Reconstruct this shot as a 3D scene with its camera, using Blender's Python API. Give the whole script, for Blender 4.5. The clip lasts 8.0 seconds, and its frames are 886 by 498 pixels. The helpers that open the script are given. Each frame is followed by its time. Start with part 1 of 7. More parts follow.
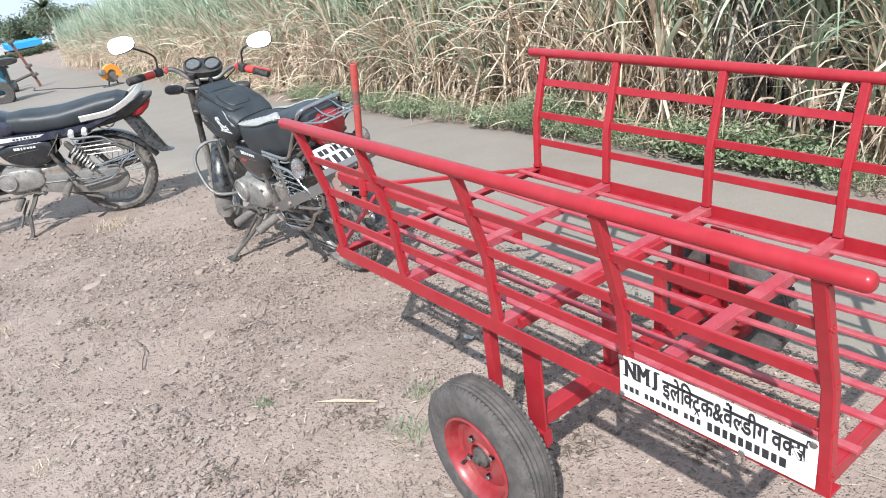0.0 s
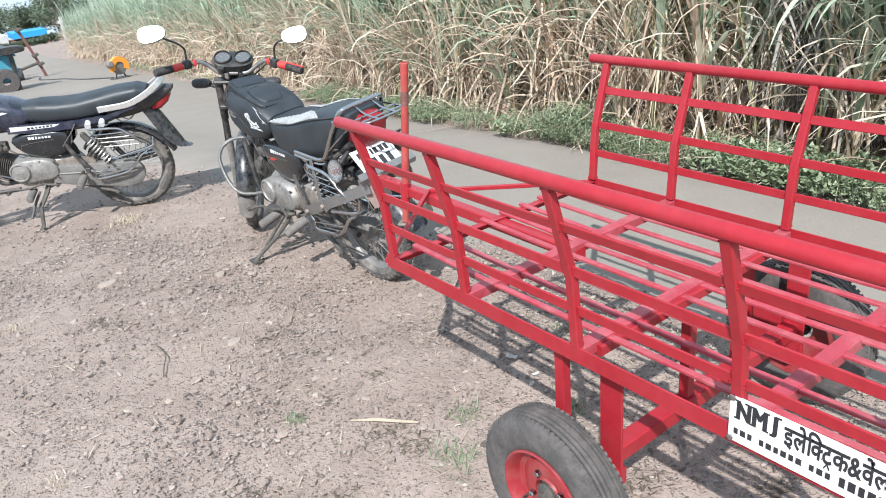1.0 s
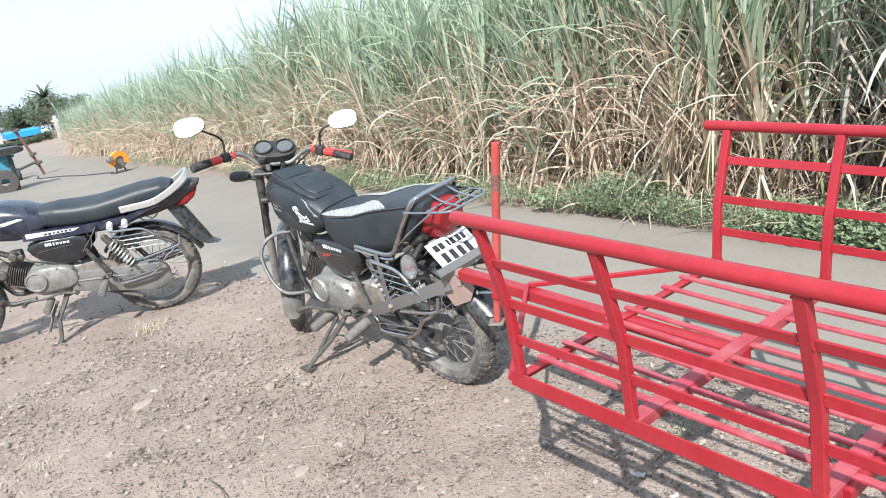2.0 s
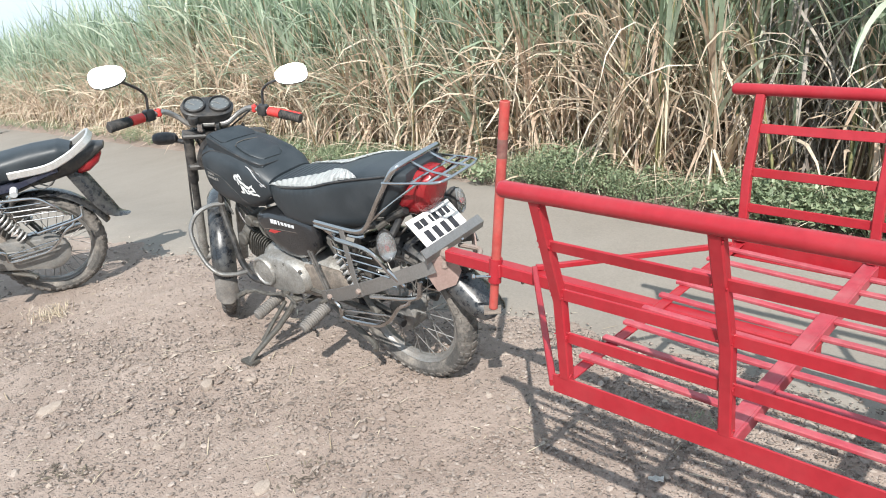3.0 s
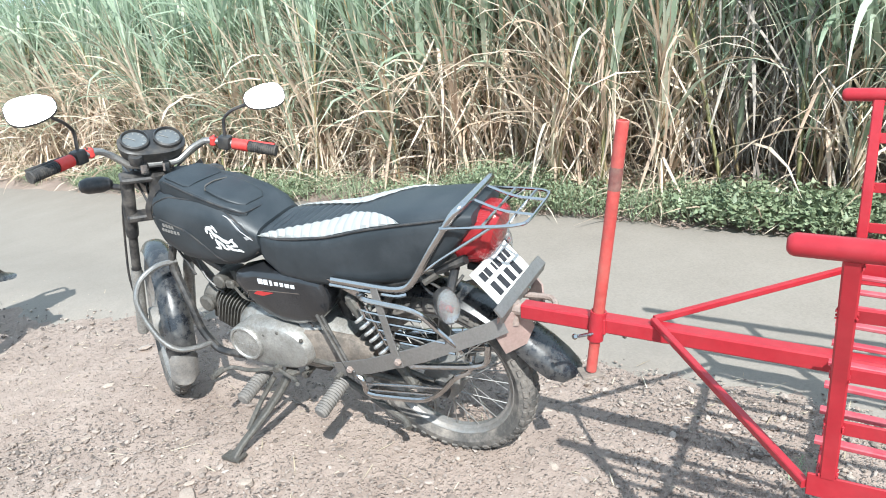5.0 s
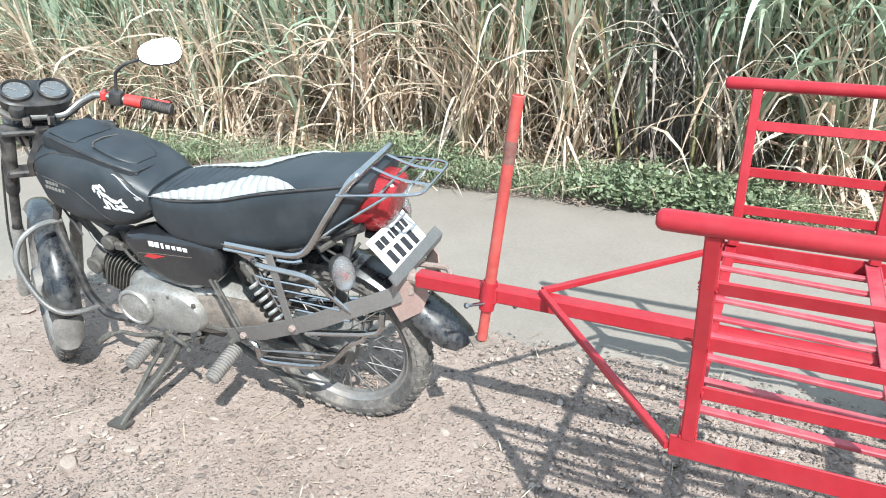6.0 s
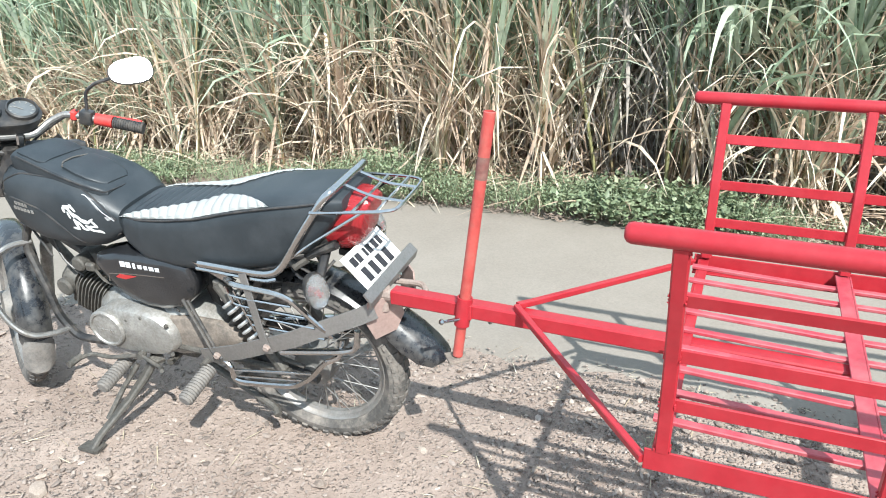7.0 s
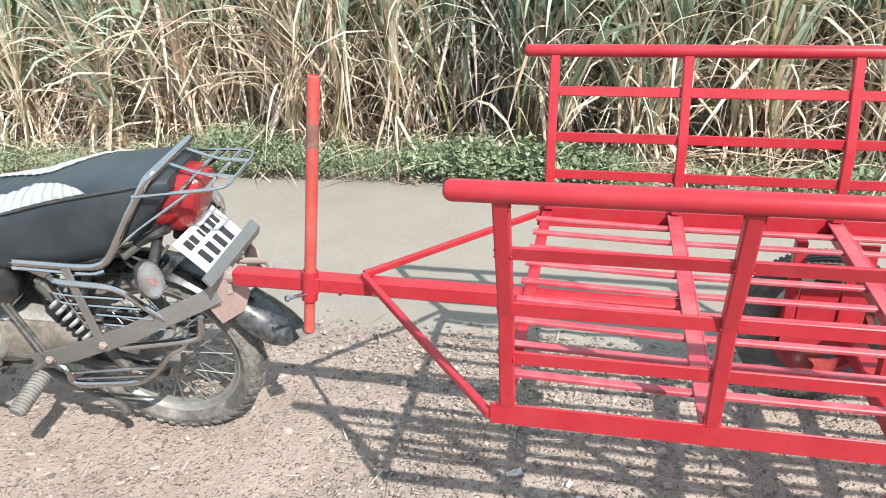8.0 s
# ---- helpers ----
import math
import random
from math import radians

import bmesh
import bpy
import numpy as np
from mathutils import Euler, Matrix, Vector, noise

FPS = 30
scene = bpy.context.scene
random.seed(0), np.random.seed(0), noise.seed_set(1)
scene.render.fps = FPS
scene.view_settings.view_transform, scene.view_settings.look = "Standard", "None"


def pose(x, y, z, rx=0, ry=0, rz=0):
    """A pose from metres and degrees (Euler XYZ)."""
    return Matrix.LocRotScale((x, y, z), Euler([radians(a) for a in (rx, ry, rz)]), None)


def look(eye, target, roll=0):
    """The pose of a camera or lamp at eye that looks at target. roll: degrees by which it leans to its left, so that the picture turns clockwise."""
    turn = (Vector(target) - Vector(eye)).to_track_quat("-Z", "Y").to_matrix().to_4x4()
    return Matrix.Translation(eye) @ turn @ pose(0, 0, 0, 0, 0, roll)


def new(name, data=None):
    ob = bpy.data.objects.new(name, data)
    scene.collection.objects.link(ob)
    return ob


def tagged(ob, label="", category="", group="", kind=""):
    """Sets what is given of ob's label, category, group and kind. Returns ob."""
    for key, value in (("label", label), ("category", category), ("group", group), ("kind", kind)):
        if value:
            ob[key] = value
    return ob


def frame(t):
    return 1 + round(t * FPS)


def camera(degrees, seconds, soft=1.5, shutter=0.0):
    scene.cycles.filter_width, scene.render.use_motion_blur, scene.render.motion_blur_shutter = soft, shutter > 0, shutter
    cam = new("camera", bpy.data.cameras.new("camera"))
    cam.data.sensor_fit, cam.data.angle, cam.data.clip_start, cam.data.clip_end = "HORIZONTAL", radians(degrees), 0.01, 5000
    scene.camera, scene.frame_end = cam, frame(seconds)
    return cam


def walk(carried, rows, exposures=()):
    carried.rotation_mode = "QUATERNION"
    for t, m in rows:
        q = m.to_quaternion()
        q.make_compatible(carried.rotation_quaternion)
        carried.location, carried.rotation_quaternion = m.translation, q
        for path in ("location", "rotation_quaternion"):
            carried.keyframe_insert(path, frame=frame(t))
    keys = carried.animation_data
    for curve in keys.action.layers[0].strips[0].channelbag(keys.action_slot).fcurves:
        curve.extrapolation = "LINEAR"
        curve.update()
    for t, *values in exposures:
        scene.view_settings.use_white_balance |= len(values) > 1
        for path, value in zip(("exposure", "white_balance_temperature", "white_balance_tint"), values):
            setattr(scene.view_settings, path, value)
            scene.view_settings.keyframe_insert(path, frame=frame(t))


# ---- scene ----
cam = camera(61.5, 8.0, soft=1.0)
PATH = [
    (0, (-1.071, -2.109, 1.624), (-0.015, -0.623, 0.8), -8.1),
    (0.5, (-1.094, -2.04, 1.619), (-0.036, -0.539, 0.826), -8.7),
    (0.8, (-1.092, -1.956, 1.585), (0.013, -0.484, 0.802), -8.4),
    (1, (-1.128, -1.859, 1.597), (-0.058, -0.376, 0.788), -5.6),
    (1.2, (-1.133, -1.759, 1.571), (-0.114, -0.199, 0.843), -5.2),
    (1.5, (-1.12, -1.531, 1.557), (0.039, -0.024, 0.935), -6.3),
    (1.7, (-1.158, -1.451, 1.586), (-0.034, 0.08, 0.96), -8.1),
    (2.8, (-1.168, -0.911, 1.540), (0.116, 0.453, 0.834), -7.3),
    (3, (-1.160, -0.832, 1.512), (0.164, 0.478, 0.780), -5.6),
    (3.2, (-1.150, -0.720, 1.506), (0.210, 0.573, 0.813), -7.1),
    (3.5, (-1.065, -0.534, 1.492), (0.349, 0.609, 0.658), -10.0),
    (3.7, (-1.070, -0.415, 1.514), (0.346, 0.731, 0.684), -8.3),
    (4, (-1.066, -0.304, 1.469), (0.365, 0.865, 0.706), -5.6),
    (4.2, (-1.092, -0.191, 1.482), (0.39, 0.915, 0.72), -6.7),
    (5.3, (-1.165, -0.026, 1.507), (0.445, 0.888, 0.75), -4.4),
    (5.5, (-1.159, -0.043, 1.502), (0.472, 0.801, 0.711), -3.4),
    (5.8, (-1.137, -0.072, 1.494), (0.518, 0.717, 0.696), -1.9),
    (6, (-1.16, -0.072, 1.499), (0.499, 0.689, 0.682), -1.0),
    (6.3, (-1.145, -0.079, 1.493), (0.517, 0.688, 0.687), -1.0),
    (6.5, (-1.165, -0.073, 1.5), (0.54, 0.645, 0.74), -0.2),
    (7, (-1.15, -0.086, 1.497), (0.546, 0.634, 0.719), -1.1),
    (7.5, (-1.123, -0.11, 1.488), (0.59, 0.519, 0.67), -2.1),
    (8, (-1.088, -0.157, 1.475), (0.671, 0.244, 0.611), -2.1),
]
EXPOSURES = [(0.0, 0.80, 6200, 12), (0.5, 0.85, 6150, 12), (1.0, 0.82, 6100, 11), (1.5, 1.00, 6150, 10), (2.8, 0.74, 6400, 10), (3.0, 0.84, 6450, 10), (3.2, 1.00, 6300, 10), (3.5, 1.03, 6350, 10),
             (4.0, 1.11, 6250, 8), (5.5, 1.17, 6020, 7), (6.5, 1.18, 6120, 7), (7.5, 1.15, 6300, 8), (8.0, 1.13, 6400, 9)]
walk(cam, [(t, look(eye, target, roll)) for t, eye, target, roll in PATH], EXPOSURES)

# ---- light: clear hazy daylight, sun behind the camera's left shoulder ----
SUN_WAY = Vector((0.727, 0.650, -1.0)).normalized()
sky = bpy.data.worlds.new("hazy_sky")
scene.world = sky
sky.use_nodes = True
sky_nodes = sky.node_tree.nodes
sky_links = sky.node_tree.links
sky_tex = sky_nodes.new("ShaderNodeTexSky")
sky_tex.sky_type = "NISHITA"
sky_tex.sun_disc = False
sky_tex.sun_elevation = math.asin(-SUN_WAY.z)
sky_tex.sun_rotation = math.atan2(-SUN_WAY.x, -SUN_WAY.y)
sky_tex.air_density = 1.0
sky_tex.dust_density = 0.4
sky_tex.ozone_density = 1.6
sky_nodes["Background"].inputs["Strength"].default_value = 0.15
# thin white haze evens the clear sky out
haze = sky_nodes.new("ShaderNodeMix")
haze.data_type = "RGBA"
haze.inputs["Factor"].default_value = 0.9
haze.inputs["B"].default_value = (3.15, 3.85, 4.45, 1)
sky_links.new(sky_tex.outputs[0], haze.inputs["A"])
sky_links.new(haze.outputs["Result"], sky_nodes["Background"].inputs["Color"])

sun_data = bpy.data.lights.new("sun", "SUN")
sun_data.energy = 3.9
sun_data.angle = radians(0.6)
sun_data.color = (1.0, 0.965, 0.90)
sun = new("sun", sun_data)
sun.matrix_world = Matrix.Translation((-8, -8, 12)) @ SUN_WAY.to_track_quat("-Z", "Y").to_matrix().to_4x4()

# ---- materials ----
def shader(name, col, rough=0.5, metal=0.0, vary=0.2, big=3.0, fine=60.0, bump=0.1, dust=0.0,
           dust_col=(0.36, 0.30, 0.24), island=0.0, clear=0.0, through_light=0.0, dist=0.004, ramp=None, spec=0.5):
    """A procedural surface: two scales of noise in colour, roughness and relief, and dust in patches."""
    m = bpy.data.materials.new(name)
    m.use_nodes = True
    n, l = m.node_tree.nodes, m.node_tree.links
    bsdf = n["Principled BSDF"]
    tc = n.new("ShaderNodeTexCoord")

    def noise_tex(scale, detail, rough_=0.6):
        t = n.new("ShaderNodeTexNoise")
        t.inputs["Scale"].default_value, t.inputs["Detail"].default_value = scale, detail
        t.inputs["Roughness"].default_value = rough_
        l.new(tc.outputs["Object"], t.inputs["Vector"])
        return t

    a, b = noise_tex(big, 5), noise_tex(fine, 4)
    add = n.new("ShaderNodeMath")
    add.operation = "ADD"
    l.new(a.outputs["Fac"], add.inputs[0])
    l.new(b.outputs["Fac"], add.inputs[1])
    cr = n.new("ShaderNodeMapRange")
    cr.inputs["From Min"].default_value, cr.inputs["From Max"].default_value = 0.65, 1.35
    l.new(add.outputs[0], cr.inputs["Value"])
    mix = n.new("ShaderNodeMix")
    mix.data_type = "RGBA"
    lo = [max(0.0, c * (1 - vary)) for c in col]
    hi = [min(1.0, c * (1 + vary)) for c in col]
    mix.inputs["A"].default_value, mix.inputs["B"].default_value = (*lo, 1), (*hi, 1)
    l.new(cr.outputs[0], mix.inputs["Factor"])
    out = mix.outputs["Result"]
    if ramp:
        geo = n.new("ShaderNodeNewGeometry")
        rp = n.new("ShaderNodeValToRGB")
        els = rp.color_ramp.elements
        while len(els) < len(ramp):
            els.new(0.5)
        for e, (p, c) in zip(els, ramp):
            e.position, e.color = p, (*c, 1)
        l.new(geo.outputs["Random Per Island"], rp.inputs["Fac"])
        mr = n.new("ShaderNodeMix")
        mr.data_type, mr.blend_type = "RGBA", "MULTIPLY"
        mr.inputs["Factor"].default_value = 1.0
        l.new(rp.outputs["Color"], mr.inputs["A"])
        sc = n.new("ShaderNodeMix")
        sc.data_type = "RGBA"
        sc.inputs["A"].default_value, sc.inputs["B"].default_value = (1 - vary,) * 3 + (1,), (1 + vary,) * 3 + (1,)
        l.new(cr.outputs[0], sc.inputs["Factor"])
        l.new(sc.outputs["Result"], mr.inputs["B"])
        out = mr.outputs["Result"]
    if dust:
        d = noise_tex(big * 1.7, 6, 0.7)
        dr = n.new("ShaderNodeMapRange")
        dr.inputs["From Min"].default_value, dr.inputs["From Max"].default_value = 0.42, 0.75
        dr.inputs["To Max"].default_value = dust
        l.new(d.outputs["Fac"], dr.inputs["Value"])
        dm = n.new("ShaderNodeMix")
        dm.data_type = "RGBA"
        dm.inputs["B"].default_value = (*dust_col, 1)
        l.new(dr.outputs[0], dm.inputs["Factor"])
        l.new(out, dm.inputs["A"])
        out = dm.outputs["Result"]
        rr = n.new("ShaderNodeMapRange")
        rr.inputs["To Min"].default_value, rr.inputs["To Max"].default_value = rough, min(1.0, rough + 0.45)
        l.new(dr.outputs[0], rr.inputs["Value"])
        l.new(rr.outputs[0], bsdf.inputs["Roughness"])
    else:
        rr = n.new("ShaderNodeMapRange")
        rr.inputs["To Min"].default_value, rr.inputs["To Max"].default_value = max(0.02, rough - 0.08), min(1.0, rough + 0.08)
        l.new(a.outputs["Fac"], rr.inputs["Value"])
        l.new(rr.outputs[0], bsdf.inputs["Roughness"])
    l.new(out, bsdf.inputs["Base Color"])
    bsdf.inputs["Metallic"].default_value = metal
    bsdf.inputs["Specular IOR Level"].default_value = spec
    bsdf.inputs["Coat Weight"].default_value = clear
    bsdf.inputs["Coat Roughness"].default_value = 0.12
    if bump:
        bp = n.new("ShaderNodeBump")
        bp.inputs["Strength"].default_value, bp.inputs["Distance"].default_value = bump, dist
        l.new(b.outputs["Fac"], bp.inputs["Height"])
        l.new(bp.outputs[0], bsdf.inputs["Normal"])
    if through_light:
        tr = n.new("ShaderNodeBsdfTranslucent")
        l.new(out, tr.inputs["Color"])
        ms = n.new("ShaderNodeMixShader")
        ms.inputs[0].default_value = through_light
        l.new(bsdf.outputs[0], ms.inputs[1])
        l.new(tr.outputs[0], ms.inputs[2])
        l.new(ms.outputs[0], n["Material Output"].inputs["Surface"])
    return m


GREY_CLOTH = shader("grey_woven_cloth", (0.20, 0.20, 0.20), 0.8, vary=0.3, big=60, fine=400, bump=0.4)
MUDDY = shader("dried_mud_coat", (0.21, 0.175, 0.145), 0.9, vary=0.35, big=18, fine=120, bump=0.3, dust=0.85, dust_col=(0.08, 0.074, 0.068))
MUD_BLACK = shader("mud_spattered_black_paint", (0.016, 0.018, 0.022), 0.24, vary=0.3, big=14, fine=110, bump=0.08, dust=0.6, dust_col=(0.17, 0.16, 0.145), clear=0.35)
MUDDY_CHROME = shader("mud_spattered_chrome", (0.30, 0.295, 0.285), 0.36, metal=0.75, vary=0.3, big=16, fine=140, bump=0.15, dust=0.85, dust_col=(0.20, 0.185, 0.165))
RUST_PINK = shader("pinkish_primer_steel", (0.36, 0.255, 0.225), 0.65, metal=0.2, vary=0.2, big=12, fine=110, bump=0.15, dust=0.4, dust_col=(0.40, 0.33, 0.29))
RED = shader("red_enamel_paint", (0.325, 0.018, 0.027), 0.34, vary=0.14, big=5, fine=45, bump=0.14, dust=0.12, dust_col=(0.45, 0.13, 0.13), clear=0.12, dist=0.002, spec=0.3)
RED_ROD = shader("dusty_red_rod_paint", (0.36, 0.042, 0.060), 0.42, vary=0.2, big=6, fine=50, bump=0.15, dust=0.45, dust_col=(0.48, 0.22, 0.22), dist=0.002)
ORANGE_RED = shader("worn_orange_red_paint", (0.39, 0.058, 0.050), 0.45, vary=0.2, big=9, fine=80, bump=0.15, dust=0.5, dust_col=(0.30, 0.16, 0.12))
DARK_BAND = shader("scorched_paint", (0.16, 0.06, 0.05), 0.6, vary=0.4, big=20, fine=90, bump=0.2, dust=0.3)
RIM_RED = shader("dull_red_rim_paint", (0.27, 0.022, 0.028), 0.35, vary=0.15, big=12, fine=70, bump=0.08, dust=0.18, clear=0.4)
TYRE = shader("dusty_tyre_rubber", (0.075, 0.070, 0.066), 0.85, vary=0.3, big=14, fine=140, bump=0.3, dust=0.5, dust_col=(0.22, 0.185, 0.175))
TYRE_DIRTY = shader("dirt_caked_tyre_rubber", (0.085, 0.080, 0.075), 0.9, vary=0.3, big=10, fine=80, bump=0.4, dust=0.8, dust_col=(0.33, 0.29, 0.25))
CHROME = shader("dulled_chrome", (0.47, 0.465, 0.46), 0.13, metal=1.0, vary=0.15, big=14, fine=120, bump=0.05, dust=0.3, dust_col=(0.40, 0.36, 0.32))
RIM_DULL = shader("dust_dulled_rim", (0.30, 0.29, 0.275), 0.45, metal=0.6, vary=0.25, big=10, fine=100, bump=0.08, dust=0.7, dust_col=(0.25, 0.22, 0.195))
ALLOY = shader("dusty_cast_alloy", (0.36, 0.35, 0.33), 0.48, metal=0.6, vary=0.35, big=16, fine=130, bump=0.2, dust=0.85, dust_col=(0.20, 0.18, 0.155))
OILY = shader("oily_grimy_metal", (0.10, 0.095, 0.085), 0.55, metal=0.4, vary=0.5, big=25, fine=120, bump=0.4, dust=0.7, dust_col=(0.17, 0.150, 0.130))
CASE_GREY = shader("grimy_grey_casting", (0.20, 0.195, 0.185), 0.6, metal=0.35, vary=0.3, big=14, fine=120, bump=0.2, dust=0.6, dust_col=(0.33, 0.29, 0.25))
BARE_STEEL = shader("bare_grey_steel", (0.27, 0.26, 0.25), 0.42, metal=0.75, vary=0.2, big=7, fine=150, bump=0.06, dust=0.4, dust_col=(0.22, 0.20, 0.18))
RUSTY = shader("dull_rusty_steel", (0.30, 0.24, 0.21), 0.7, metal=0.3, vary=0.3, big=16, fine=110, bump=0.25, dust=0.4, dust_col=(0.36, 0.26, 0.21))
BLACK_PAINT = shader("black_gloss_paint", (0.014, 0.015, 0.017), 0.22, vary=0.3, big=8, fine=90, bump=0.03, dust=0.12, dust_col=(0.12, 0.12, 0.125), clear=0.5)
BLACK_FRAME = shader("black_frame_paint", (0.020, 0.020, 0.021), 0.45, vary=0.3, big=10, fine=90, bump=0.1, dust=0.5, dust_col=(0.26, 0.23, 0.20))
BLACK_PLASTIC = shader("black_plastic", (0.022, 0.023, 0.025), 0.42, vary=0.2, big=10, fine=140, bump=0.08, dust=0.2)
RUBBER = shader("black_grip_rubber", (0.025, 0.025, 0.026), 0.7, vary=0.2, big=20, fine=200, bump=0.2, dust=0.3)
PEG_RUBBER = shader("dusty_peg_rubber", (0.15, 0.14, 0.13), 0.9, vary=0.25, big=20, fine=160, bump=0.25, dust=0.7, dust_col=(0.27, 0.24, 0.21))
LEATHERETTE = shader("black_leatherette", (0.020, 0.026, 0.031), 0.46, vary=0.12, big=5, fine=220, bump=0.22, dust=0.20, dust_col=(0.125, 0.135, 0.145), dist=0.0015)
WHITE_VINYL = shader("white_vinyl", (0.62, 0.63, 0.62), 0.5, vary=0.06, big=15, fine=200, bump=0.1, dust=0.15, dust_col=(0.5, 0.47, 0.42))
WHITE_PAINT = shader("white_sign_paint", (0.80, 0.79, 0.74), 0.45, vary=0.05, big=6, fine=90, bump=0.05, dust=0.15, dust_col=(0.60, 0.54, 0.45))
BLACK_INK = shader("black_lettering", (0.025, 0.025, 0.03), 0.5, vary=0.3, big=30, fine=120, bump=0.0)
SILVER_DECAL = shader("silver_decal", (0.62, 0.63, 0.64), 0.35, vary=0.08, big=12, fine=100, bump=0.0)
RED_DECAL = shader("red_decal", (0.40, 0.03, 0.03), 0.35, vary=0.1, big=12, fine=100, bump=0.0)
RED_RUBBER = shader("red_grip_sleeve", (0.55, 0.035, 0.03), 0.55, vary=0.15, big=18, fine=120, bump=0.1, dust=0.15)
ORANGE = shader("orange_plastic", (0.85, 0.33, 0.04), 0.4, vary=0.08, big=8, fine=90, bump=0.05, dust=0.15)
DIAL = shader("grey_dial_face", (0.11, 0.12, 0.125), 0.3, vary=0.15, big=40, fine=150, bump=0.0)
SPRING_STEEL = shader("pale_spring_steel", (0.62, 0.61, 0.59), 0.35, metal=0.6, vary=0.15, big=30, fine=120, bump=0.05, dust=0.3)
BLUE_DULL = shader("dusty_blue_paint", (0.10, 0.17, 0.27), 0.6, vary=0.2, big=3, fine=30, bump=0.1, dust=0.5)
NAVY = shader("dark_navy_gloss", (0.020, 0.024, 0.044), 0.25, vary=0.2, big=8, fine=90, bump=0.03, dust=0.25, dust_col=(0.16, 0.16, 0.17), clear=0.4)
BLUE_CART = shader("teal_blue_steel", (0.05, 0.27, 0.38), 0.5, vary=0.15, big=2, fine=25, bump=0.08, dust=0.35, dust_col=(0.30, 0.36, 0.38))
BLUE_TARP = shader("bright_blue_sheet", (0.03, 0.30, 0.62), 0.5, vary=0.12, big=2, fine=12, bump=0.1)
WHITEWASH = shader("faded_whitewash", (0.50, 0.50, 0.49), 0.9, vary=0.12, big=1.2, fine=9, bump=0.2, dust=0.3)
BRICK_RED = shader("weathered_red_wall", (0.38, 0.16, 0.11), 0.9, vary=0.2, big=1.5, fine=12, bump=0.2, dust=0.3)

# mirror silver and clear lenses
MIRROR = bpy.data.materials.new("mirror_silver")
MIRROR.use_nodes = True
MIRROR.node_tree.nodes["Principled BSDF"].inputs["Base Color"].default_value = (0.92, 0.93, 0.93, 1)
MIRROR.node_tree.nodes["Principled BSDF"].inputs["Metallic"].default_value = 1.0
MIRROR.node_tree.nodes["Principled BSDF"].inputs["Roughness"].default_value = 0.24


def lens(name, col, rough=0.08, weight=0.75):
    m = bpy.data.materials.new(name)
    m.use_nodes = True
    b = m.node_tree.nodes["Principled BSDF"]
    b.inputs["Base Color"].default_value = (*col, 1)
    b.inputs["Roughness"].default_value = rough
    b.inputs["Transmission Weight"].default_value = weight
    b.inputs["IOR"].default_value = 1.45
    t = m.node_tree.nodes.new("ShaderNodeTexWave")
    t.inputs["Scale"].default_value = 60
    tc = m.node_tree.nodes.new("ShaderNodeTexCoord")
    m.node_tree.links.new(tc.outputs["Object"], t.inputs["Vector"])
    bp = m.node_tree.nodes.new("ShaderNodeBump")
    bp.inputs["Strength"].default_value, bp.inputs["Distance"].default_value = 0.3, 0.002
    m.node_tree.links.new(t.outputs["Fac"], bp.inputs["Height"])
    m.node_tree.links.new(bp.outputs[0], b.inputs["Normal"])
    return m


RED_LENS = lens("red_lamp_lens", (0.40, 0.030, 0.036), 0.12, 0.35)
CLEAR_LENS = lens("clear_lamp_lens", (0.86, 0.86, 0.85), 0.06, 0.85)
GLASS = lens("clear_glass", (0.95, 0.95, 0.95), 0.02, 1.0)

GREEN_BLADE = shader("green_cane_blade", (1, 1, 1), 0.42, vary=0.15, big=3, fine=30, bump=0.05, through_light=0.42,
                     ramp=[(0.0, (0.24, 0.315, 0.215)), (0.35, (0.36, 0.445, 0.320)), (0.7, (0.475, 0.55, 0.42)), (0.92, (0.55, 0.595, 0.465)), (1.0, (0.66, 0.62, 0.48))])
DRY_BLADE = shader("dry_cane_blade", (1, 1, 1), 0.7, vary=0.2, big=4, fine=30, bump=0.1, through_light=0.3,
                   ramp=[(0.0, (0.38, 0.275, 0.205)), (0.25, (0.58, 0.445, 0.335)), (0.55, (0.71, 0.580, 0.452)), (0.85, (0.79, 0.69, 0.56)), (1.0, (0.54, 0.50, 0.36))])
CANE_STEM = shader("cane_stalk", (1, 1, 1), 0.55, vary=0.25, big=5, fine=40, bump=0.15,
                   ramp=[(0.0, (0.16, 0.10, 0.07)), (0.4, (0.26, 0.20, 0.11)), (0.75, (0.24, 0.24, 0.11)), (1.0, (0.34, 0.27, 0.16))])
WEED_LEAF = shader("weed_leaf", (1, 1, 1), 0.5, vary=0.15, big=8, fine=60, bump=0.08, through_light=0.25,
                   ramp=[(0.0, (0.15, 0.195, 0.112)), (0.4, (0.22, 0.275, 0.165)), (0.75, (0.285, 0.345, 0.21)), (1.0, (0.37, 0.40, 0.265))])
TREE_LEAF = shader("tree_leaf", (1, 1, 1), 0.55, vary=0.15, big=2, fine=20, bump=0.05, through_light=0.35,
                   ramp=[(0.0, (0.09, 0.125, 0.075)), (0.5, (0.13, 0.17, 0.105)), (1.0, (0.19, 0.22, 0.14))])
BARK = shader("grey_brown_bark", (0.17, 0.13, 0.10), 0.9, vary=0.3, big=5, fine=30, bump=0.4)
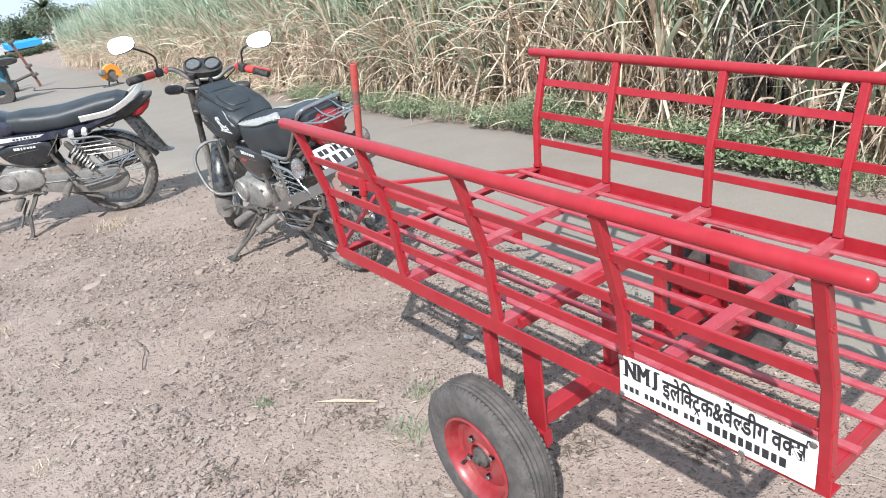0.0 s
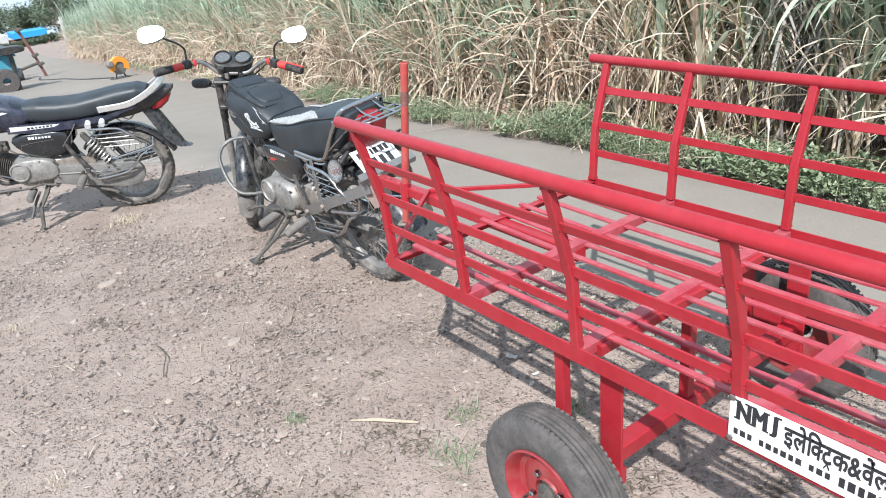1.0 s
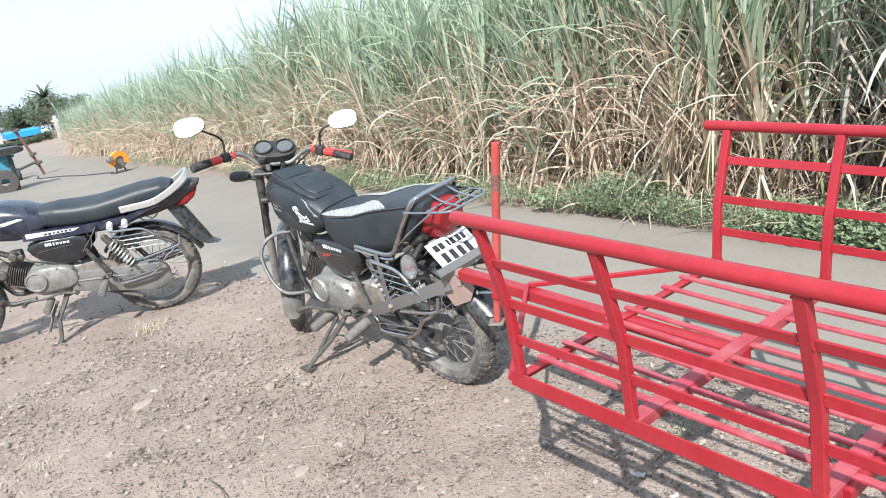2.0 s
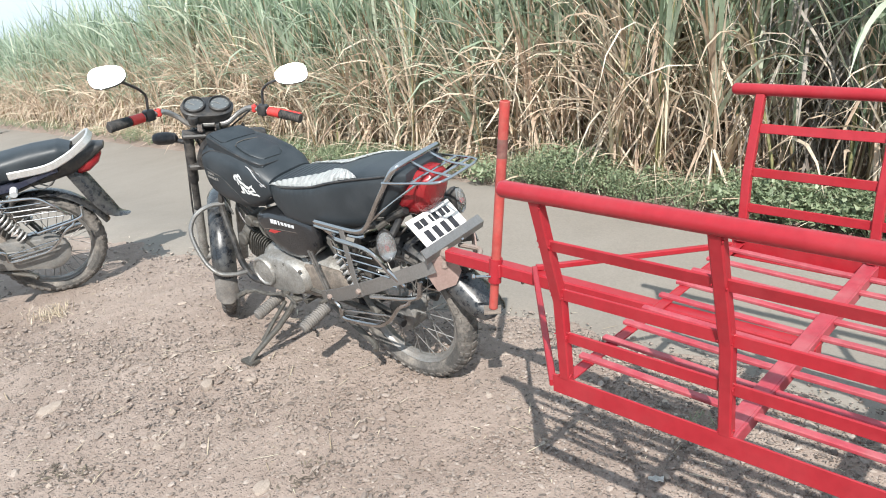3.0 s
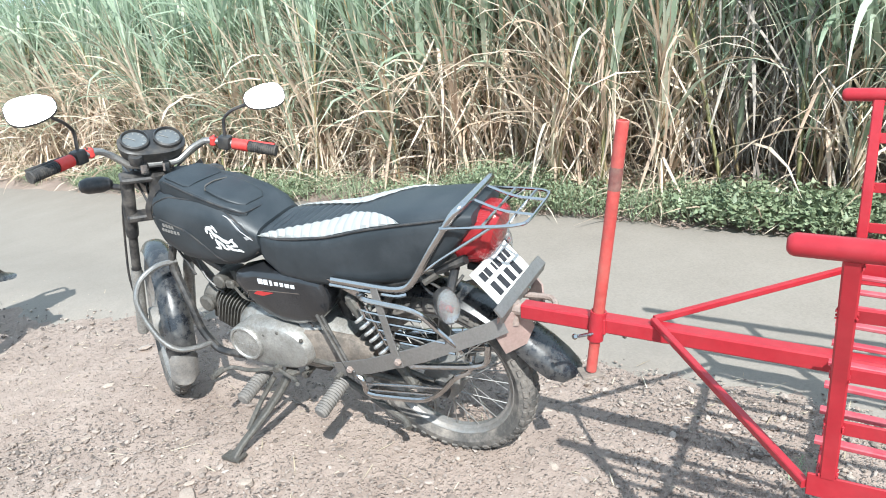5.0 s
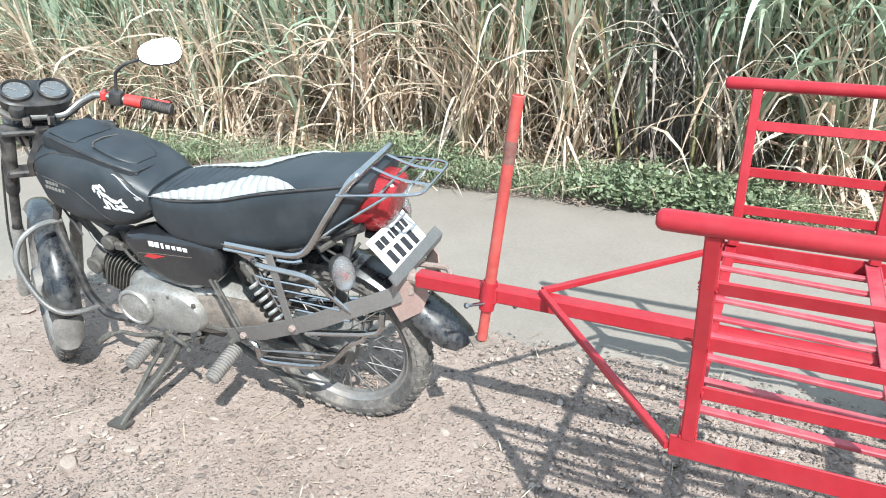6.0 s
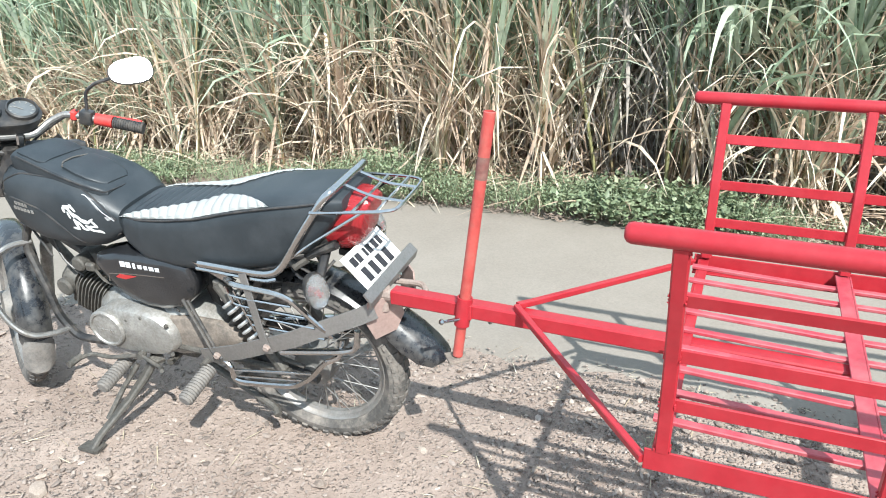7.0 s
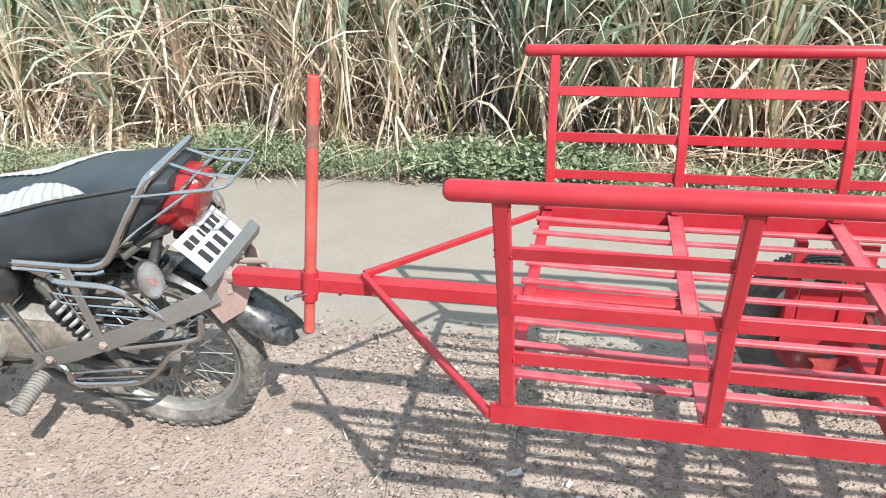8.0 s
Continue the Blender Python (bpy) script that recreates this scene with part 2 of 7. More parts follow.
PEBBLE = shader("mixed_gravel_stone", (1, 1, 1), 0.9, vary=0.2, big=40, fine=200, bump=0.2,
                ramp=[(0.0, (0.10, 0.082, 0.072)), (0.25, (0.20, 0.164, 0.141)), (0.65, (0.28, 0.231, 0.198)), (0.95, (0.335, 0.280, 0.243)), (1.0, (0.41, 0.355, 0.312))])
CLOD = shader("dry_soil_clod", (1, 1, 1), 0.95, vary=0.25, big=60, fine=220, bump=0.4,
              ramp=[(0.0, (0.22, 0.176, 0.146)), (0.5, (0.32, 0.262, 0.218)), (1.0, (0.40, 0.335, 0.282))])
LITTER = shader("dark_withered_leaf", (1, 1, 1), 0.9, vary=0.2, big=30, fine=120, bump=0.1,
                ramp=[(0.0, (0.07, 0.056, 0.044)), (0.6, (0.13, 0.105, 0.08)), (1.0, (0.20, 0.17, 0.12))])
# withered blades in grey-brown, darkened to carry the shade inside the cane gap
WITHERED_SHADE = shader("shade_toned_withered_blade", (1, 1, 1), 0.85, vary=0.2, big=6, fine=40, bump=0.1, through_light=0.25,
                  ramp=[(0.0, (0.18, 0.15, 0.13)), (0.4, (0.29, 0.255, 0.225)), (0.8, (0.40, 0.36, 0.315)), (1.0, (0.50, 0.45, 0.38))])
STRAW = shader("pale_straw", (1, 1, 1), 0.8, vary=0.15, big=20, fine=90, bump=0.1,
               ramp=[(0.0, (0.32, 0.25, 0.17)), (0.6, (0.46, 0.385, 0.28)), (1.0, (0.60, 0.53, 0.41))])
PAPER = shader("crumpled_white_paper", (0.78, 0.77, 0.74), 0.8, vary=0.08, big=20, fine=60, bump=0.3)


def earth(name, cols, patch, grain, stone, rough=0.95, strength=0.5, dist=0.012, stones=False):
    """Trodden earth: broad patches, medium stains, fine grain and small stones."""
    m = bpy.data.materials.new(name)
    m.use_nodes = True
    n, l = m.node_tree.nodes, m.node_tree.links
    b = n["Principled BSDF"]
    tc = n.new("ShaderNodeTexCoord")
    texs = []
    for s, d in ((patch, 6), (patch * 7, 6), (grain, 5)):
        t = n.new("ShaderNodeTexNoise")
        t.inputs["Scale"].default_value, t.inputs["Detail"].default_value, t.inputs["Roughness"].default_value = s, d, 0.65
        l.new(tc.outputs["Object"], t.inputs["Vector"])
        texs.append(t)
    v = n.new("ShaderNodeTexVoronoi")
    v.inputs["Scale"].default_value = stone
    l.new(tc.outputs["Object"], v.inputs["Vector"])
    r = n.new("ShaderNodeValToRGB")
    els = r.color_ramp.elements
    while len(els) < len(cols):
        els.new(0.5)
    for i, (e, c) in enumerate(zip(els, cols)):
        e.position, e.color = 0.30 + 0.42 * i / (len(cols) - 1), (*c, 1)
    a1 = n.new("ShaderNodeMath")
    a1.operation = "MULTIPLY_ADD"
    a1.inputs[1].default_value = 0.45
    l.new(texs[1].outputs["Fac"], a1.inputs[0])
    a0 = n.new("ShaderNodeMath")
    a0.operation = "MULTIPLY"
    a0.inputs[1].default_value = 0.35
    l.new(texs[0].outputs["Fac"], a0.inputs[0])
    l.new(a0.outputs[0], a1.inputs[2])
    a2 = n.new("ShaderNodeMath")
    a2.operation = "MULTIPLY_ADD"
    a2.inputs[1].default_value = 0.22
    l.new(texs[2].outputs["Fac"], a2.inputs[0])
    l.new(a1.outputs[0], a2.inputs[2])
    l.new(a2.outputs[0], r.inputs["Fac"])
    sm = n.new("ShaderNodeMix")
    sm.data_type, sm.blend_type = "RGBA", "MULTIPLY"
    sm.inputs["Factor"].default_value = 0.35
    l.new(r.outputs["Color"], sm.inputs["A"])
    sr = n.new("ShaderNodeMapRange")
    sr.inputs["To Min"].default_value, sr.inputs["To Max"].default_value = 0.75, 1.15
    l.new(v.outputs["Color"], sr.inputs["Value"])
    l.new(sr.outputs[0], sm.inputs["B"])
    l.new(sm.outputs["Result"], b.inputs["Base Color"])
    b.inputs["Roughness"].default_value = rough
    b.inputs["Specular IOR Level"].default_value = 0.25
    h0 = n.new("ShaderNodeMath")
    h0.operation = "ADD"
    l.new(texs[2].outputs["Fac"], h0.inputs[0])
    l.new(texs[1].outputs["Fac"], h0.inputs[1])
    # rounded stones of two sizes stand out of the fines
    h = h0
    for size, chance, tall in ((stone, 0.50, 1.1), (stone * 0.52, 0.62, 1.7)) if stones else ():
        w = n.new("ShaderNodeTexVoronoi")
        w.inputs["Scale"].default_value = size
        l.new(tc.outputs["Object"], w.inputs["Vector"])
        dome = n.new("ShaderNodeMapRange")
        dome.interpolation_type = "SMOOTHSTEP"
        dome.inputs["From Min"].default_value, dome.inputs["From Max"].default_value = 0.50, 0.22
        dome.inputs["To Max"].default_value = tall
        l.new(w.outputs["Distance"], dome.inputs["Value"])
        pick = n.new("ShaderNodeMath")
        pick.operation = "GREATER_THAN"
        pick.inputs[1].default_value = chance
        l.new(w.outputs["Color"], pick.inputs[0])
        k = n.new("ShaderNodeMath")
        k.operation = "MULTIPLY_ADD"
        l.new(dome.outputs[0], k.inputs[0])
        l.new(pick.outputs[0], k.inputs[1])
        l.new(h.outputs[0], k.inputs[2])
        h = k
    bp = n.new("ShaderNodeBump")
    bp.inputs["Strength"].default_value, bp.inputs["Distance"].default_value = strength, dist
    l.new(h.outputs[0], bp.inputs["Height"])
    l.new(bp.outputs[0], b.inputs["Normal"])
    return m


SOIL = earth("gravelly_soil", [(0.184, 0.142, 0.119), (0.276, 0.216, 0.181), (0.355, 0.285, 0.242), (0.43, 0.353, 0.304)], 0.45, 45, 130, strength=0.66, dist=0.010, stones=True)
ROAD = earth("dusty_grey_road", [(0.205, 0.180, 0.155), (0.240, 0.213, 0.184), (0.264, 0.236, 0.205), (0.296, 0.266, 0.232)], 0.30, 60, 120, strength=0.18, dist=0.004)

# ---- tools for meshes ----
def mesh_of(bm, name, smooth=True, sharp=35):
    me = bpy.data.meshes.new(name)
    bmesh.ops.recalc_face_normals(bm, faces=bm.faces)
    if smooth:
        lim = radians(sharp)
        for f in bm.faces:
            f.smooth = True
        for e in bm.edges:
            e.smooth = len(e.link_faces) == 2 and e.calc_face_angle(0.0) < lim
    bm.to_mesh(me)
    bm.free()
    return me


def part(name, bm, material, parent, label="", smooth=True):
    ob = new(name, mesh_of(bm, name, smooth))
    ob.data.materials.append(material)
    ob.parent = parent
    if label:
        tagged(ob, label=label)
    return ob


def holder(name, m, label, category, group=""):
    e = new(name)
    e.empty_display_size = 0.1
    e.matrix_world = m
    return tagged(e, label, category, group)


def box(bm, c, s, turn=None, bevel=0.0, seg=1):
    ret = bmesh.ops.create_cube(bm, size=1.0)
    vs = ret["verts"]
    m = Matrix.Translation(c) @ (turn.to_4x4() if turn else Matrix()) @ Matrix.Diagonal((*s, 1))
    bmesh.ops.transform(bm, matrix=m, verts=vs)
    if bevel:
        es = list({e for v in vs for e in v.link_edges})
        bmesh.ops.bevel(bm, geom=es, offset=bevel, segments=seg, affect="EDGES", profile=0.5)
    return bm


def sweep(bm, pts, prof, up=(0, 0, 1), closed=False, caps=True, scale=None):
    """Carry the profile (pairs across, up) along the points."""
    pts = [Vector(p) for p in pts]
    k, rings = len(pts), []
    side0 = None
    for i, p in enumerate(pts):
        a = pts[(i - 1) % k] if closed or i else p
        b = pts[(i + 1) % k] if closed or i < k - 1 else p
        t = (b - a).normalized()
        if side0 is None:
            side = t.cross(Vector(up))
            if side.length < 1e-4:
                side = t.cross(Vector((1, 0, 0)))
        else:
            side = side0 - t * side0.dot(t)
        side.normalize()
        side0 = side
        u = side.cross(t)
        f = scale[i] if scale else 1.0
        rings.append([bm.verts.new(p + side * (x * f) + u * (y * f)) for x, y in prof])
    n = len(prof)
    for i in range(k if closed else k - 1):
        r, s = rings[i], rings[(i + 1) % k]
        for j in range(n):
            bm.faces.new((r[j], r[(j + 1) % n], s[(j + 1) % n], s[j]))
    if caps and not closed:
        bm.faces.new(rings[0][::-1])
        bm.faces.new(rings[-1])
    return bm


def circle(r, n=8, sx=1.0):
    return [(r * sx * math.cos(2 * math.pi * i / n), r * math.sin(2 * math.pi * i / n)) for i in range(n)]


def rect(w, h, b=0.0):
    w, h = w / 2, h / 2
    if not b:
        return [(-w, -h), (w, -h), (w, h), (-w, h)]
    return [(-w + b, -h), (w - b, -h), (w, -h + b), (w, h - b), (w - b, h), (-w + b, h), (-w, h - b), (-w, -h + b)]


def soften(pts, steps=4, cut=0.3, closed=False):
    """Round the corners of a line."""
    pts = [Vector(p) for p in pts]
    out = []
    k = len(pts)
    for i, p in enumerate(pts):
        if not closed and i in (0, k - 1):
            out.append(p)
            continue
        a, b = p.lerp(pts[i - 1], cut), p.lerp(pts[(i + 1) % k], cut)
        for s in range(steps + 1):
            f = s / steps
            out.append(a.lerp(p, f).lerp(p.lerp(b, f), f))
    return out


def tube(bm, pts, r, n=8, closed=False, round_=0, cut=0.3, scale=None):
    if round_:
        pts = soften(pts, round_, cut, closed)
    return sweep(bm, pts, circle(r, n), closed=closed, scale=scale)


def lathe(bm, prof, m=Matrix(), n=24, full=True):
    """Turn the profile (radius, height) about z, then place it by m."""
    rings = []
    for i in range(n):
        a = 2 * math.pi * i / n
        rings.append([bm.verts.new(m @ Vector((r * math.cos(a), r * math.sin(a), h))) for r, h in prof])
    for i in range(n):
        r, s = rings[i], rings[(i + 1) % n]
        for j in range(len(prof) - 1):
            bm.faces.new((r[j], s[j], s[j + 1], r[j + 1]))
        if full and prof[0][0] > 0 and prof[-1][0] > 0:
            bm.faces.new((r[-1], s[-1], s[0], r[0]))
    bmesh.ops.remove_doubles(bm, verts=bm.verts, dist=1e-5)
    return bm


def loft(bm, rings, caps=True):
    vs = [[bm.verts.new(p) for p in r] for r in rings]
    n = len(vs[0])
    for r, s in zip(vs, vs[1:]):
        for j in range(n):
            bm.faces.new((r[j], r[(j + 1) % n], s[(j + 1) % n], s[j]))
    if caps:
        bm.faces.new(vs[0][::-1])
        bm.faces.new(vs[-1])
    return bm


def plate(bm, pts, normal, thick):
    """A flat sheet with the outline pts, thick along normal."""
    nv = Vector(normal).normalized() * (thick / 2)
    a = [bm.verts.new(Vector(p) + nv) for p in pts]
    b = [bm.verts.new(Vector(p) - nv) for p in pts]
    bm.faces.new(a)
    bm.faces.new(b[::-1])
    for i in range(len(pts)):
        j = (i + 1) % len(pts)
        bm.faces.new((a[i], b[i], b[j], a[j]))
    return bm


def bolt(bm, at, way, r=0.007, h=0.006):
    m = Matrix.Translation(at) @ Vector(way).to_track_quat("Z", "Y").to_matrix().to_4x4()
    return lathe(bm, [(0, 0), (r, 0), (r, h * 0.7), (r * 0.7, h), (0, h)], m, 6, False)


AXIS_X = Matrix.Rotation(radians(90), 4, "Y")


def mesh_np(name, verts, faces):
    """A mesh from arrays of corners and quads or triangles."""
    me = bpy.data.meshes.new(name)
    k = faces.shape[1]
    me.vertices.add(len(verts))
    me.vertices.foreach_set("co", np.ascontiguousarray(verts, dtype=np.float32).ravel())
    me.loops.add(faces.size)
    me.loops.foreach_set("vertex_index", np.ascontiguousarray(faces, dtype=np.int32).ravel())
    me.polygons.add(len(faces))
    me.polygons.foreach_set("loop_start", np.arange(0, faces.size, k, dtype=np.int32))
    me.update(calc_edges=True)
    return me


def stuff_np(name, verts, faces, material, parent=None, label="", category=""):
    ob = new(name, mesh_np(name, verts, faces))
    ob.data.materials.append(material)
    ob.data.polygons.foreach_set("use_smooth", np.ones(len(ob.data.polygons), dtype=bool))
    ob.parent = parent
    return tagged(ob, label, category, kind="stuff")


def blades(rng, base, azim, elev, length, width, droop, seg=6, fold=0.25, twist=0.0):
    """Long leaf blades that rise from base, bend over and hang: arrays of corners and quads."""
    n = len(base)
    twist = np.zeros(n) + twist
    pos = base.astype(float)
    ring = []
    az = azim.copy()
    for i in range(seg + 1):
        f = i / seg
        e = elev - droop * f ** 1.3
        d = np.stack([np.cos(az) * np.cos(e), np.sin(az) * np.cos(e), np.sin(e)], 1)
        w = width * (np.minimum(1, 0.55 + 2.2 * f) * (1 - f ** 2.2) + 0.03)
        spin = twist * f
        s0 = np.stack([-np.sin(az), np.cos(az), np.zeros(n)], 1)
        u0 = np.cross(s0, d)
        s = s0 * np.cos(spin)[:, None] + u0 * np.sin(spin)[:, None]
        u = np.cross(s, d)
        ring.append(np.stack([pos - s * w[:, None] / 2 + u * (fold * w)[:, None] / 2, pos, pos + s * w[:, None] / 2 + u * (fold * w)[:, None] / 2], 1))
        pos = pos + d * (length / seg)[:, None]
        az = az + twist * 0.06
    v = np.stack(ring, 1).reshape(n, (seg + 1) * 3, 3)
    q = []
    for i in range(seg):
        a = i * 3
        q += [(a, a + 1, a + 4, a + 3), (a + 1, a + 2, a + 5, a + 4)]
    q = np.array(q)
    f = (q[None] + (np.arange(n) * (seg + 1) * 3)[:, None, None]).reshape(-1, 4)
    return v.reshape(-1, 3), f


def spread(rng, n, lo, hi):
    return lo + (hi - lo) * rng.random(n)

# ---- ground, road, cane field, distance ----
def ground_z(y, x=5.0):
    """Level where the bike stands, a hand lower on the road, then falling away along the road and levelling out far off."""
    y = np.asarray(y, dtype=float)
    soft = lambda t: np.logaddexp(0, t * 2.5) / 2.5
    f = np.clip((np.asarray(x, dtype=float) - 0.95) / 0.95, 0, 1)
    return -0.080 * soft(y - 2.15) - 0.0015 * soft(y - 25.5) - 0.095 * f * f * (3 - 2 * f)


def road_edge(y):
    """The road's far edge, which bends away to the right."""
    y = np.asarray(y, dtype=float)
    return 2.95 + 0.11 * np.logaddexp(0, (y - 3.0) * 1.5) / 1.5


def near_edge(y):
    y = np.asarray(y, dtype=float)
    return 1.28 - 0.10 * np.clip(y, -3, 6) + 0.11 * np.logaddexp(0, (y - 6.0)) - 1.6 / (1 + np.exp(-np.clip(y - 7.5, -40, 40) * 0.9)) + 0.06 * np.sin(y * 3.1) + 0.04 * np.sin(y * 7.7 + 1)


def gz(y, x=5.0):
    return float(ground_z(y, x))


rng = np.random.default_rng(7)
xs = np.concatenate([np.linspace(-900, -12, 12), np.linspace(-9, -3.2, 12), np.arange(-3.0, 3.4, 0.045), np.linspace(3.6, 12, 16), np.linspace(20, 900, 12)])
ys = np.concatenate([np.linspace(-900, -12, 10), np.linspace(-9, -3.2, 12), np.arange(-3.0, 5.0, 0.04), np.linspace(5.2, 45, 110), np.linspace(55, 1500, 16)])
gx, gy = np.meshgrid(xs, ys)
near_w = np.clip(1 - np.maximum(np.abs(gx) - 2.6, np.abs(gy - 1) - 3.6) / 1.0, 0, 1)
bumps = 0.008 * np.sin(gx * 5.3 + 1.3 * np.sin(gy * 3.1)) * np.sin(gy * 4.7 + 0.9 * np.sin(gx * 2.3)) + 0.0035 * rng.standard_normal(gx.shape)
lie = np.clip((near_edge(gy) - gx) / 0.3, 0, 1)
gzz = ground_z(gy, gx) + near_w * (bumps * lie - 0.012 * (1 - lie)) - 0.004
vv = np.stack([gx, gy, gzz], -1).reshape(-1, 3)
nx, ny = len(xs), len(ys)
ii = (np.arange(ny - 1)[:, None] * nx + np.arange(nx - 1)[None]).ravel()
ground = new("ground", mesh_np("ground", vv, np.stack([ii, ii + 1, ii + nx + 1, ii + nx], 1)))
ground.data.materials.append(SOIL)
ground.data.polygons.foreach_set("use_smooth", np.ones(len(ground.data.polygons), dtype=bool))
tagged(ground, "dry grey-brown gravelly soil, sloping away along the road", "ground", kind="structure")

# the road: a dusty grey strip with a ragged near edge
ry = np.concatenate([np.linspace(-60, -4, 30), np.arange(-3.9, 8, 0.06), np.linspace(8.2, 45, 120), np.linspace(46, 160, 30)])
cols = 14
lft, rgt = near_edge(ry) + 0.03 * rng.standard_normal(len(ry)), road_edge(ry) + 0.12 + 0.03 * rng.standard_normal(len(ry))
ff = np.linspace(0, 1, cols)
rx = lft[:, None] * (1 - ff) + rgt[:, None] * ff
crown = 0.006 + 0.010 * np.sin(np.pi * ff)[None] ** 0.5 + 0.0012 * rng.standard_normal(rx.shape)
crown[:, 0] = -0.02
crown[:, -1] = -0.02
rv = np.stack([rx, np.repeat(ry[:, None], cols, 1), ground_z(ry[:, None], rx) + crown], -1).reshape(-1, 3)
ii = (np.arange(len(ry) - 1)[:, None] * cols + np.arange(cols - 1)[None]).ravel()
road = new("road", mesh_np("road", rv, np.stack([ii, ii + 1, ii + cols + 1, ii + cols], 1)))
road.data.materials.append(ROAD)
road.data.polygons.foreach_set("use_smooth", np.ones(len(road.data.polygons), dtype=bool))
tagged(road, "narrow dusty grey village road beside a cane field", "road", kind="structure")


# sugarcane: stalks, green blades above, dry blades hanging below
def cane_field():
    r = np.random.default_rng(21)
    rows = []
    for lo, hi, depth0, depth1, per in ((-5.5, 9.5, 0.36, 1.2, 40), (-6.0, 10.0, 1.2, 2.6, 32), (9.5, 24, 0.38, 1.5, 24), (24, 41, 0.4, 1.8, 16), (35, 41, 0.4, 5.0, 16), (9.5, 41, 1.6, 6.5, 10), (-9, 12, 2.6, 5.0, 22)):
        n = int((hi - lo) * per)
        y = spread(r, n, lo, hi)
        x = road_edge(y) + spread(r, n, depth0, depth1)
        rows.append(np.stack([x, y, spread(r, n, 0, 1)], 1))
    st = np.concatenate(rows)
    # stools: stalks crowd together, with gaps between, and one dark gap where the dry leaves are stripped away
    st[:, 1] += 0.16 * np.sin(st[:, 1] * 2 * np.pi / 0.75)
    depth = st[:, 0] - road_edge(st[:, 1])
    gap = np.exp(-((st[:, 1] - 0.55) / 0.38) ** 2) * (depth < 1.4)
    st = st[r.random(len(st)) > 0.75 * gap]
    n = len(st)
    depth = st[:, 0] - road_edge(st[:, 1])
    gzs = ground_z(st[:, 1])
    hgt = spread(r, n, 1.15, 1.75) + 0.1 * np.sin(st[:, 1] * 0.9)
    lean_a, lean = spread(r, n, 0, 2 * np.pi), spread(r, n, 0.0, 0.22)
    dx, dy = np.cos(lean_a) * lean, np.sin(lean_a) * lean
    foot = np.stack([st[:, 0], st[:, 1], gzs - 0.03], 1)
    top = foot + np.stack([dx * hgt, dy * hgt, hgt], 1)
    # stems of five joints, four-sided
    k, rad = 6, spread(r, n, 0.009, 0.014)
    f = np.linspace(0, 1, k)
    axis = foot[:, None] * (1 - f)[None, :, None] + top[:, None] * f[None, :, None]
    axis[:, :, 0] += 0.02 * np.sin(f * 6 + st[:, 2:3] * 6)
    ang = np.arange(4) * np.pi / 2
    ringv = np.stack([np.cos(ang), np.sin(ang), np.zeros(4)], 1)
    sv = axis[:, :, None] + ringv[None, None] * (rad[:, None] * (1 - 0.35 * f))[:, :, None, None]
    q = [(i * 4 + j, i * 4 + (j + 1) % 4, i * 4 + 4 + (j + 1) % 4, i * 4 + 4 + j) for i in range(k - 1) for j in range(4)]
    sf = (np.array(q)[None] + (np.arange(n) * k * 4)[:, None, None]).reshape(-1, 4)
    stems = stuff_np("sugarcane_field", sv.reshape(-1, 3), sf, CANE_STEM, None, "dense standing sugarcane with green tops and dry straw-coloured lower leaves", "sugarcane")
    # green blades from the upper stalk, lower down on the fresher stools; half stand up, half arch over
    fresh = 0.5 + 0.5 * np.sin(st[:, 1] * 1.9 + 0.8) * np.sin(st[:, 1] * 0.71 + 0.4)
    fresh = np.clip(fresh + 0.45 * np.exp(-((st[:, 1] - 3.6) / 1.5) ** 2), 0, 1)
    fresh = np.where(np.abs(st[:, 1] + 0.35) < 0.2, 1.0, fresh)
    idx = np.repeat(np.arange(n), np.where(depth < 1.3, 16, np.where(depth < 2.7, 11, 6)))
    m = len(idx)
    at = 1 - r.random(m) ** 1.1 * (0.52 + 0.38 * fresh[idx])
    base = foot[idx] * (1 - at)[:, None] + top[idx] * at[:, None]
    up = r.random(m) < 0.66
    v, fc = blades(r, base, spread(r, m, 0, 2 * np.pi), np.where(up, spread(r, m, 1.15, 1.52), spread(r, m, 0.85, 1.4)), spread(r, m, 0.65, 1.30), spread(r, m, 0.016, 0.040), np.where(up, spread(r, m, 0.05, 0.8), spread(r, m, 0.8, 2.4)), 5, 0.3, spread(r, m, -1.2, 1.2))
    stuff_np("green_leaves", v, fc, GREEN_BLADE, stems, "long green sugarcane blades")
    # dry blades lower down: some arch out and hang, some are broken and hang along the stalk, some stand askew
    bare = 1 - 0.90 * np.exp(-((st[:, 1] - 0.50) / 0.40) ** 2) * (depth < 2.0)
    cnt = np.round(np.where(depth < 1.3, 32, 7) * bare * (1.05 - 0.38 * fresh)).astype(int)
    idx = np.repeat(np.arange(n), cnt)
    m = len(idx)
    at = r.random(m) ** 0.85 * (0.77 - 0.27 * fresh[idx]) + 0.04
    base = foot[idx] * (1 - at)[:, None] + top[idx] * at[:, None]
    way = r.random(m)
    arch, hang = way < 0.34, (way >= 0.34) & (way < 0.64)
    elev = np.where(arch, spread(r, m, 0.35, 1.40), np.where(hang, spread(r, m, -1.45, -0.7), spread(r, m, 0.9, 1.5)))
    droop = np.where(arch, spread(r, m, 0.8, 2.4), np.where(hang, spread(r, m, -0.5, 0.3), spread(r, m, -0.1, 0.7)))
    azim = np.where(r.random(m) < 0.6, r.normal(np.pi, 0.9, m), spread(r, m, 0, 2 * np.pi))
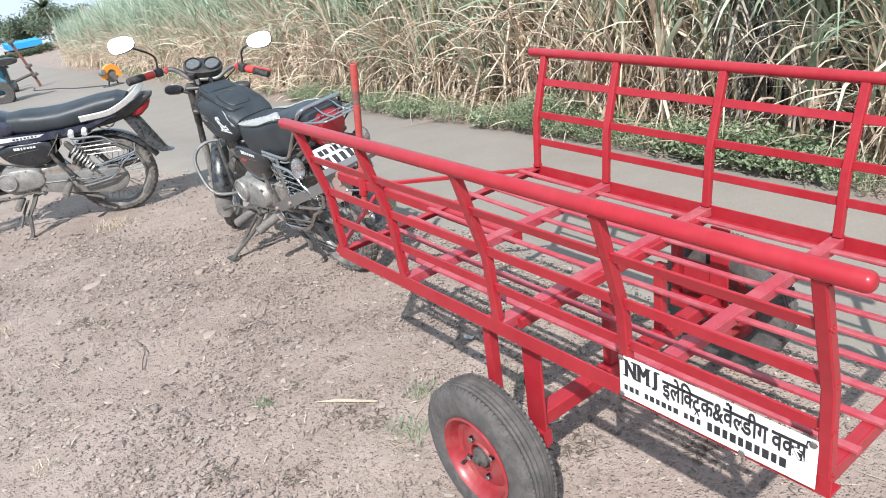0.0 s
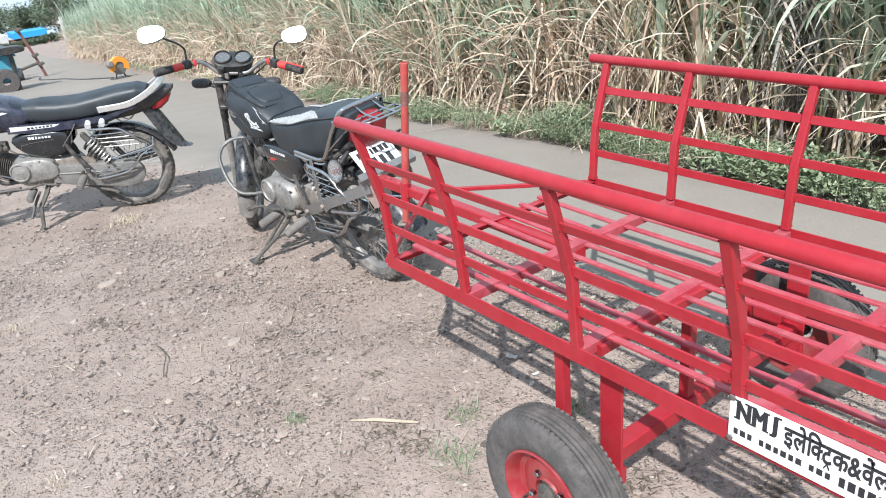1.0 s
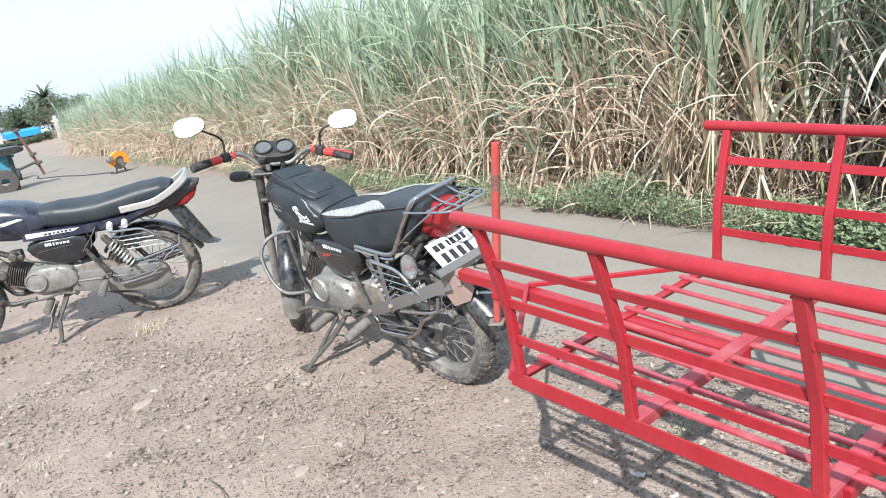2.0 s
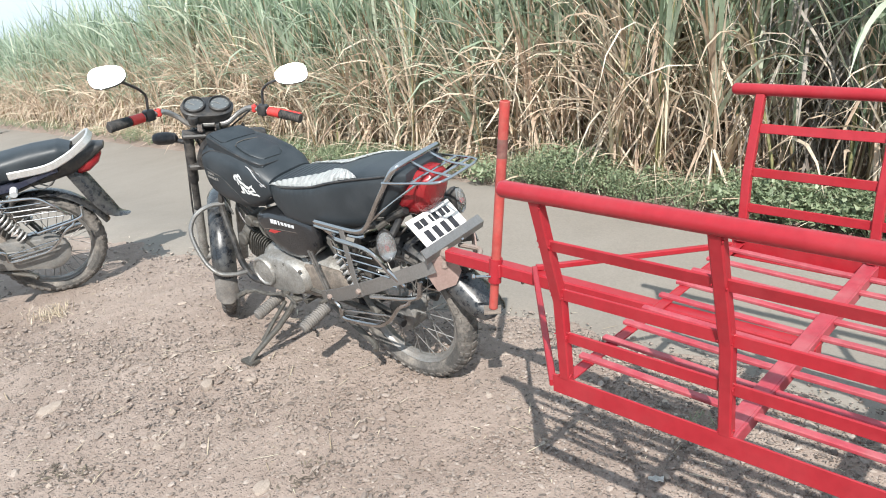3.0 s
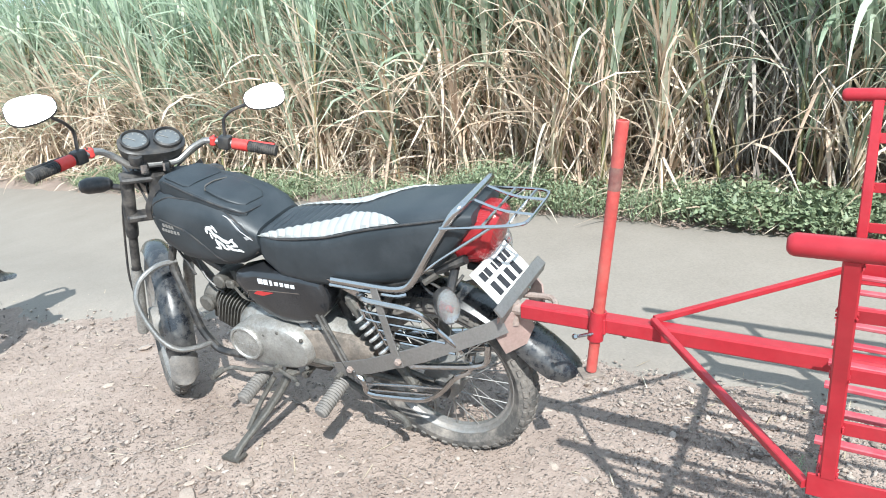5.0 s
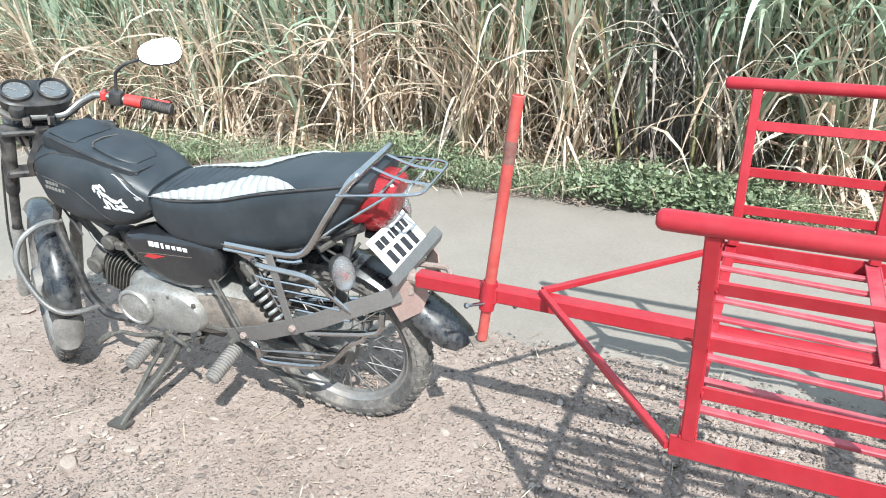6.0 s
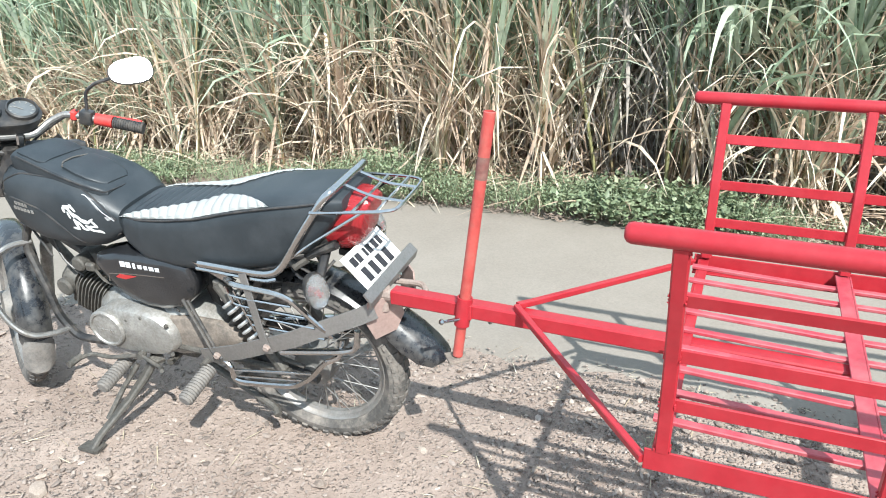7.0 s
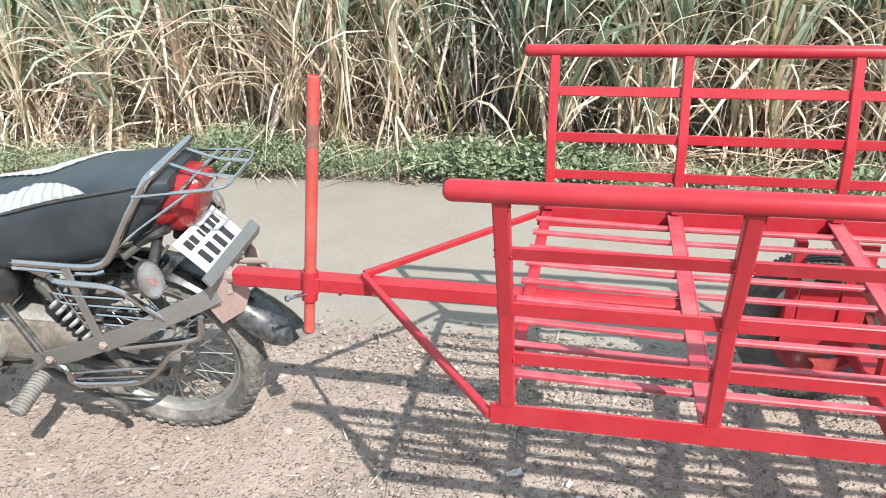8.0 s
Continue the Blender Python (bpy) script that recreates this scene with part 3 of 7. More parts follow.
    v, fc = blades(r, base, azim, elev, np.where(hang, spread(r, m, 0.30, 0.75), spread(r, m, 0.40, 1.10)), 0.008 + 0.021 * r.random(m) ** 1.4, droop, 5, 0.35, spread(r, m, -1.8, 1.8))
    v[:, 2] = np.maximum(v[:, 2], np.repeat(gzs[idx], 18) + 0.01)
    stuff_np("dry_leaves", v, fc, DRY_BLADE, stems, "dry straw-coloured sugarcane leaves")
    # broad young leaves arch out beside the gap, and withered ones hang in it, coloured darker for its shade
    m = 110
    y = spread(r, m, -0.75, 0.25)
    base = np.stack([road_edge(y) + spread(r, m, 0.32, 0.8), y, ground_z(y) + spread(r, m, 0.75, 1.75)], 1)
    v, fc = blades(r, base, r.normal(2.6, 0.9, m), spread(r, m, 0.6, 1.35), spread(r, m, 0.7, 1.3), spread(r, m, 0.030, 0.052), spread(r, m, 1.2, 2.6), 9, 0.3, spread(r, m, -0.9, 0.9))
    stuff_np("broad_leaves", v, fc, GREEN_BLADE, stems, "broad pale-green arching sugarcane leaves")
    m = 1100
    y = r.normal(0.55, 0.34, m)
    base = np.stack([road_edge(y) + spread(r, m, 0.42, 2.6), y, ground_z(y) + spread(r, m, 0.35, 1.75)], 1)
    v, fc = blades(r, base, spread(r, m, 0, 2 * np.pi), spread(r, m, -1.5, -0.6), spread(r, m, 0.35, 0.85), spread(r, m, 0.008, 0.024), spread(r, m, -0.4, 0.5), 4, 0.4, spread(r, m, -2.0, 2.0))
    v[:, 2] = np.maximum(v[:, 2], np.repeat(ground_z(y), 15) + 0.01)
    stuff_np("shade_toned_leaves", v, fc, WITHERED_SHADE, stems, "withered sugarcane leaves hanging in a gap, its shade put into their colour")
    # litter of fallen blades along the foot of the field
    m = 1700
    y = spread(r, m, -5, 14)
    base = np.stack([road_edge(y) + spread(r, m, 0.20, 0.9), y, ground_z(y) + spread(r, m, 0.02, 0.10)], 1)
    v, fc = blades(r, base, spread(r, m, 0, 2 * np.pi), spread(r, m, 0.0, 0.45), spread(r, m, 0.2, 0.7), spread(r, m, 0.01, 0.024), spread(r, m, 0.2, 0.9), 4, 0.3, spread(r, m, -1, 1))
    v[:, 2] = np.maximum(v[:, 2], np.repeat(ground_z(y), 15) + 0.012)
    stuff_np("fallen_leaves", v, fc, DRY_BLADE, stems, "fallen dry leaves along the field's edge")
    return stems


cane_field()


# low weeds between the road and the cane
def leaf_cards(r, at, size, tilt_lo=0.0, tilt_hi=1.1):
    """Small pointed leaves, folded along the middle, six corners each."""
    n = len(at)
    az, el, rl = spread(r, n, 0, 2 * np.pi), spread(r, n, tilt_lo, tilt_hi), spread(r, n, -0.5, 0.5)
    d = np.stack([np.cos(az) * np.cos(el), np.sin(az) * np.cos(el), np.sin(el)], 1)
    s = np.stack([-np.sin(az), np.cos(az), rl], 1)
    s /= np.linalg.norm(s, axis=1)[:, None]
    u = np.cross(s, d)
    L, W = size, size * spread(r, n, 0.55, 0.8)
    p = lambda a, b, c: at + d * (a * L)[:, None] + s * (b * W)[:, None] + u * (c * W)[:, None]
    v = np.stack([p(0, 0, 0), p(0.35, -0.5, 0.12), p(0.40, 0, 0), p(0.35, 0.5, 0.12), p(1, 0, -0.15)], 1)
    t = np.array([(0, 2, 1), (0, 3, 2), (1, 2, 4), (2, 3, 4)])
    return v.reshape(-1, 3), (t[None] + (np.arange(n) * 5)[:, None, None]).reshape(-1, 3)


def weeds():
    r = np.random.default_rng(5)
    n = 900
    y = spread(r, n, -5.0, 22)
    y = np.where(r.random(n) < 0.75, spread(r, n, -4.5, 7.5), y)
    x = road_edge(y) + 0.02 + np.abs(r.normal(0.16, 0.14, n))
    big = 0.5 + 0.5 * np.sin(y * 2.1 + 0.6) * np.sin(y * 0.83 + 2.0)
    hh = 0.07 + 0.15 * big + 0.07 * r.random(n) + 0.08 * np.exp(-((y - 2.1) / 0.4) ** 2) + 0.11 * np.exp(-((y - 3.5) / 0.45) ** 2)
    keep = r.random(n) < 0.45 + 0.55 * big
    x, y, hh = x[keep], y[keep], hh[keep]
    allv, allf, off, tv, tf, toff = [], [], 0, [], [], 0
    for px, py, h in zip(x, y, hh):
        k = int(24 + 330 * h)
        a, q = spread(r, k, 0, 2 * np.pi), np.sqrt(r.random(k)) * h * 0.75
        z = h * (1 - (q / (h * 0.75)) ** 2 * 0.6) * spread(r, k, 0.35, 1.0)
        at = np.stack([px + np.cos(a) * q, py + np.sin(a) * q, gz(py) + 0.015 + z], 1)
        at[:, 0] = np.maximum(at[:, 0], float(road_edge(py)) - 0.04)
        wide = 0.017 + 0.028 * (r.random() < (0.55 if 0.0 < py < 0.8 else 0.05))
        v, f = leaf_cards(r, at, spread(r, k, 0.7, 1.3) * wide, -0.3, 0.9)
        allv.append(v)
        allf.append(f + off)
        off += len(v)
        foot = np.repeat(np.array([[px, py, gz(py)]]), 7, 0)
        sv, sf = blades(r, foot, spread(r, 7, 0, 6.28), spread(r, 7, 0.7, 1.4), np.full(7, h), np.full(7, 0.006), spread(r, 7, 0, 0.5), 3)
        tv.append(sv)
        tf.append(sf + toff)
        toff += len(sv)
    w = stuff_np("roadside_weeds", np.concatenate(allv), np.concatenate(allf), WEED_LEAF, None, "low green leafy weeds along the road's edge", "weeds")
    stuff_np("stems", np.concatenate(tv), np.concatenate(tf), WEED_LEAF, w, "thin green stems")


weeds()


# far trees, shed and roadside post
def tree(at, height, spread_r, seed, palm=False):
    r = np.random.default_rng(seed)
    t = holder("tree", Matrix.Translation(at), "distant hazy green tree beside the road" if not palm else "distant ragged palm-like tree", "tree")
    bm = bmesh.new()
    tube(bm, [(0, 0, -0.2), (0.05 * height, 0.02, height * 0.3), (0.02, 0.03 * height, height * 0.6), (0, 0, height * 0.85)], 0.05 * height * 0.6, 7, scale=[1, 0.7, 0.5, 0.15])
    tips = []
    for i in range(9):
        a, h0 = r.random() * 6.28, height * (0.25 + 0.5 * r.random())
        e = Vector((math.cos(a) * spread_r * 0.7, math.sin(a) * spread_r * 0.7, h0 + height * 0.25))
        tube(bm, [(0, 0, h0), e * 0.5 + Vector((0, 0, h0 * 0.4)), e], 0.012 * height, 5, scale=[1, 0.6, 0.2])
        tips.append(e)
    part("trunk", bm, BARK, t)
    if palm:
        n = 26
        v, f = blades(r, np.repeat([[0, 0, height * 0.85]], n, 0), spread(r, n, 0, 6.28), spread(r, n, 0.0, 1.2), spread(r, n, 0.9, 1.5) * spread_r, np.full(n, 0.5), spread(r, n, 0.5, 1.8), 6)
    else:
        n = 1500
        c = np.array(tips + [Vector((0, 0, height * 0.8))])[r.integers(0, 10, n)]
        d = r.standard_normal((n, 3))
        d *= (spread_r * 0.42 * r.random(n) ** 0.4 / np.linalg.norm(d, axis=1))[:, None]
        v, f = leaf_cards(r, c + d, spread(r, n, 0.35, 0.65) * min(1, 0.4 + height * 0.1), -0.8, 0.9)
    ob = new("crown", mesh_np("crown", v, f))
    ob.data.materials.append(TREE_LEAF)
    ob.parent = t
    return t


for i, (tx, ty, th, ts) in enumerate(((11, 150, 8.5, 4.6), (17, 158, 8, 4.5), (22, 150, 6.0, 4.0), (25.5, 146, 7.0, 4.2), (28.5, 150, 9.0, 4.4), (14, 175, 10, 6), (20, 185, 9, 6), (32, 160, 8.0, 4.8), (36, 168, 8.5, 5.0), (4, 165, 9, 5.5), (24, 190, 9, 6), (27, 138, 5.5, 4.2), (30.5, 141, 6.5, 4.4), (23.5, 160, 7.5, 4.5), (33.5, 148, 7.0, 4.6))):
    tree((tx, ty, gz(ty)), th * 0.8, ts * 0.9, 100 + i)
tree((25.2, 132, gz(132)), 7.6, 3.2, 131, palm=True)
for i, (tx, ty, th, ts) in enumerate(((12.0, 118, 0.7, 1.0), (14.6, 117, 0.6, 0.9), (16.4, 118, 0.5, 0.9), (18.0, 117, 0.6, 0.9), (19.6, 118, 0.6, 1.0), (21.2, 119, 0.9, 1.2))):
    bush = tree((tx, ty, gz(ty)), th, ts, 160 + i)
    bush.name = "bush"
    tagged(bush, "low grey-green bush before the far shed", "bush")

shed = holder("roadside_shed", Matrix.Translation((16.9, 128, gz(128))), "small far roadside shed with a bright blue sheet roof", "shed")
bm = bmesh.new()
box(bm, (-2.6, 0, 0.9), (5.2, 4.0, 2.2), bevel=0.03)
part("wall", bm, WHITEWASH, shed, "faded whitewashed wall")
bm = bmesh.new()
box(bm, (2.9, -0.1, 0.45), (5.2, 3.4, 1.1), bevel=0.03)
part("front_wall", bm, BRICK_RED, shed, "weathered reddish wall")
bm = bmesh.new()
for k in range(14):
    box(bm, (0.85 + k * 0.33, -0.2, 1.75 + 0.05 * (k % 2)), (0.34, 4.6, 0.85), bevel=0.03)
part("roof", bm, BLUE_TARP, shed, "bright blue corrugated sheet")

post = holder("roadside_post", Matrix.Translation((22.6, 116, gz(116))), "white-painted stone post at the roadside", "post")
bm = bmesh.new()
box(bm, (0, 0, 1.6), (0.45, 0.4, 3.2), bevel=0.04)
part("shaft", bm, WHITEWASH, post)
bm = bmesh.new()
box(bm, (0, 0, 2.5), (1.0, 0.44, 0.3), bevel=0.04)
part("crossbar", bm, WHITEWASH, post)

# ---- the red cargo trailer ----
X0, X1 = 0.0, 0.952          # outer faces of the bottom rails
FRONT, REAR = 0.015, -1.665  # ends of the bed
RAIL = 0.635                 # top of the bed
POSTS = (-0.016, -0.371, -0.792, -1.218, -1.650)
trailer = holder("cargo_trailer", Matrix(), "open red-painted welded steel trailer hitched behind a motorcycle", "trailer")


def angle_iron(bm, a, b, leg_in, drop=0.045, wide=0.040, t=0.005):
    """An L-section from a to b: an upright leg and a flat leg that points along leg_in."""
    a, b, n = Vector(a), Vector(b), Vector(leg_in)
    d = (b - a).normalized()
    mid, ln = (a + b) / 2, (b - a).length
    turn = Matrix((n, d, Vector((0, 0, 1)))).transposed()
    box(bm, mid + n * t / 2 + Vector((0, 0, -drop / 2)), (t, ln, drop), turn, 0.0012)
    box(bm, mid + n * (wide / 2 + t) + Vector((0, 0, -t / 2)), (wide, ln, t), turn, 0.0012)
    return bm


for sx, x, inn in ((-1, X0, 1), (1, X1, -1)):
    bm = bmesh.new()
    # upright face outside, flat leg turned in at its foot
    box(bm, (x + inn * 0.0025, (REAR + FRONT) / 2, RAIL - 0.0225), (0.005, FRONT - REAR, 0.045), None, 0.0012)
    box(bm, (x + inn * 0.024, (REAR + FRONT) / 2, RAIL - 0.0425), (0.038, FRONT - REAR, 0.005), None, 0.0012)
    part("bottom_rail", bm, RED, trailer)
for y, inn in ((FRONT, -1), (REAR, 1)):
    bm = bmesh.new()
    angle_iron(bm, (X0 + 0.007, y + inn * 0.012, RAIL - 0.0105), (X1 - 0.007, y + inn * 0.012, RAIL - 0.0105), (0, inn, 0), drop=0.030, wide=0.024)
    part("end_rail", bm, RED, trailer)
for y in POSTS[1:4]:
    bm = bmesh.new()
    angle_iron(bm, (X0 + 0.008, y - 0.018, RAIL - 0.006), (X1 - 0.008, y - 0.018, RAIL - 0.006), (0, 1, 0), drop=0.03, wide=0.034)
    part("cross_member", bm, RED_ROD, trailer)
for i, x in enumerate((0.112, 0.212, 0.305, 0.402, 0.490, 0.585, 0.680, 0.775, 0.868)):
    bm = bmesh.new()
    w = 0.5 * (i % 3 - 1) * 0.004
    sweep(bm, [(x + w, FRONT - 0.002, RAIL - 0.0055), (x, POSTS[1] + 0.05, RAIL - 0.016), (x, -0.6, RAIL - 0.017), (x - w, -1.1, RAIL - 0.017), (x + w, REAR + 0.002, RAIL - 0.0055)], rect(0.019, 0.010, 0.002))
    part("bed_rod", bm, RED_ROD, trailer)

# side panels: posts that flare outwards, three flat bars, a round top pipe
for sx, x in ((-1, X0), (1, X1)):
    side = lambda out, z: (x + sx * out, z)
    dz = 0.008 if sx > 0 else 0.0
    for y in POSTS:
        bm = bmesh.new()
        pts = [(x - sx * 0.010, y, RAIL - 0.002), (x + sx * 0.004, y, 0.822), (x + sx * 0.010, y, 0.842), (x + sx * 0.073, y, 1.064 - dz)]
        sweep(bm, pts, rect(0.026, 0.023, 0.003), up=(1, 0, 0))
        part("post", bm, RED, trailer)
    for z, out in ((0.964, 0.046), (0.843, 0.010), (0.737, -0.003)):
        bm = bmesh.new()
        tilt = 0.30 if z > 0.9 else 0.05
        turn = Matrix.Rotation(sx * tilt, 3, "Y")
        box(bm, (x + sx * (out + 0.001), (POSTS[0] + POSTS[4]) / 2, z), (0.006, POSTS[0] - POSTS[4] - 0.01, 0.027), turn, 0.0015)
        part("side_bar", bm, RED, trailer)
    bm = bmesh.new()
    px, pz = x + sx * 0.077, 1.077 - dz
    prof = [(0, 0), (0.010, 0.001), (0.0150, 0.005), (0.0175, 0.012), (0.0175, 1.786), (0.0150, 1.793), (0.010, 1.797), (0, 1.798)]
    lathe(bm, prof, Matrix.Translation((px, 0.070, pz)) @ Matrix.Rotation(radians(90), 4, "X"), 20, False)
    part("top_pipe", bm, RED, trailer)
    # weld beads where posts meet pipe, bars and rail
    bm = bmesh.new()
    wr = random.Random(3 + sx)
    for y in POSTS:
        for z, out in ((1.059 - dz, 0.073), (0.964, 0.048), (0.843, 0.012), (0.737, 0.000), (RAIL + 0.003, -0.008)):
            for e in (-1, 1):
                for k in range(7):
                    c = Vector((x + sx * out + wr.uniform(-0.009, 0.009), y + e * 0.0135, z + wr.uniform(-0.008, 0.008)))
                    m = Matrix.Translation(c) @ Matrix.Diagonal((wr.uniform(0.0016, 0.0036), wr.uniform(0.0014, 0.0028), wr.uniform(0.0016, 0.0036), 1))
                    bmesh.ops.create_icosphere(bm, subdivisions=1, radius=1.0, matrix=m)
    tagged(part("weld", bm, RED, trailer, "lumpy painted weld beads"), kind="stuff")

# drawbar, braces and coupling
TONGUE = 0.462
bm = bmesh.new()
sweep(bm, [(TONGUE, 0.745, 0.602), (TONGUE, 0.015, 0.598), (TONGUE, -0.392, 0.594)], rect(0.042, 0.041, 0.004))
drawbar = part("drawbar", bm, RED, trailer)
for tx, ty in ((X0 + 0.006, 0.010), (X1 - 0.006, 0.010)):
    bm = bmesh.new()
    s = 1 if tx < TONGUE else -1
    sweep(bm, [(TONGUE - s * 0.004, 0.398, 0.630), (TONGUE - s * 0.040, 0.368, 0.628), (tx - s * 0.004, ty + 0.006, 0.610)], rect(0.016, 0.016, 0.002))
    part("brace", bm, RED, trailer)
bm = bmesh.new()
lathe(bm, [(0, -0.05), (0.014, -0.05), (0.014, 0.008), (0.018, 0.008), (0.018, 0.018), (0, 0.018)], Matrix.Translation((TONGUE + 0.002, 0.775, 0.600)), 12, False)
tube(bm, [(TONGUE, 0.73, 0.60), (TONGUE, 0.775, 0.60)], 0.018, 10)
part("coupling_pin", bm, RUSTY, drawbar, "rusty coupling pin")

# jack post in its sleeve
j_lo, j_hi = Vector((0.436, 0.552, 0.462)), Vector((0.462, 0.474, 1.126))
j_way = (j_hi - j_lo).normalized()
jack = Matrix.Translation(j_lo) @ j_way.to_track_quat("Z", "Y").to_matrix().to_4x4()
bm = bmesh.new()
lathe(bm, [(0.0150, 0.098), (0.0150, 0.50)], jack, 14, False)
lathe(bm, [(0.0152, 0.555), (0.0152, 0.662), (0.012, 0.664), (0.012, 0.60)], jack, 14, False)
jp = part("jack_post", bm, ORANGE_RED, trailer, "worn orange-red parking jack post")
bm = bmesh.new()
lathe(bm, [(0.011, 0.006), (0.0138, 0.008), (0.0138, 0.104)], jack, 14, False)
part("foot_tube", bm, ORANGE_RED, jp, "worn red lower end of the post")
bm = bmesh.new()
lathe(bm, [(0.0151, 0.499), (0.0156, 0.51), (0.0156, 0.546), (0.0151, 0.556)], jack, 14, False)
part("scorch_band", bm, DARK_BAND, jp, "dark scorched band")
bm = bmesh.new()
lathe(bm, [(0.0165, 0.100), (0.0205, 0.100), (0.0205, 0.180), (0.0165, 0.180)], jack, 14, True)
box(bm, (TONGUE - 0.022, 0.527, 0.602), (0.016, 0.03, 0.045), bevel=0.003)
part("jack_sleeve", bm, RED, trailer)
bm = bmesh.new()
box(bm, j_lo + Vector((0, 0.002, 0.0)), (0.054, 0.054, 0.007), Matrix.Rotation(radians(38), 3, "Z"), 0.001)
part("foot_plate", bm, MUDDY, jp, "small square rusty foot plate")
bm = bmesh.new()
tube(bm, [(0.385, 0.568, 0.592), (0.425, 0.540, 0.585), (0.50, 0.49, 0.572)], 0.0046, 8)
bolt(bm, (0.382, 0.570, 0.593), (-0.8, 0.6, 0.1), 0.008, 0.008)
bolt(bm, (0.505, 0.487, 0.547), (0.8, -0.6, -0.1), 0.008, 0.008)
part("locking_bolt", bm, CHROME, trailer, "long bright locking bolt")

# axle frame
AXLE_Y, WHEEL_R = -0.775, 0.228
for sx, x in ((1, X0 + 0.046), (-1, X1 - 0.046)):
    bm = bmesh.new()
    box(bm, (x, -0.868, (RAIL - 0.05 + 0.245) / 2), (0.008, 0.068, RAIL - 0.05 - 0.245), bevel=0.0015)
    part("axle_plate", bm, RED, trailer)
    bm = bmesh.new()
    box(bm, (x, -0.705, (RAIL - 0.045 + 0.26) / 2), (0.030, 0.030, RAIL - 0.045 - 0.26), bevel=0.002)
    part("axle_strut", bm, RED, trailer)
    bm = bmesh.new()
    sweep(bm, [(x + sx * 0.004, -0.69, 0.275), (x + sx * 0.004, -0.90, 0.275)], rect(0.03, 0.05, 0.003))
    part("axle_cradle", bm, RED, trailer)
bm = bmesh.new()
box(bm, (X1 - 0.040, -0.785, 0.375), (0.006, 0.115, 0.125), bevel=0.0015)
part("axle_bracket", bm, RED, trailer)
bm = bmesh.new()
sweep(bm, [(X0 + 0.052, -0.862, 0.325), (X1 - 0.052, -0.862, 0.325)], rect(0.048, 0.048, 0.004))
part("cross_beam", bm, RED, trailer)
for x in (0.36, 0.60):
    bm = bmesh.new()
    box(bm, (x, -0.862, 0.462), (0.030, 0.030, 0.235), bevel=0.002)
    part("inner_strut", bm, RED, trailer)
bm = bmesh.new()
sweep(bm, [(0.06, -0.80, 0.605), (0.9, -0.80, 0.605)], rect(0.05, 0.03, 0.003))
part("under_beam", bm, RED, trailer)
bm = bmesh.new()
tube(bm, [(-0.10, AXLE_Y, WHEEL_R), (0.075, AXLE_Y, WHEEL_R + 0.004)], 0.019, 12)
part("axle_stub", bm, OILY, trailer, "dark greasy axle stub")
bm = bmesh.new()
tube(bm, [(X1 - 0.075, -0.825, 0.254), (X1 + 0.10, -0.825, 0.258)], 0.019, 12)
part("axle_stub", bm, OILY, trailer, "dark greasy axle stub")


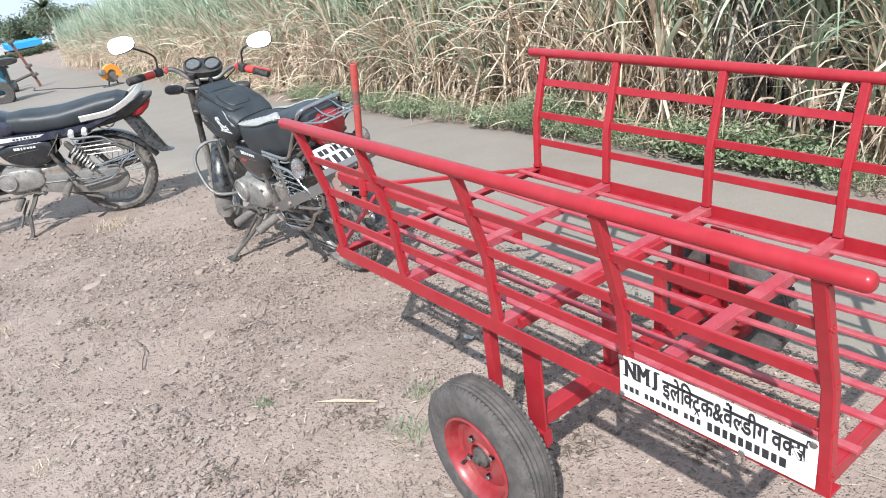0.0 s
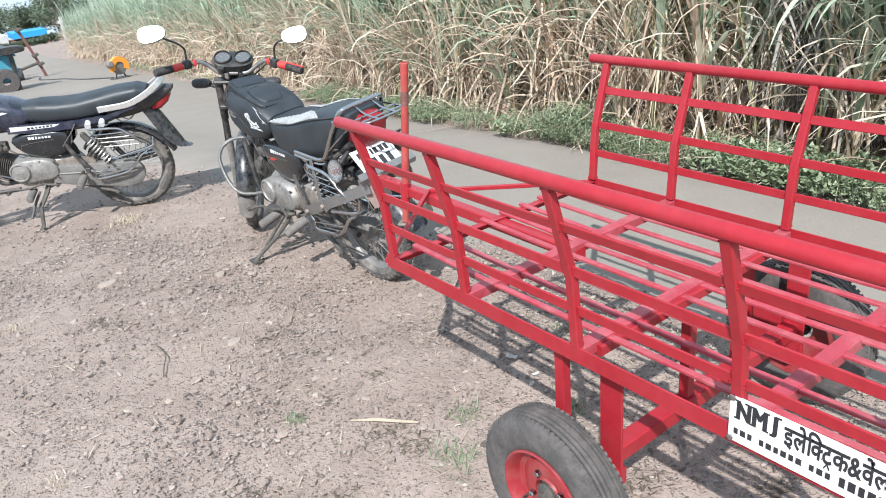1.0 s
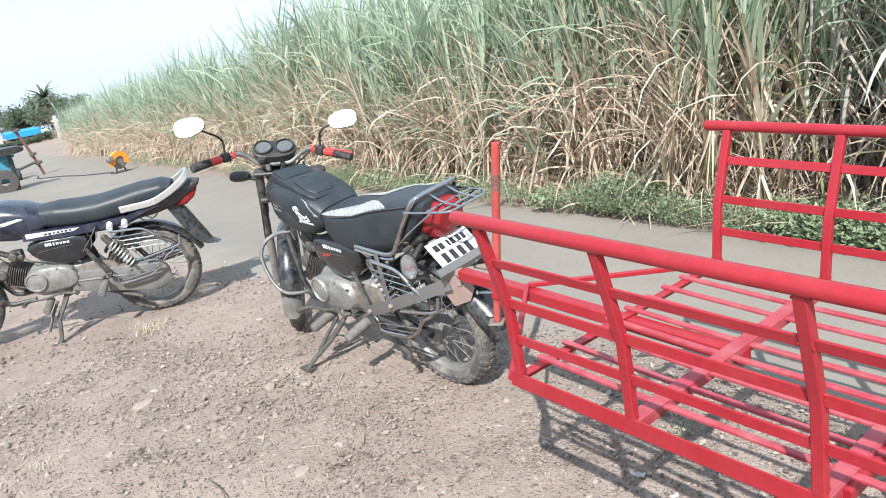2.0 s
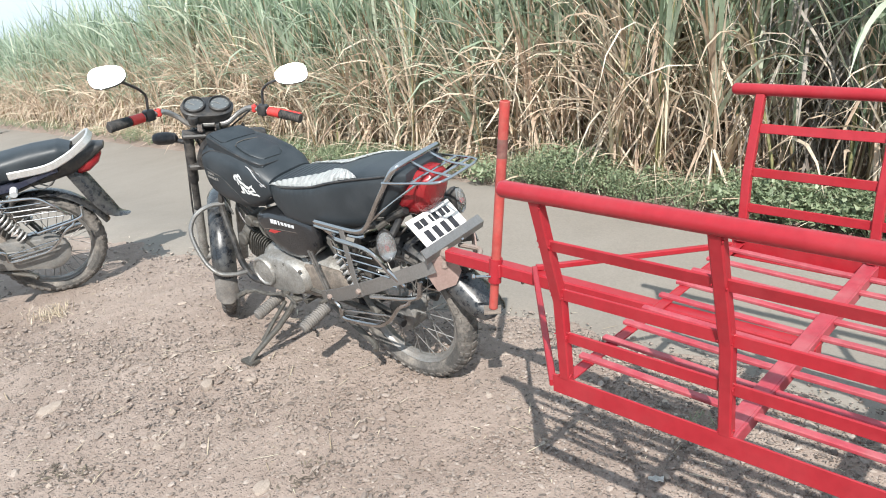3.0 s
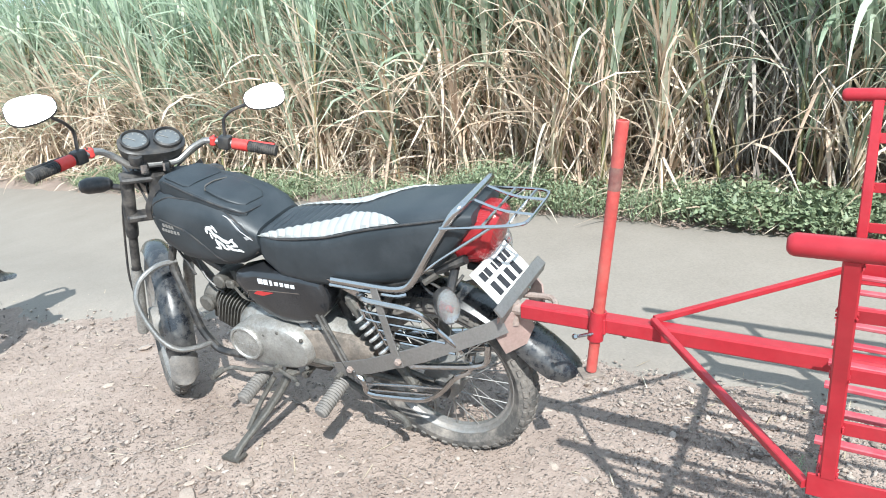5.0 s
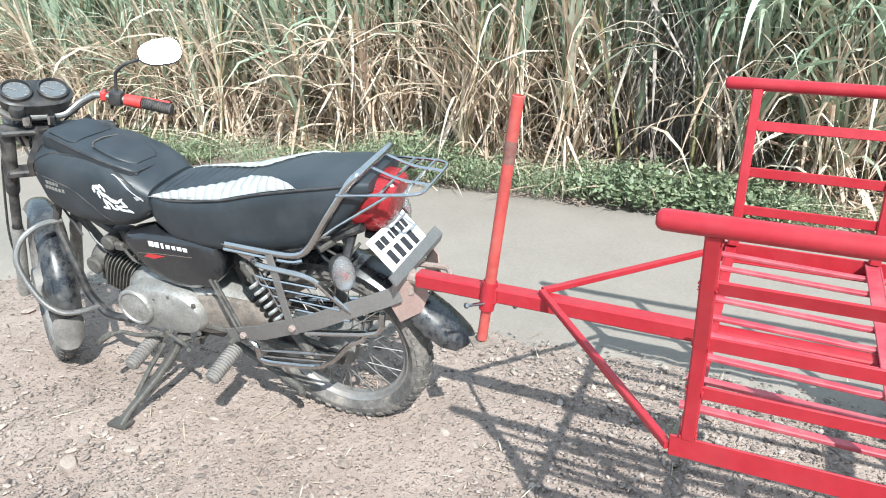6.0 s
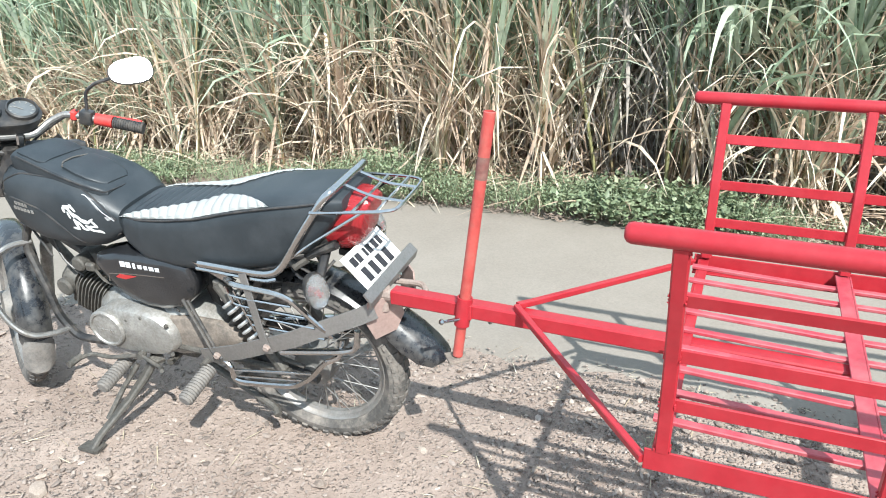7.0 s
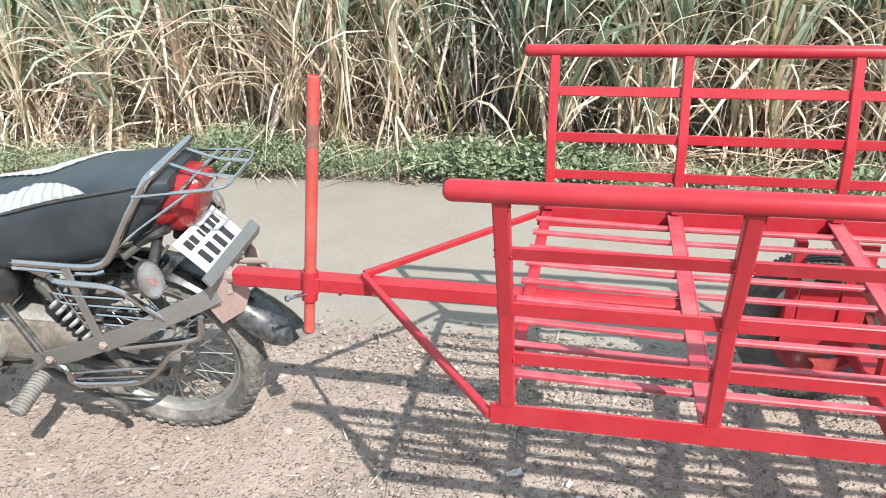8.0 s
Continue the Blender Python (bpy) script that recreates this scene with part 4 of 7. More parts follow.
def trailer_wheel(sx, cx, cy, cz, WHEEL_R):
    """A small pneumatic wheel: ribbed tyre, dished red steel rim, hub with nuts."""
    m = Matrix.Translation((cx, cy, cz)) @ Matrix.Rotation(radians(90 * sx), 4, "Y") @ Matrix.Diagonal((WHEEL_R / 0.228, WHEEL_R / 0.228, 1, 1))
    R, h = 0.228, 0.056
    bm = bmesh.new()
    prof = [(0.118, h * 0.62), (0.130, h * 0.86), (0.150, h * 0.98), (0.178, h), (0.200, h * 0.93), (0.211, h * 0.83), (0.2175, h * 0.74), (0.2205, h * 0.66), (0.2160, h * 0.645), (0.2160, h * 0.595),
            (0.2235, h * 0.575), (0.2255, h * 0.46), (0.2200, h * 0.445), (0.2200, h * 0.395), (0.2268, h * 0.375), (R, h * 0.23), (0.2225, h * 0.215), (0.2225, h * 0.165), (R, h * 0.145), (R, h * 0.02)]
    prof = prof + [(r, -z) for r, z in reversed(prof)]
    lathe(bm, prof, m, 64, True)
    tyre = part("tyre", bm, TYRE, trailer, "small dusty black ribbed tyre")
    bm = bmesh.new()
    n = 84
    for i in range(n):
        for e in (-1, 1):
            a = 2 * math.pi * (i + 0.5 * (e > 0)) / n
            c = m @ Vector((math.cos(a) * 0.2185, math.sin(a) * 0.2185, e * h * 0.70))
            box(bm, c, (0.012, 0.010, 0.006), (m @ Matrix.Rotation(a, 4, "Z") @ Matrix.Rotation(e * 0.5, 4, "Y")).to_3x3())
    tagged(part("tread", bm, TYRE, tyre), kind="stuff")
    bm = bmesh.new()
    lathe(bm, [(0.134, 0.052), (0.128, 0.055), (0.122, 0.050), (0.117, 0.035), (0.112, 0.018), (0.098, 0.012), (0.088, 0.020), (0.070, 0.026), (0.045, 0.024), (0.040, 0.030),
               (0.040, 0.014), (0.10, 0.0), (0.120, -0.05), (0.134, -0.052)], m, 40, True)
    rim = part("rim", bm, RIM_RED, tyre, "glossy red dished steel rim")
    bm = bmesh.new()
    lathe(bm, [(0.030, 0.02), (0.030, 0.032), (0.022, 0.038), (0.013, 0.040), (0.013, 0.050), (0.007, 0.052), (0, 0.052)], m, 16, False)
    part("hub", bm, OILY, tyre, "rusty hub cap")
    for i in range(4):
        a = 2 * math.pi * i / 4 + 0.5
        bm = bmesh.new()
        bolt(bm, m @ Vector((math.cos(a) * 0.058, math.sin(a) * 0.058, 0.025)), m.to_3x3() @ Vector((0, 0, 1)), 0.010, 0.014)
        part("wheel_nut", bm, CHROME, tyre)
    bm = bmesh.new()
    a = 2.2
    tube(bm, [m @ Vector((math.cos(a) * 0.105, math.sin(a) * 0.105, 0.014)), m @ Vector((math.cos(a) * 0.092, math.sin(a) * 0.092, 0.045))], 0.004, 6)
    part("valve", bm, RUBBER, tyre)


trailer_wheel(-1, X0 - 0.066, AXLE_Y, WHEEL_R, WHEEL_R)
trailer_wheel(1, X1 + 0.072, -0.825, 0.258, 0.243)

# name board on the side
sign = part("sign_board", box(bmesh.new(), (X0 - 0.006, -1.424, 0.656), (0.003, 0.434, 0.106), None, 0.001), WHITE_PAINT, trailer, "white sheet-metal name board with black lettering")


def letters(body, size, at, turn, material, parent, name="lettering", squeeze=1.0, bold=0.0):
    cu = bpy.data.curves.new(name, "FONT")
    cu.body, cu.size, cu.extrude, cu.offset = body, size, 0.0004, bold
    tmp = bpy.data.objects.new(name, cu)
    scene.collection.objects.link(tmp)
    me = bpy.data.meshes.new_from_object(tmp.evaluated_get(bpy.context.evaluated_depsgraph_get()))
    bpy.data.objects.remove(tmp)
    me.transform(Matrix.Translation(at) @ turn.to_4x4() @ Matrix.Diagonal((squeeze, 1, 1, 1)))
    me.materials.clear()
    me.materials.append(material)
    ob = new(name, me)
    ob.parent = parent
    return ob


SIGN_TURN = Matrix(((0, 0, -1), (-1, 0, 0), (0, 1, 0)))


def bold_letter(ch, size, at, squeeze, serifs):
    """A heavy serif capital in one mesh: shifted strokes and small bars on its stems."""
    bm = bmesh.new()
    for k in range(4):
        ob = letters(ch, size, (at[0] - 0.00012 * k, at[1] - 0.0016 * k, at[2]), SIGN_TURN, BLACK_INK, None, "letter", squeeze=squeeze)
        bm.from_mesh(ob.data)
        bpy.data.objects.remove(ob)
    for dy, top in serifs:
        box(bm, (at[0] - 0.0006, at[1] - dy, at[2] + (size * 0.69 if top else 0.0015)), (0.0008, 0.012, 0.0032))
    part("letter", bm, BLACK_INK, sign, smooth=False)


bold_letter("N", 0.060, (X0 - 0.0082, -1.2195, 0.660), 0.68, ((0.005, True), (0.005, False), (0.026, True)))
bold_letter("M", 0.060, (X0 - 0.0082, -1.2525, 0.660), 0.68, ((0.005, True), (0.005, False), (0.031, True), (0.031, False)))
bold_letter("J", 0.050, (X0 - 0.0082, -1.2945, 0.6685), 0.82, ((0.012, True),))
def joined_word(pieces, left, right, base, height):
    """Headline lettering set piece by piece: (characters, share kept from the left, extras), laid edge to edge between left and right."""
    bms, x = bmesh.new(), 0.0
    for body, keep, extra in pieces:
        if body == " ":
            x += 0.22
            continue
        ob = letters(body, 1.0, (0, 0, 0), Matrix.Identity(3), BLACK_INK, None, "word", bold=0.022)
        me = ob.data
        bpy.data.objects.remove(ob)
        one = bmesh.new()
        one.from_mesh(me)
        lo, hi = min(v.co.x for v in one.verts), max(v.co.x for v in one.verts)
        if keep < 1:
            bmesh.ops.bisect_plane(one, geom=one.verts[:] + one.edges[:] + one.faces[:], plane_co=(lo + (hi - lo) * keep, 0, 0), plane_no=(1, 0, 0), clear_outer=True)
            hi = lo + (hi - lo) * keep
        if extra == "foot":        # the slanting pair of strokes under a round letter
            cx = (lo + hi) / 2 + 0.03
            for e in (-1, 1):
                box(one, (cx + e * 0.075, -0.11, 0), (0.055, 0.22, 0.001), Matrix.Rotation(e * 0.65, 3, "Z"))
        if extra == "hook":        # the small hook above a letter
            for dx, dy, ln, a in ((-0.05, 0.70, 0.20, 1.2), (0.02, 0.82, 0.16, 0.3), (0.11, 0.79, 0.12, -0.9)):
                box(one, (hi + dx, dy, 0), (ln, 0.06, 0.001), Matrix.Rotation(a, 3, "Z"))
        if extra == "after":       # its arc reaches back over the letter before
            x -= 0.20
        bmesh.ops.translate(one, vec=(x - lo, 0, 0), verts=one.verts)
        me.clear_geometry()
        one.to_mesh(me)
        one.free()
        bms.from_mesh(me)
        x += 0.22 if extra == "before" else hi - lo - 0.03
    k = (left - right) / x
    bmesh.ops.transform(bms, matrix=Matrix.Translation((X0 - 0.0082, left, base)) @ SIGN_TURN.to_4x4() @ Matrix.Diagonal((k, height, 1, 1)), verts=bms.verts)
    tagged(part("lettering", bms, BLACK_INK, sign, "black painted headline lettering", smooth=False), kind="stuff")


joined_word((("\u0907", 1, ""), ("\u0932\u0947", 1, ""), ("\u093f", 1, "before"), ("\u0915", 0.74, ""), ("\u091f", 1, "foot"), ("\u0915", 1, ""), ("&", 1, ""), ("\u0935\u0947\u0902", 1, ""), ("\u0932", 0.70, ""), ("\u0921", 1, ""), ("\u0940", 1, "after"), ("\u0917", 1, ""),
             (" ", 1, ""), ("\u0935", 1, ""), ("\u0915", 0.74, ""), ("\u0938", 1, "hook")), -1.319, -1.622, 0.655, 0.058)
yy = -1.219
for word, w, h in ((3, 0.0105, 0.013), (6, 0.0105, 0.013), (3, 0.0105, 0.013), (10, 0.0125, 0.020)):
    for k in range(word):
        part("text_bar", box(bmesh.new(), (X0 - 0.0083, yy - w / 2, 0.629 + h * 0.1), (0.0008, w * (0.8 + 0.2 * (k % 2)), h)), BLACK_INK, sign, smooth=False)
        yy -= w + 0.0042
    yy -= 0.0095
for y, z in ((-1.213, 0.704), (-1.213, 0.609), (-1.633, 0.700), (-1.50, 0.606)):
    bm = bmesh.new()
    bolt(bm, (X0 - 0.0075, y, z), (-1, 0, 0), 0.0075, 0.004)
    part("rivet", bm, CHROME, sign)

# ---- motorcycles ----
# local frame of a bike: y forward, x to its right, z up; the rear axle at RA, the front axle (steered straight) at FA
RA, FA = Vector((0, 0.066, 0.295)), Vector((0, 1.335, 0.272))
PIN = Vector((0, 1.080, 0.920))
WR = 0.297


def section(y, zb, zt, hw, n=20, power=2.6, shift=0.0, flat=0.0):
    """A rounded cross-section across the bike at y."""
    zc, hh = (zb + zt) / 2, (zt - zb) / 2
    out = []
    for i in range(n):
        a = 2 * math.pi * i / n
        c, s = math.cos(a), math.sin(a)
        x = hw * math.copysign(abs(c) ** (2 / power), c)
        z = hh * math.copysign(abs(s) ** (2 / power), s)
        y2 = y + shift * (z / hh if hh else 0)
        out.append(Vector((x * (1 - flat * max(0, s)), y2, zc + z)))
    return out


def spoked_wheel(at, parent, m, knobby, name):
    """Tyre, chromed rim, hub drum and crossed spokes, turning about x at the point at."""
    place = m @ Matrix.Translation(at) @ AXIS_X
    bm = bmesh.new()
    h = 0.042 if knobby else 0.036
    prof = [(0.224, 0.019), (0.232, 0.028), (0.250, h), (0.268, h * 0.98), (0.281, h * 0.82), (0.290, h * 0.50), (WR - 0.004, h * 0.2)]
    prof = prof + [(r, -z) for r, z in reversed(prof)]
    lathe(bm, prof, place, 56, True)
    tyre = part(name, bm, TYRE_DIRTY, parent, "dust-caked narrow motorcycle tyre")
    bm = bmesh.new()
    k = 44 if knobby else 52
    for i in range(k):
        for row, (rr, z, w, t) in enumerate(((0.2935, 0.0, 0.022, 0.0), (0.286, h * 0.62, 0.018, 0.62), (0.286, -h * 0.62, 0.018, -0.62), (0.272, h - 0.0015, 0.013, 1.15), (0.272, -h + 0.0015, 0.013, -1.15))):
            if row > 2 and not knobby:
                continue
            a = 2 * math.pi * (i + (0.5 if row % 2 else 0)) / k
            mm = place @ Matrix.Rotation(a, 4, "Z") @ Matrix.Translation((rr, 0, z)) @ Matrix.Rotation(-t, 4, "Y")
            box(bm, mm.translation, (0.0075 if knobby else 0.006, 0.024 if row == 0 else 0.019, w), mm.to_3x3())
    tagged(part("tread", bm, TYRE_DIRTY, tyre), kind="stuff")
    bm = bmesh.new()
    lathe(bm, [(0.232, 0.024), (0.227, 0.026), (0.221, 0.022), (0.216, 0.012), (0.207, 0.008), (0.207, -0.008), (0.216, -0.012), (0.221, -0.022), (0.227, -0.026), (0.232, -0.024), (0.222, 0)], place, 56, True)
    part("rim", bm, RIM_DULL, tyre, "dust-dulled spoked rim")
    bm = bmesh.new()
    lathe(bm, [(0.012, -0.085), (0.020, -0.085), (0.020, -0.065), (0.062, -0.060), (0.066, -0.045), (0.066, 0.010), (0.050, 0.020), (0.034, 0.030), (0.034, 0.052), (0.020, 0.056), (0.020, 0.085), (0.012, 0.085)], place, 24, True)
    part("hub", bm, CASE_GREY, tyre, "dusty cast hub drum")
    k = 32
    for i in range(k):
        e = 1 if i % 2 else -1
        a = 2 * math.pi * i / k
        b = a + (0.42 if (i // 2) % 2 else -0.42)
        bm = bmesh.new()
        tube(bm, [place @ Vector((math.cos(b) * 0.055, math.sin(b) * 0.055, e * 0.036)), place @ Vector((math.cos(a) * 0.209, math.sin(a) * 0.209, e * 0.004))], 0.0020, 5)
        part("spoke", bm, RIM_DULL, tyre)
    return tyre


def mudguard(bm, centre, r, a0, a1, half, drop, place=Matrix(), n=22, kick=0.0):
    """A curved blade round a wheel, from angle a0 to a1 (degrees from forward, upwards)."""
    rings = []
    for i in range(n + 1):
        f = i / n
        a = radians(a0 + (a1 - a0) * f)
        rr = r + kick * max(0, f - 0.8) * 5
        d = Vector((0, math.cos(a), math.sin(a)))
        w = half * min(1.0, 0.75 + 4 * min(f, 1 - f))
        outer, inner = [], []
        for s in range(9):
            u = -1 + s / 4
            lift = -drop * abs(u) ** 3
            outer.append(place @ (centre + d * (rr + lift) + Vector((u * w, 0, 0))))
            inner.append(place @ (centre + d * (rr + lift - 0.003) + Vector((u * (w - 0.002), 0, 0))))
        rings.append(outer + inner[::-1])
    return loft(bm, rings)


def motorcycle(name, m, label, steer, main):
    """A small commuter motorcycle; main: the one with seat cover, tank bag, carrier and trailer hitch."""
    bike = holder(name, m, label, "motorcycle", "parked motorcycles")
    I = Matrix()
    # -- wheels and guards
    spoked_wheel(RA, bike, I, True, "rear_tyre")
    bm = bmesh.new()
    mudguard(bm, RA, 0.335, 35, 152 if main else 165, 0.062, 0.022, I, 26, 0.02)
    part("rear_mudguard", bm, MUD_BLACK, bike)
    if main:
        # shovel-shaped tail of the rear mudguard
        bm = bmesh.new()
        rows_ = ((-0.215, 0.515, 0.066, 0.040), (-0.265, 0.478, 0.070, 0.046), (-0.310, 0.438, 0.068, 0.040), (-0.345, 0.408, 0.054, 0.026), (-0.362, 0.396, 0.030, 0.012))
        outer = [[Vector((w * math.sin(a), y - dp * 0.75 * (math.cos(a) - 0.3), z - dp * (1 - math.cos(a)) * 0.9)) for a in [radians(-100 + 20 * k) for k in range(11)]] for y, z, w, dp in rows_]
        loft(bm, [r + [p + Vector((0, 0.004, -0.004)) for p in reversed(r)] for r in outer])
        part("mudguard_tail", bm, MUD_BLACK, bike, "scuffed glossy black shovel-shaped mudguard tail")
    if not main:
        bm = bmesh.new()
        rows_ = ((-0.12, 0.74, 0.060, 0.10), (-0.16, 0.66, 0.064, 0.11), (-0.205, 0.565, 0.068, 0.11), (-0.25, 0.485, 0.070, 0.10), (-0.285, 0.435, 0.068, 0.08), (-0.325, 0.412, 0.060, 0.05), (-0.375, 0.402, 0.042, 0.025))
        outer = [[Vector((w * math.sin(a), y - dp * (math.cos(a) - 0.3), z)) for a in [radians(-80 + 20 * k) for k in range(9)]] for y, z, w, dp in rows_]
        loft(bm, [r + [p + Vector((0, 0.005, 0)) for p in reversed(r)] for r in outer])
        part("mudguard_tail", bm, MUD_BLACK, bike, "dusty black drooping mudguard tail")
        for s in (-1, 1):
            bm = bmesh.new()
            out = [(0.74, 0.675), (0.55, 0.655), (0.30, 0.660), (0.10, 0.685), (-0.10, 0.745), (-0.10, 0.765), (0.10, 0.722), (0.35, 0.712), (0.60, 0.722), (0.74, 0.742)]
            rings = [[Vector((s * x, 0.35 + (y - 0.35) * k, 0.70 + (z - 0.70) * k)) for y, z in out] for x, k in ((0.06, 1.0), (0.122, 1.0), (0.130, 0.93))]
            loft(bm, rings)
            sp = part("side_panel", bm, NAVY, bike, "dark navy side panel with white stripe")
            bm = bmesh.new()
            plate(bm, [(s * 0.1312, 0.715, 0.690), (s * 0.1312, 0.715, 0.722), (s * 0.1312, 0.40, 0.706), (s * 0.1312, 0.44, 0.690)], (1, 0, 0), 0.0015)
            part("white_stripe", bm, SILVER_DECAL, sp)
            bm = bmesh.new()
            for k, w in enumerate((0.022, 0.020, 0.012, 0.018, 0.016, 0.020, 0.014)):
                box(bm, (s * 0.1325, 0.60 - k * 0.024, 0.700), (0.001, w * 0.8, 0.012), None)
            part("plain_mark", bm, BLACK_INK, sp, "plain dark bars", smooth=False)
    # -- frame
    bm = bmesh.new()
    tube(bm, [(0, 1.06, 0.80), (0, 0.99, 0.62), (0, 0.88, 0.56)], 0.019, 10)
    tube(bm, [(0, 1.07, 0.84), (0, 0.76, 0.75), (0, 0.50, 0.66), (0, 0.40, 0.50), (0, 0.40, 0.33)], 0.024, 10, round_=3)
    for s in (-1, 1):
        tube(bm, [(s * 0.06, 0.46, 0.66), (s * 0.095, 0.30, 0.655), (s * 0.10, 0.10, 0.675), (s * 0.09, -0.10, 0.77)], 0.014, 8, round_=3)
        tube(bm, [(s * 0.07, 0.38, 0.36), (s * 0.10, 0.22, 0.52), (s * 0.10, 0.14, 0.66)], 0.012, 8, round_=3)
        tube(bm, [(s * 0.05, 0.40, 0.35), (s * 0.085, 0.30, 0.34), (s * 0.098, 0.02, 0.295)], 0.015, 8, round_=3)
    part("chassis", bm, BLACK_FRAME, bike, "dusty black tubular chassis")
    bm = bmesh.new()
    box(bm, (0, 0.52, 0.285), (0.17, 0.10, 0.035), None, 0.008)
    tube(bm, [(-0.13, 0.545, 0.275), (0.13, 0.545, 0.275)], 0.012, 8)
    tube(bm, [(-0.20, 0.35, 0.355), (0.20, 0.35, 0.355)], 0.011, 8)
    part("peg_rail", bm, OILY, bike)
    # -- engine
    bm = bmesh.new()
    rings = [section(y, zb, zt, hw, 20, 3.2) for y, zb, zt, hw in ((0.36, 0.33, 0.42, 0.06), (0.40, 0.285, 0.465, 0.10), (0.52, 0.27, 0.485, 0.118), (0.64, 0.265, 0.50, 0.125), (0.75, 0.275, 0.49, 0.12), (0.80, 0.30, 0.465, 0.10), (0.825, 0.33, 0.44, 0.06))]
    loft(bm, rings)
    part("crankcase", bm, ALLOY, bike, "dusty cast alloy crankcase")
    bm = bmesh.new()
    rings = []
    for x, sc in ((-0.10, 1.02), (-0.135, 1.0), (-0.150, 0.93), (-0.156, 0.80)):
        rings.append([Vector((x, 0.642 + sc * 0.150 * math.copysign(abs(math.cos(a)) ** 0.62, math.cos(a)), 0.397 + sc * (0.083 - 0.016 * math.cos(a + 2.4)) * math.copysign(abs(math.sin(a)) ** 0.85, math.sin(a)))) for a in [2 * math.pi * i / 28 for i in range(28)]])
    loft(bm, rings)
    cover = part("side_casing", bm, ALLOY, bike, "worn alloy engine side casing")
    bm = bmesh.new()
    mm = Matrix.Translation((-0.150, 0.740, 0.412)) @ Matrix.Rotation(radians(-90), 4, "Y")
    lathe(bm, [(0.066, -0.02), (0.066, 0.012), (0.061, 0.019), (0.055, 0.019), (0.052, 0.014), (0.040, 0.016), (0, 0.019)], mm, 32, False)
    part("magneto_cover", bm, ALLOY, cover, "round alloy magneto cover")
    bm = bmesh.new()
    for k in range(5):
        box(bm, (-0.1685, 0.765 - k * 0.0125, 0.408), (0.002, 0.009, 0.013), None, 0.0005)
    part("cast_mark", bm, ALLOY, cover, "plain raised marks", smooth=False)
    for y, z in ((0.510, 0.455), (0.515, 0.345), (0.60, 0.470), (0.64, 0.322), (0.66, 0.452)):
        bm = bmesh.new()
        bolt(bm, (-0.148, y, z), (-1, 0, 0), 0.007, 0.009)
        part("case_bolt", bm, OILY, cover)
    bm = bmesh.new()
    c0, c1 = Vector((0, 0.795, 0.405)), Vector((0, 0.985, 0.485))
    way = (c1 - c0).normalized()
    upv = Vector((0, -way.z, way.y))
    barrel = [[c0.lerp(c1, f) + Vector((hw * math.cos(a), 0, 0)) + upv * (hh * math.sin(a)) for a in [2 * math.pi * i / 20 for i in range(20)]] for f, hw, hh in ((0, 0.055, 0.055), (0.6, 0.055, 0.055), (0.62, 0.07, 0.06), (0.92, 0.072, 0.058), (1.0, 0.05, 0.045))]
    loft(bm, barrel)
    cyl = part("cylinder", bm, OILY, bike, "grimy finned engine cylinder")
    for k in range(11):
        bm = bmesh.new()
        w = 0.082 if k < 9 else 0.072
        rim = []
        for i in range(24):
            a = 2 * math.pi * i / 24
            ca, sa = math.cos(a), math.sin(a)
            rim.append(c0.lerp(c1, 0.05 + 0.062 * k) + Vector((w * math.copysign(abs(ca) ** 0.45, ca), 0, 0)) + upv * (0.070 * math.copysign(abs(sa) ** 0.45, sa)))
        plate(bm, rim, way, 0.0034)
        part("cooling_fin", bm, OILY, cyl)
    bm = bmesh.new()
    lathe(bm, [(0.032, 0), (0.032, 0.012), (0.024, 0.018), (0, 0.018)], Matrix.Translation(c0.lerp(c1, 0.80) + Vector((-0.070, 0, 0))) @ Matrix.Rotation(radians(-90), 4, "Y"), 16, False)
    part("cam_cap", bm, OILY, cyl)
    bm = bmesh.new()
    tube(bm, [(0.02, 0.93, 0.43), (0.06, 0.98, 0.34), (0.13, 0.86, 0.25), (0.15, 0.55, 0.24), (0.16, 0.40, 0.26)], 0.017, 10, round_=4)
    tube(bm, [(0.16, 0.40, 0.26), (0.165, 0.10, 0.30), (0.17, -0.18, 0.34)], 0.040, 14, scale=[0.6, 1, 1])
    part("silencer", bm, CHROME, bike, "dulled chrome exhaust silencer")
    bm = bmesh.new()
    box(bm, (-0.02, 0.84, 0.565), (0.06, 0.075, 0.07), None, 0.012, 2)
    lathe(bm, [(0.022, -0.05), (0.026, -0.05), (0.026, 0.04), (0.02, 0.045), (0, 0.045)], Matrix.Translation((-0.05, 0.845, 0.575)) @ Matrix.Rotation(radians(-90), 4, "Y"), 12, False)
    box(bm, (-0.085, 0.80, 0.57), (0.02, 0.035, 0.03), None, 0.006)
    tube(bm, [(-0.08, 0.80, 0.57), (-0.10, 0.74, 0.53), (-0.07, 0.69, 0.50)], 0.005, 6, round_=3)
    part("carburettor", bm, OILY, bike, "grimy carburettor and fuel tap")
    # -- chain cover
    if not main:
        # full case round the drive chain, with a round end over the sprocket
        bm = bmesh.new()
        top_line = [(0.56, 0.425), (0.45, 0.418), (0.30, 0.405), (0.16, 0.398)]
        end = [(RA.y + 0.112 * math.cos(a), RA.z + 0.100 * math.sin(a)) for a in [radians(75 + 15 * k) for k in range(14)]]
        low_line = [(0.16, 0.212), (0.30, 0.238), (0.45, 0.268), (0.56, 0.300)]
        out = top_line + end + low_line
        mid = Vector((0.28, 0.320))
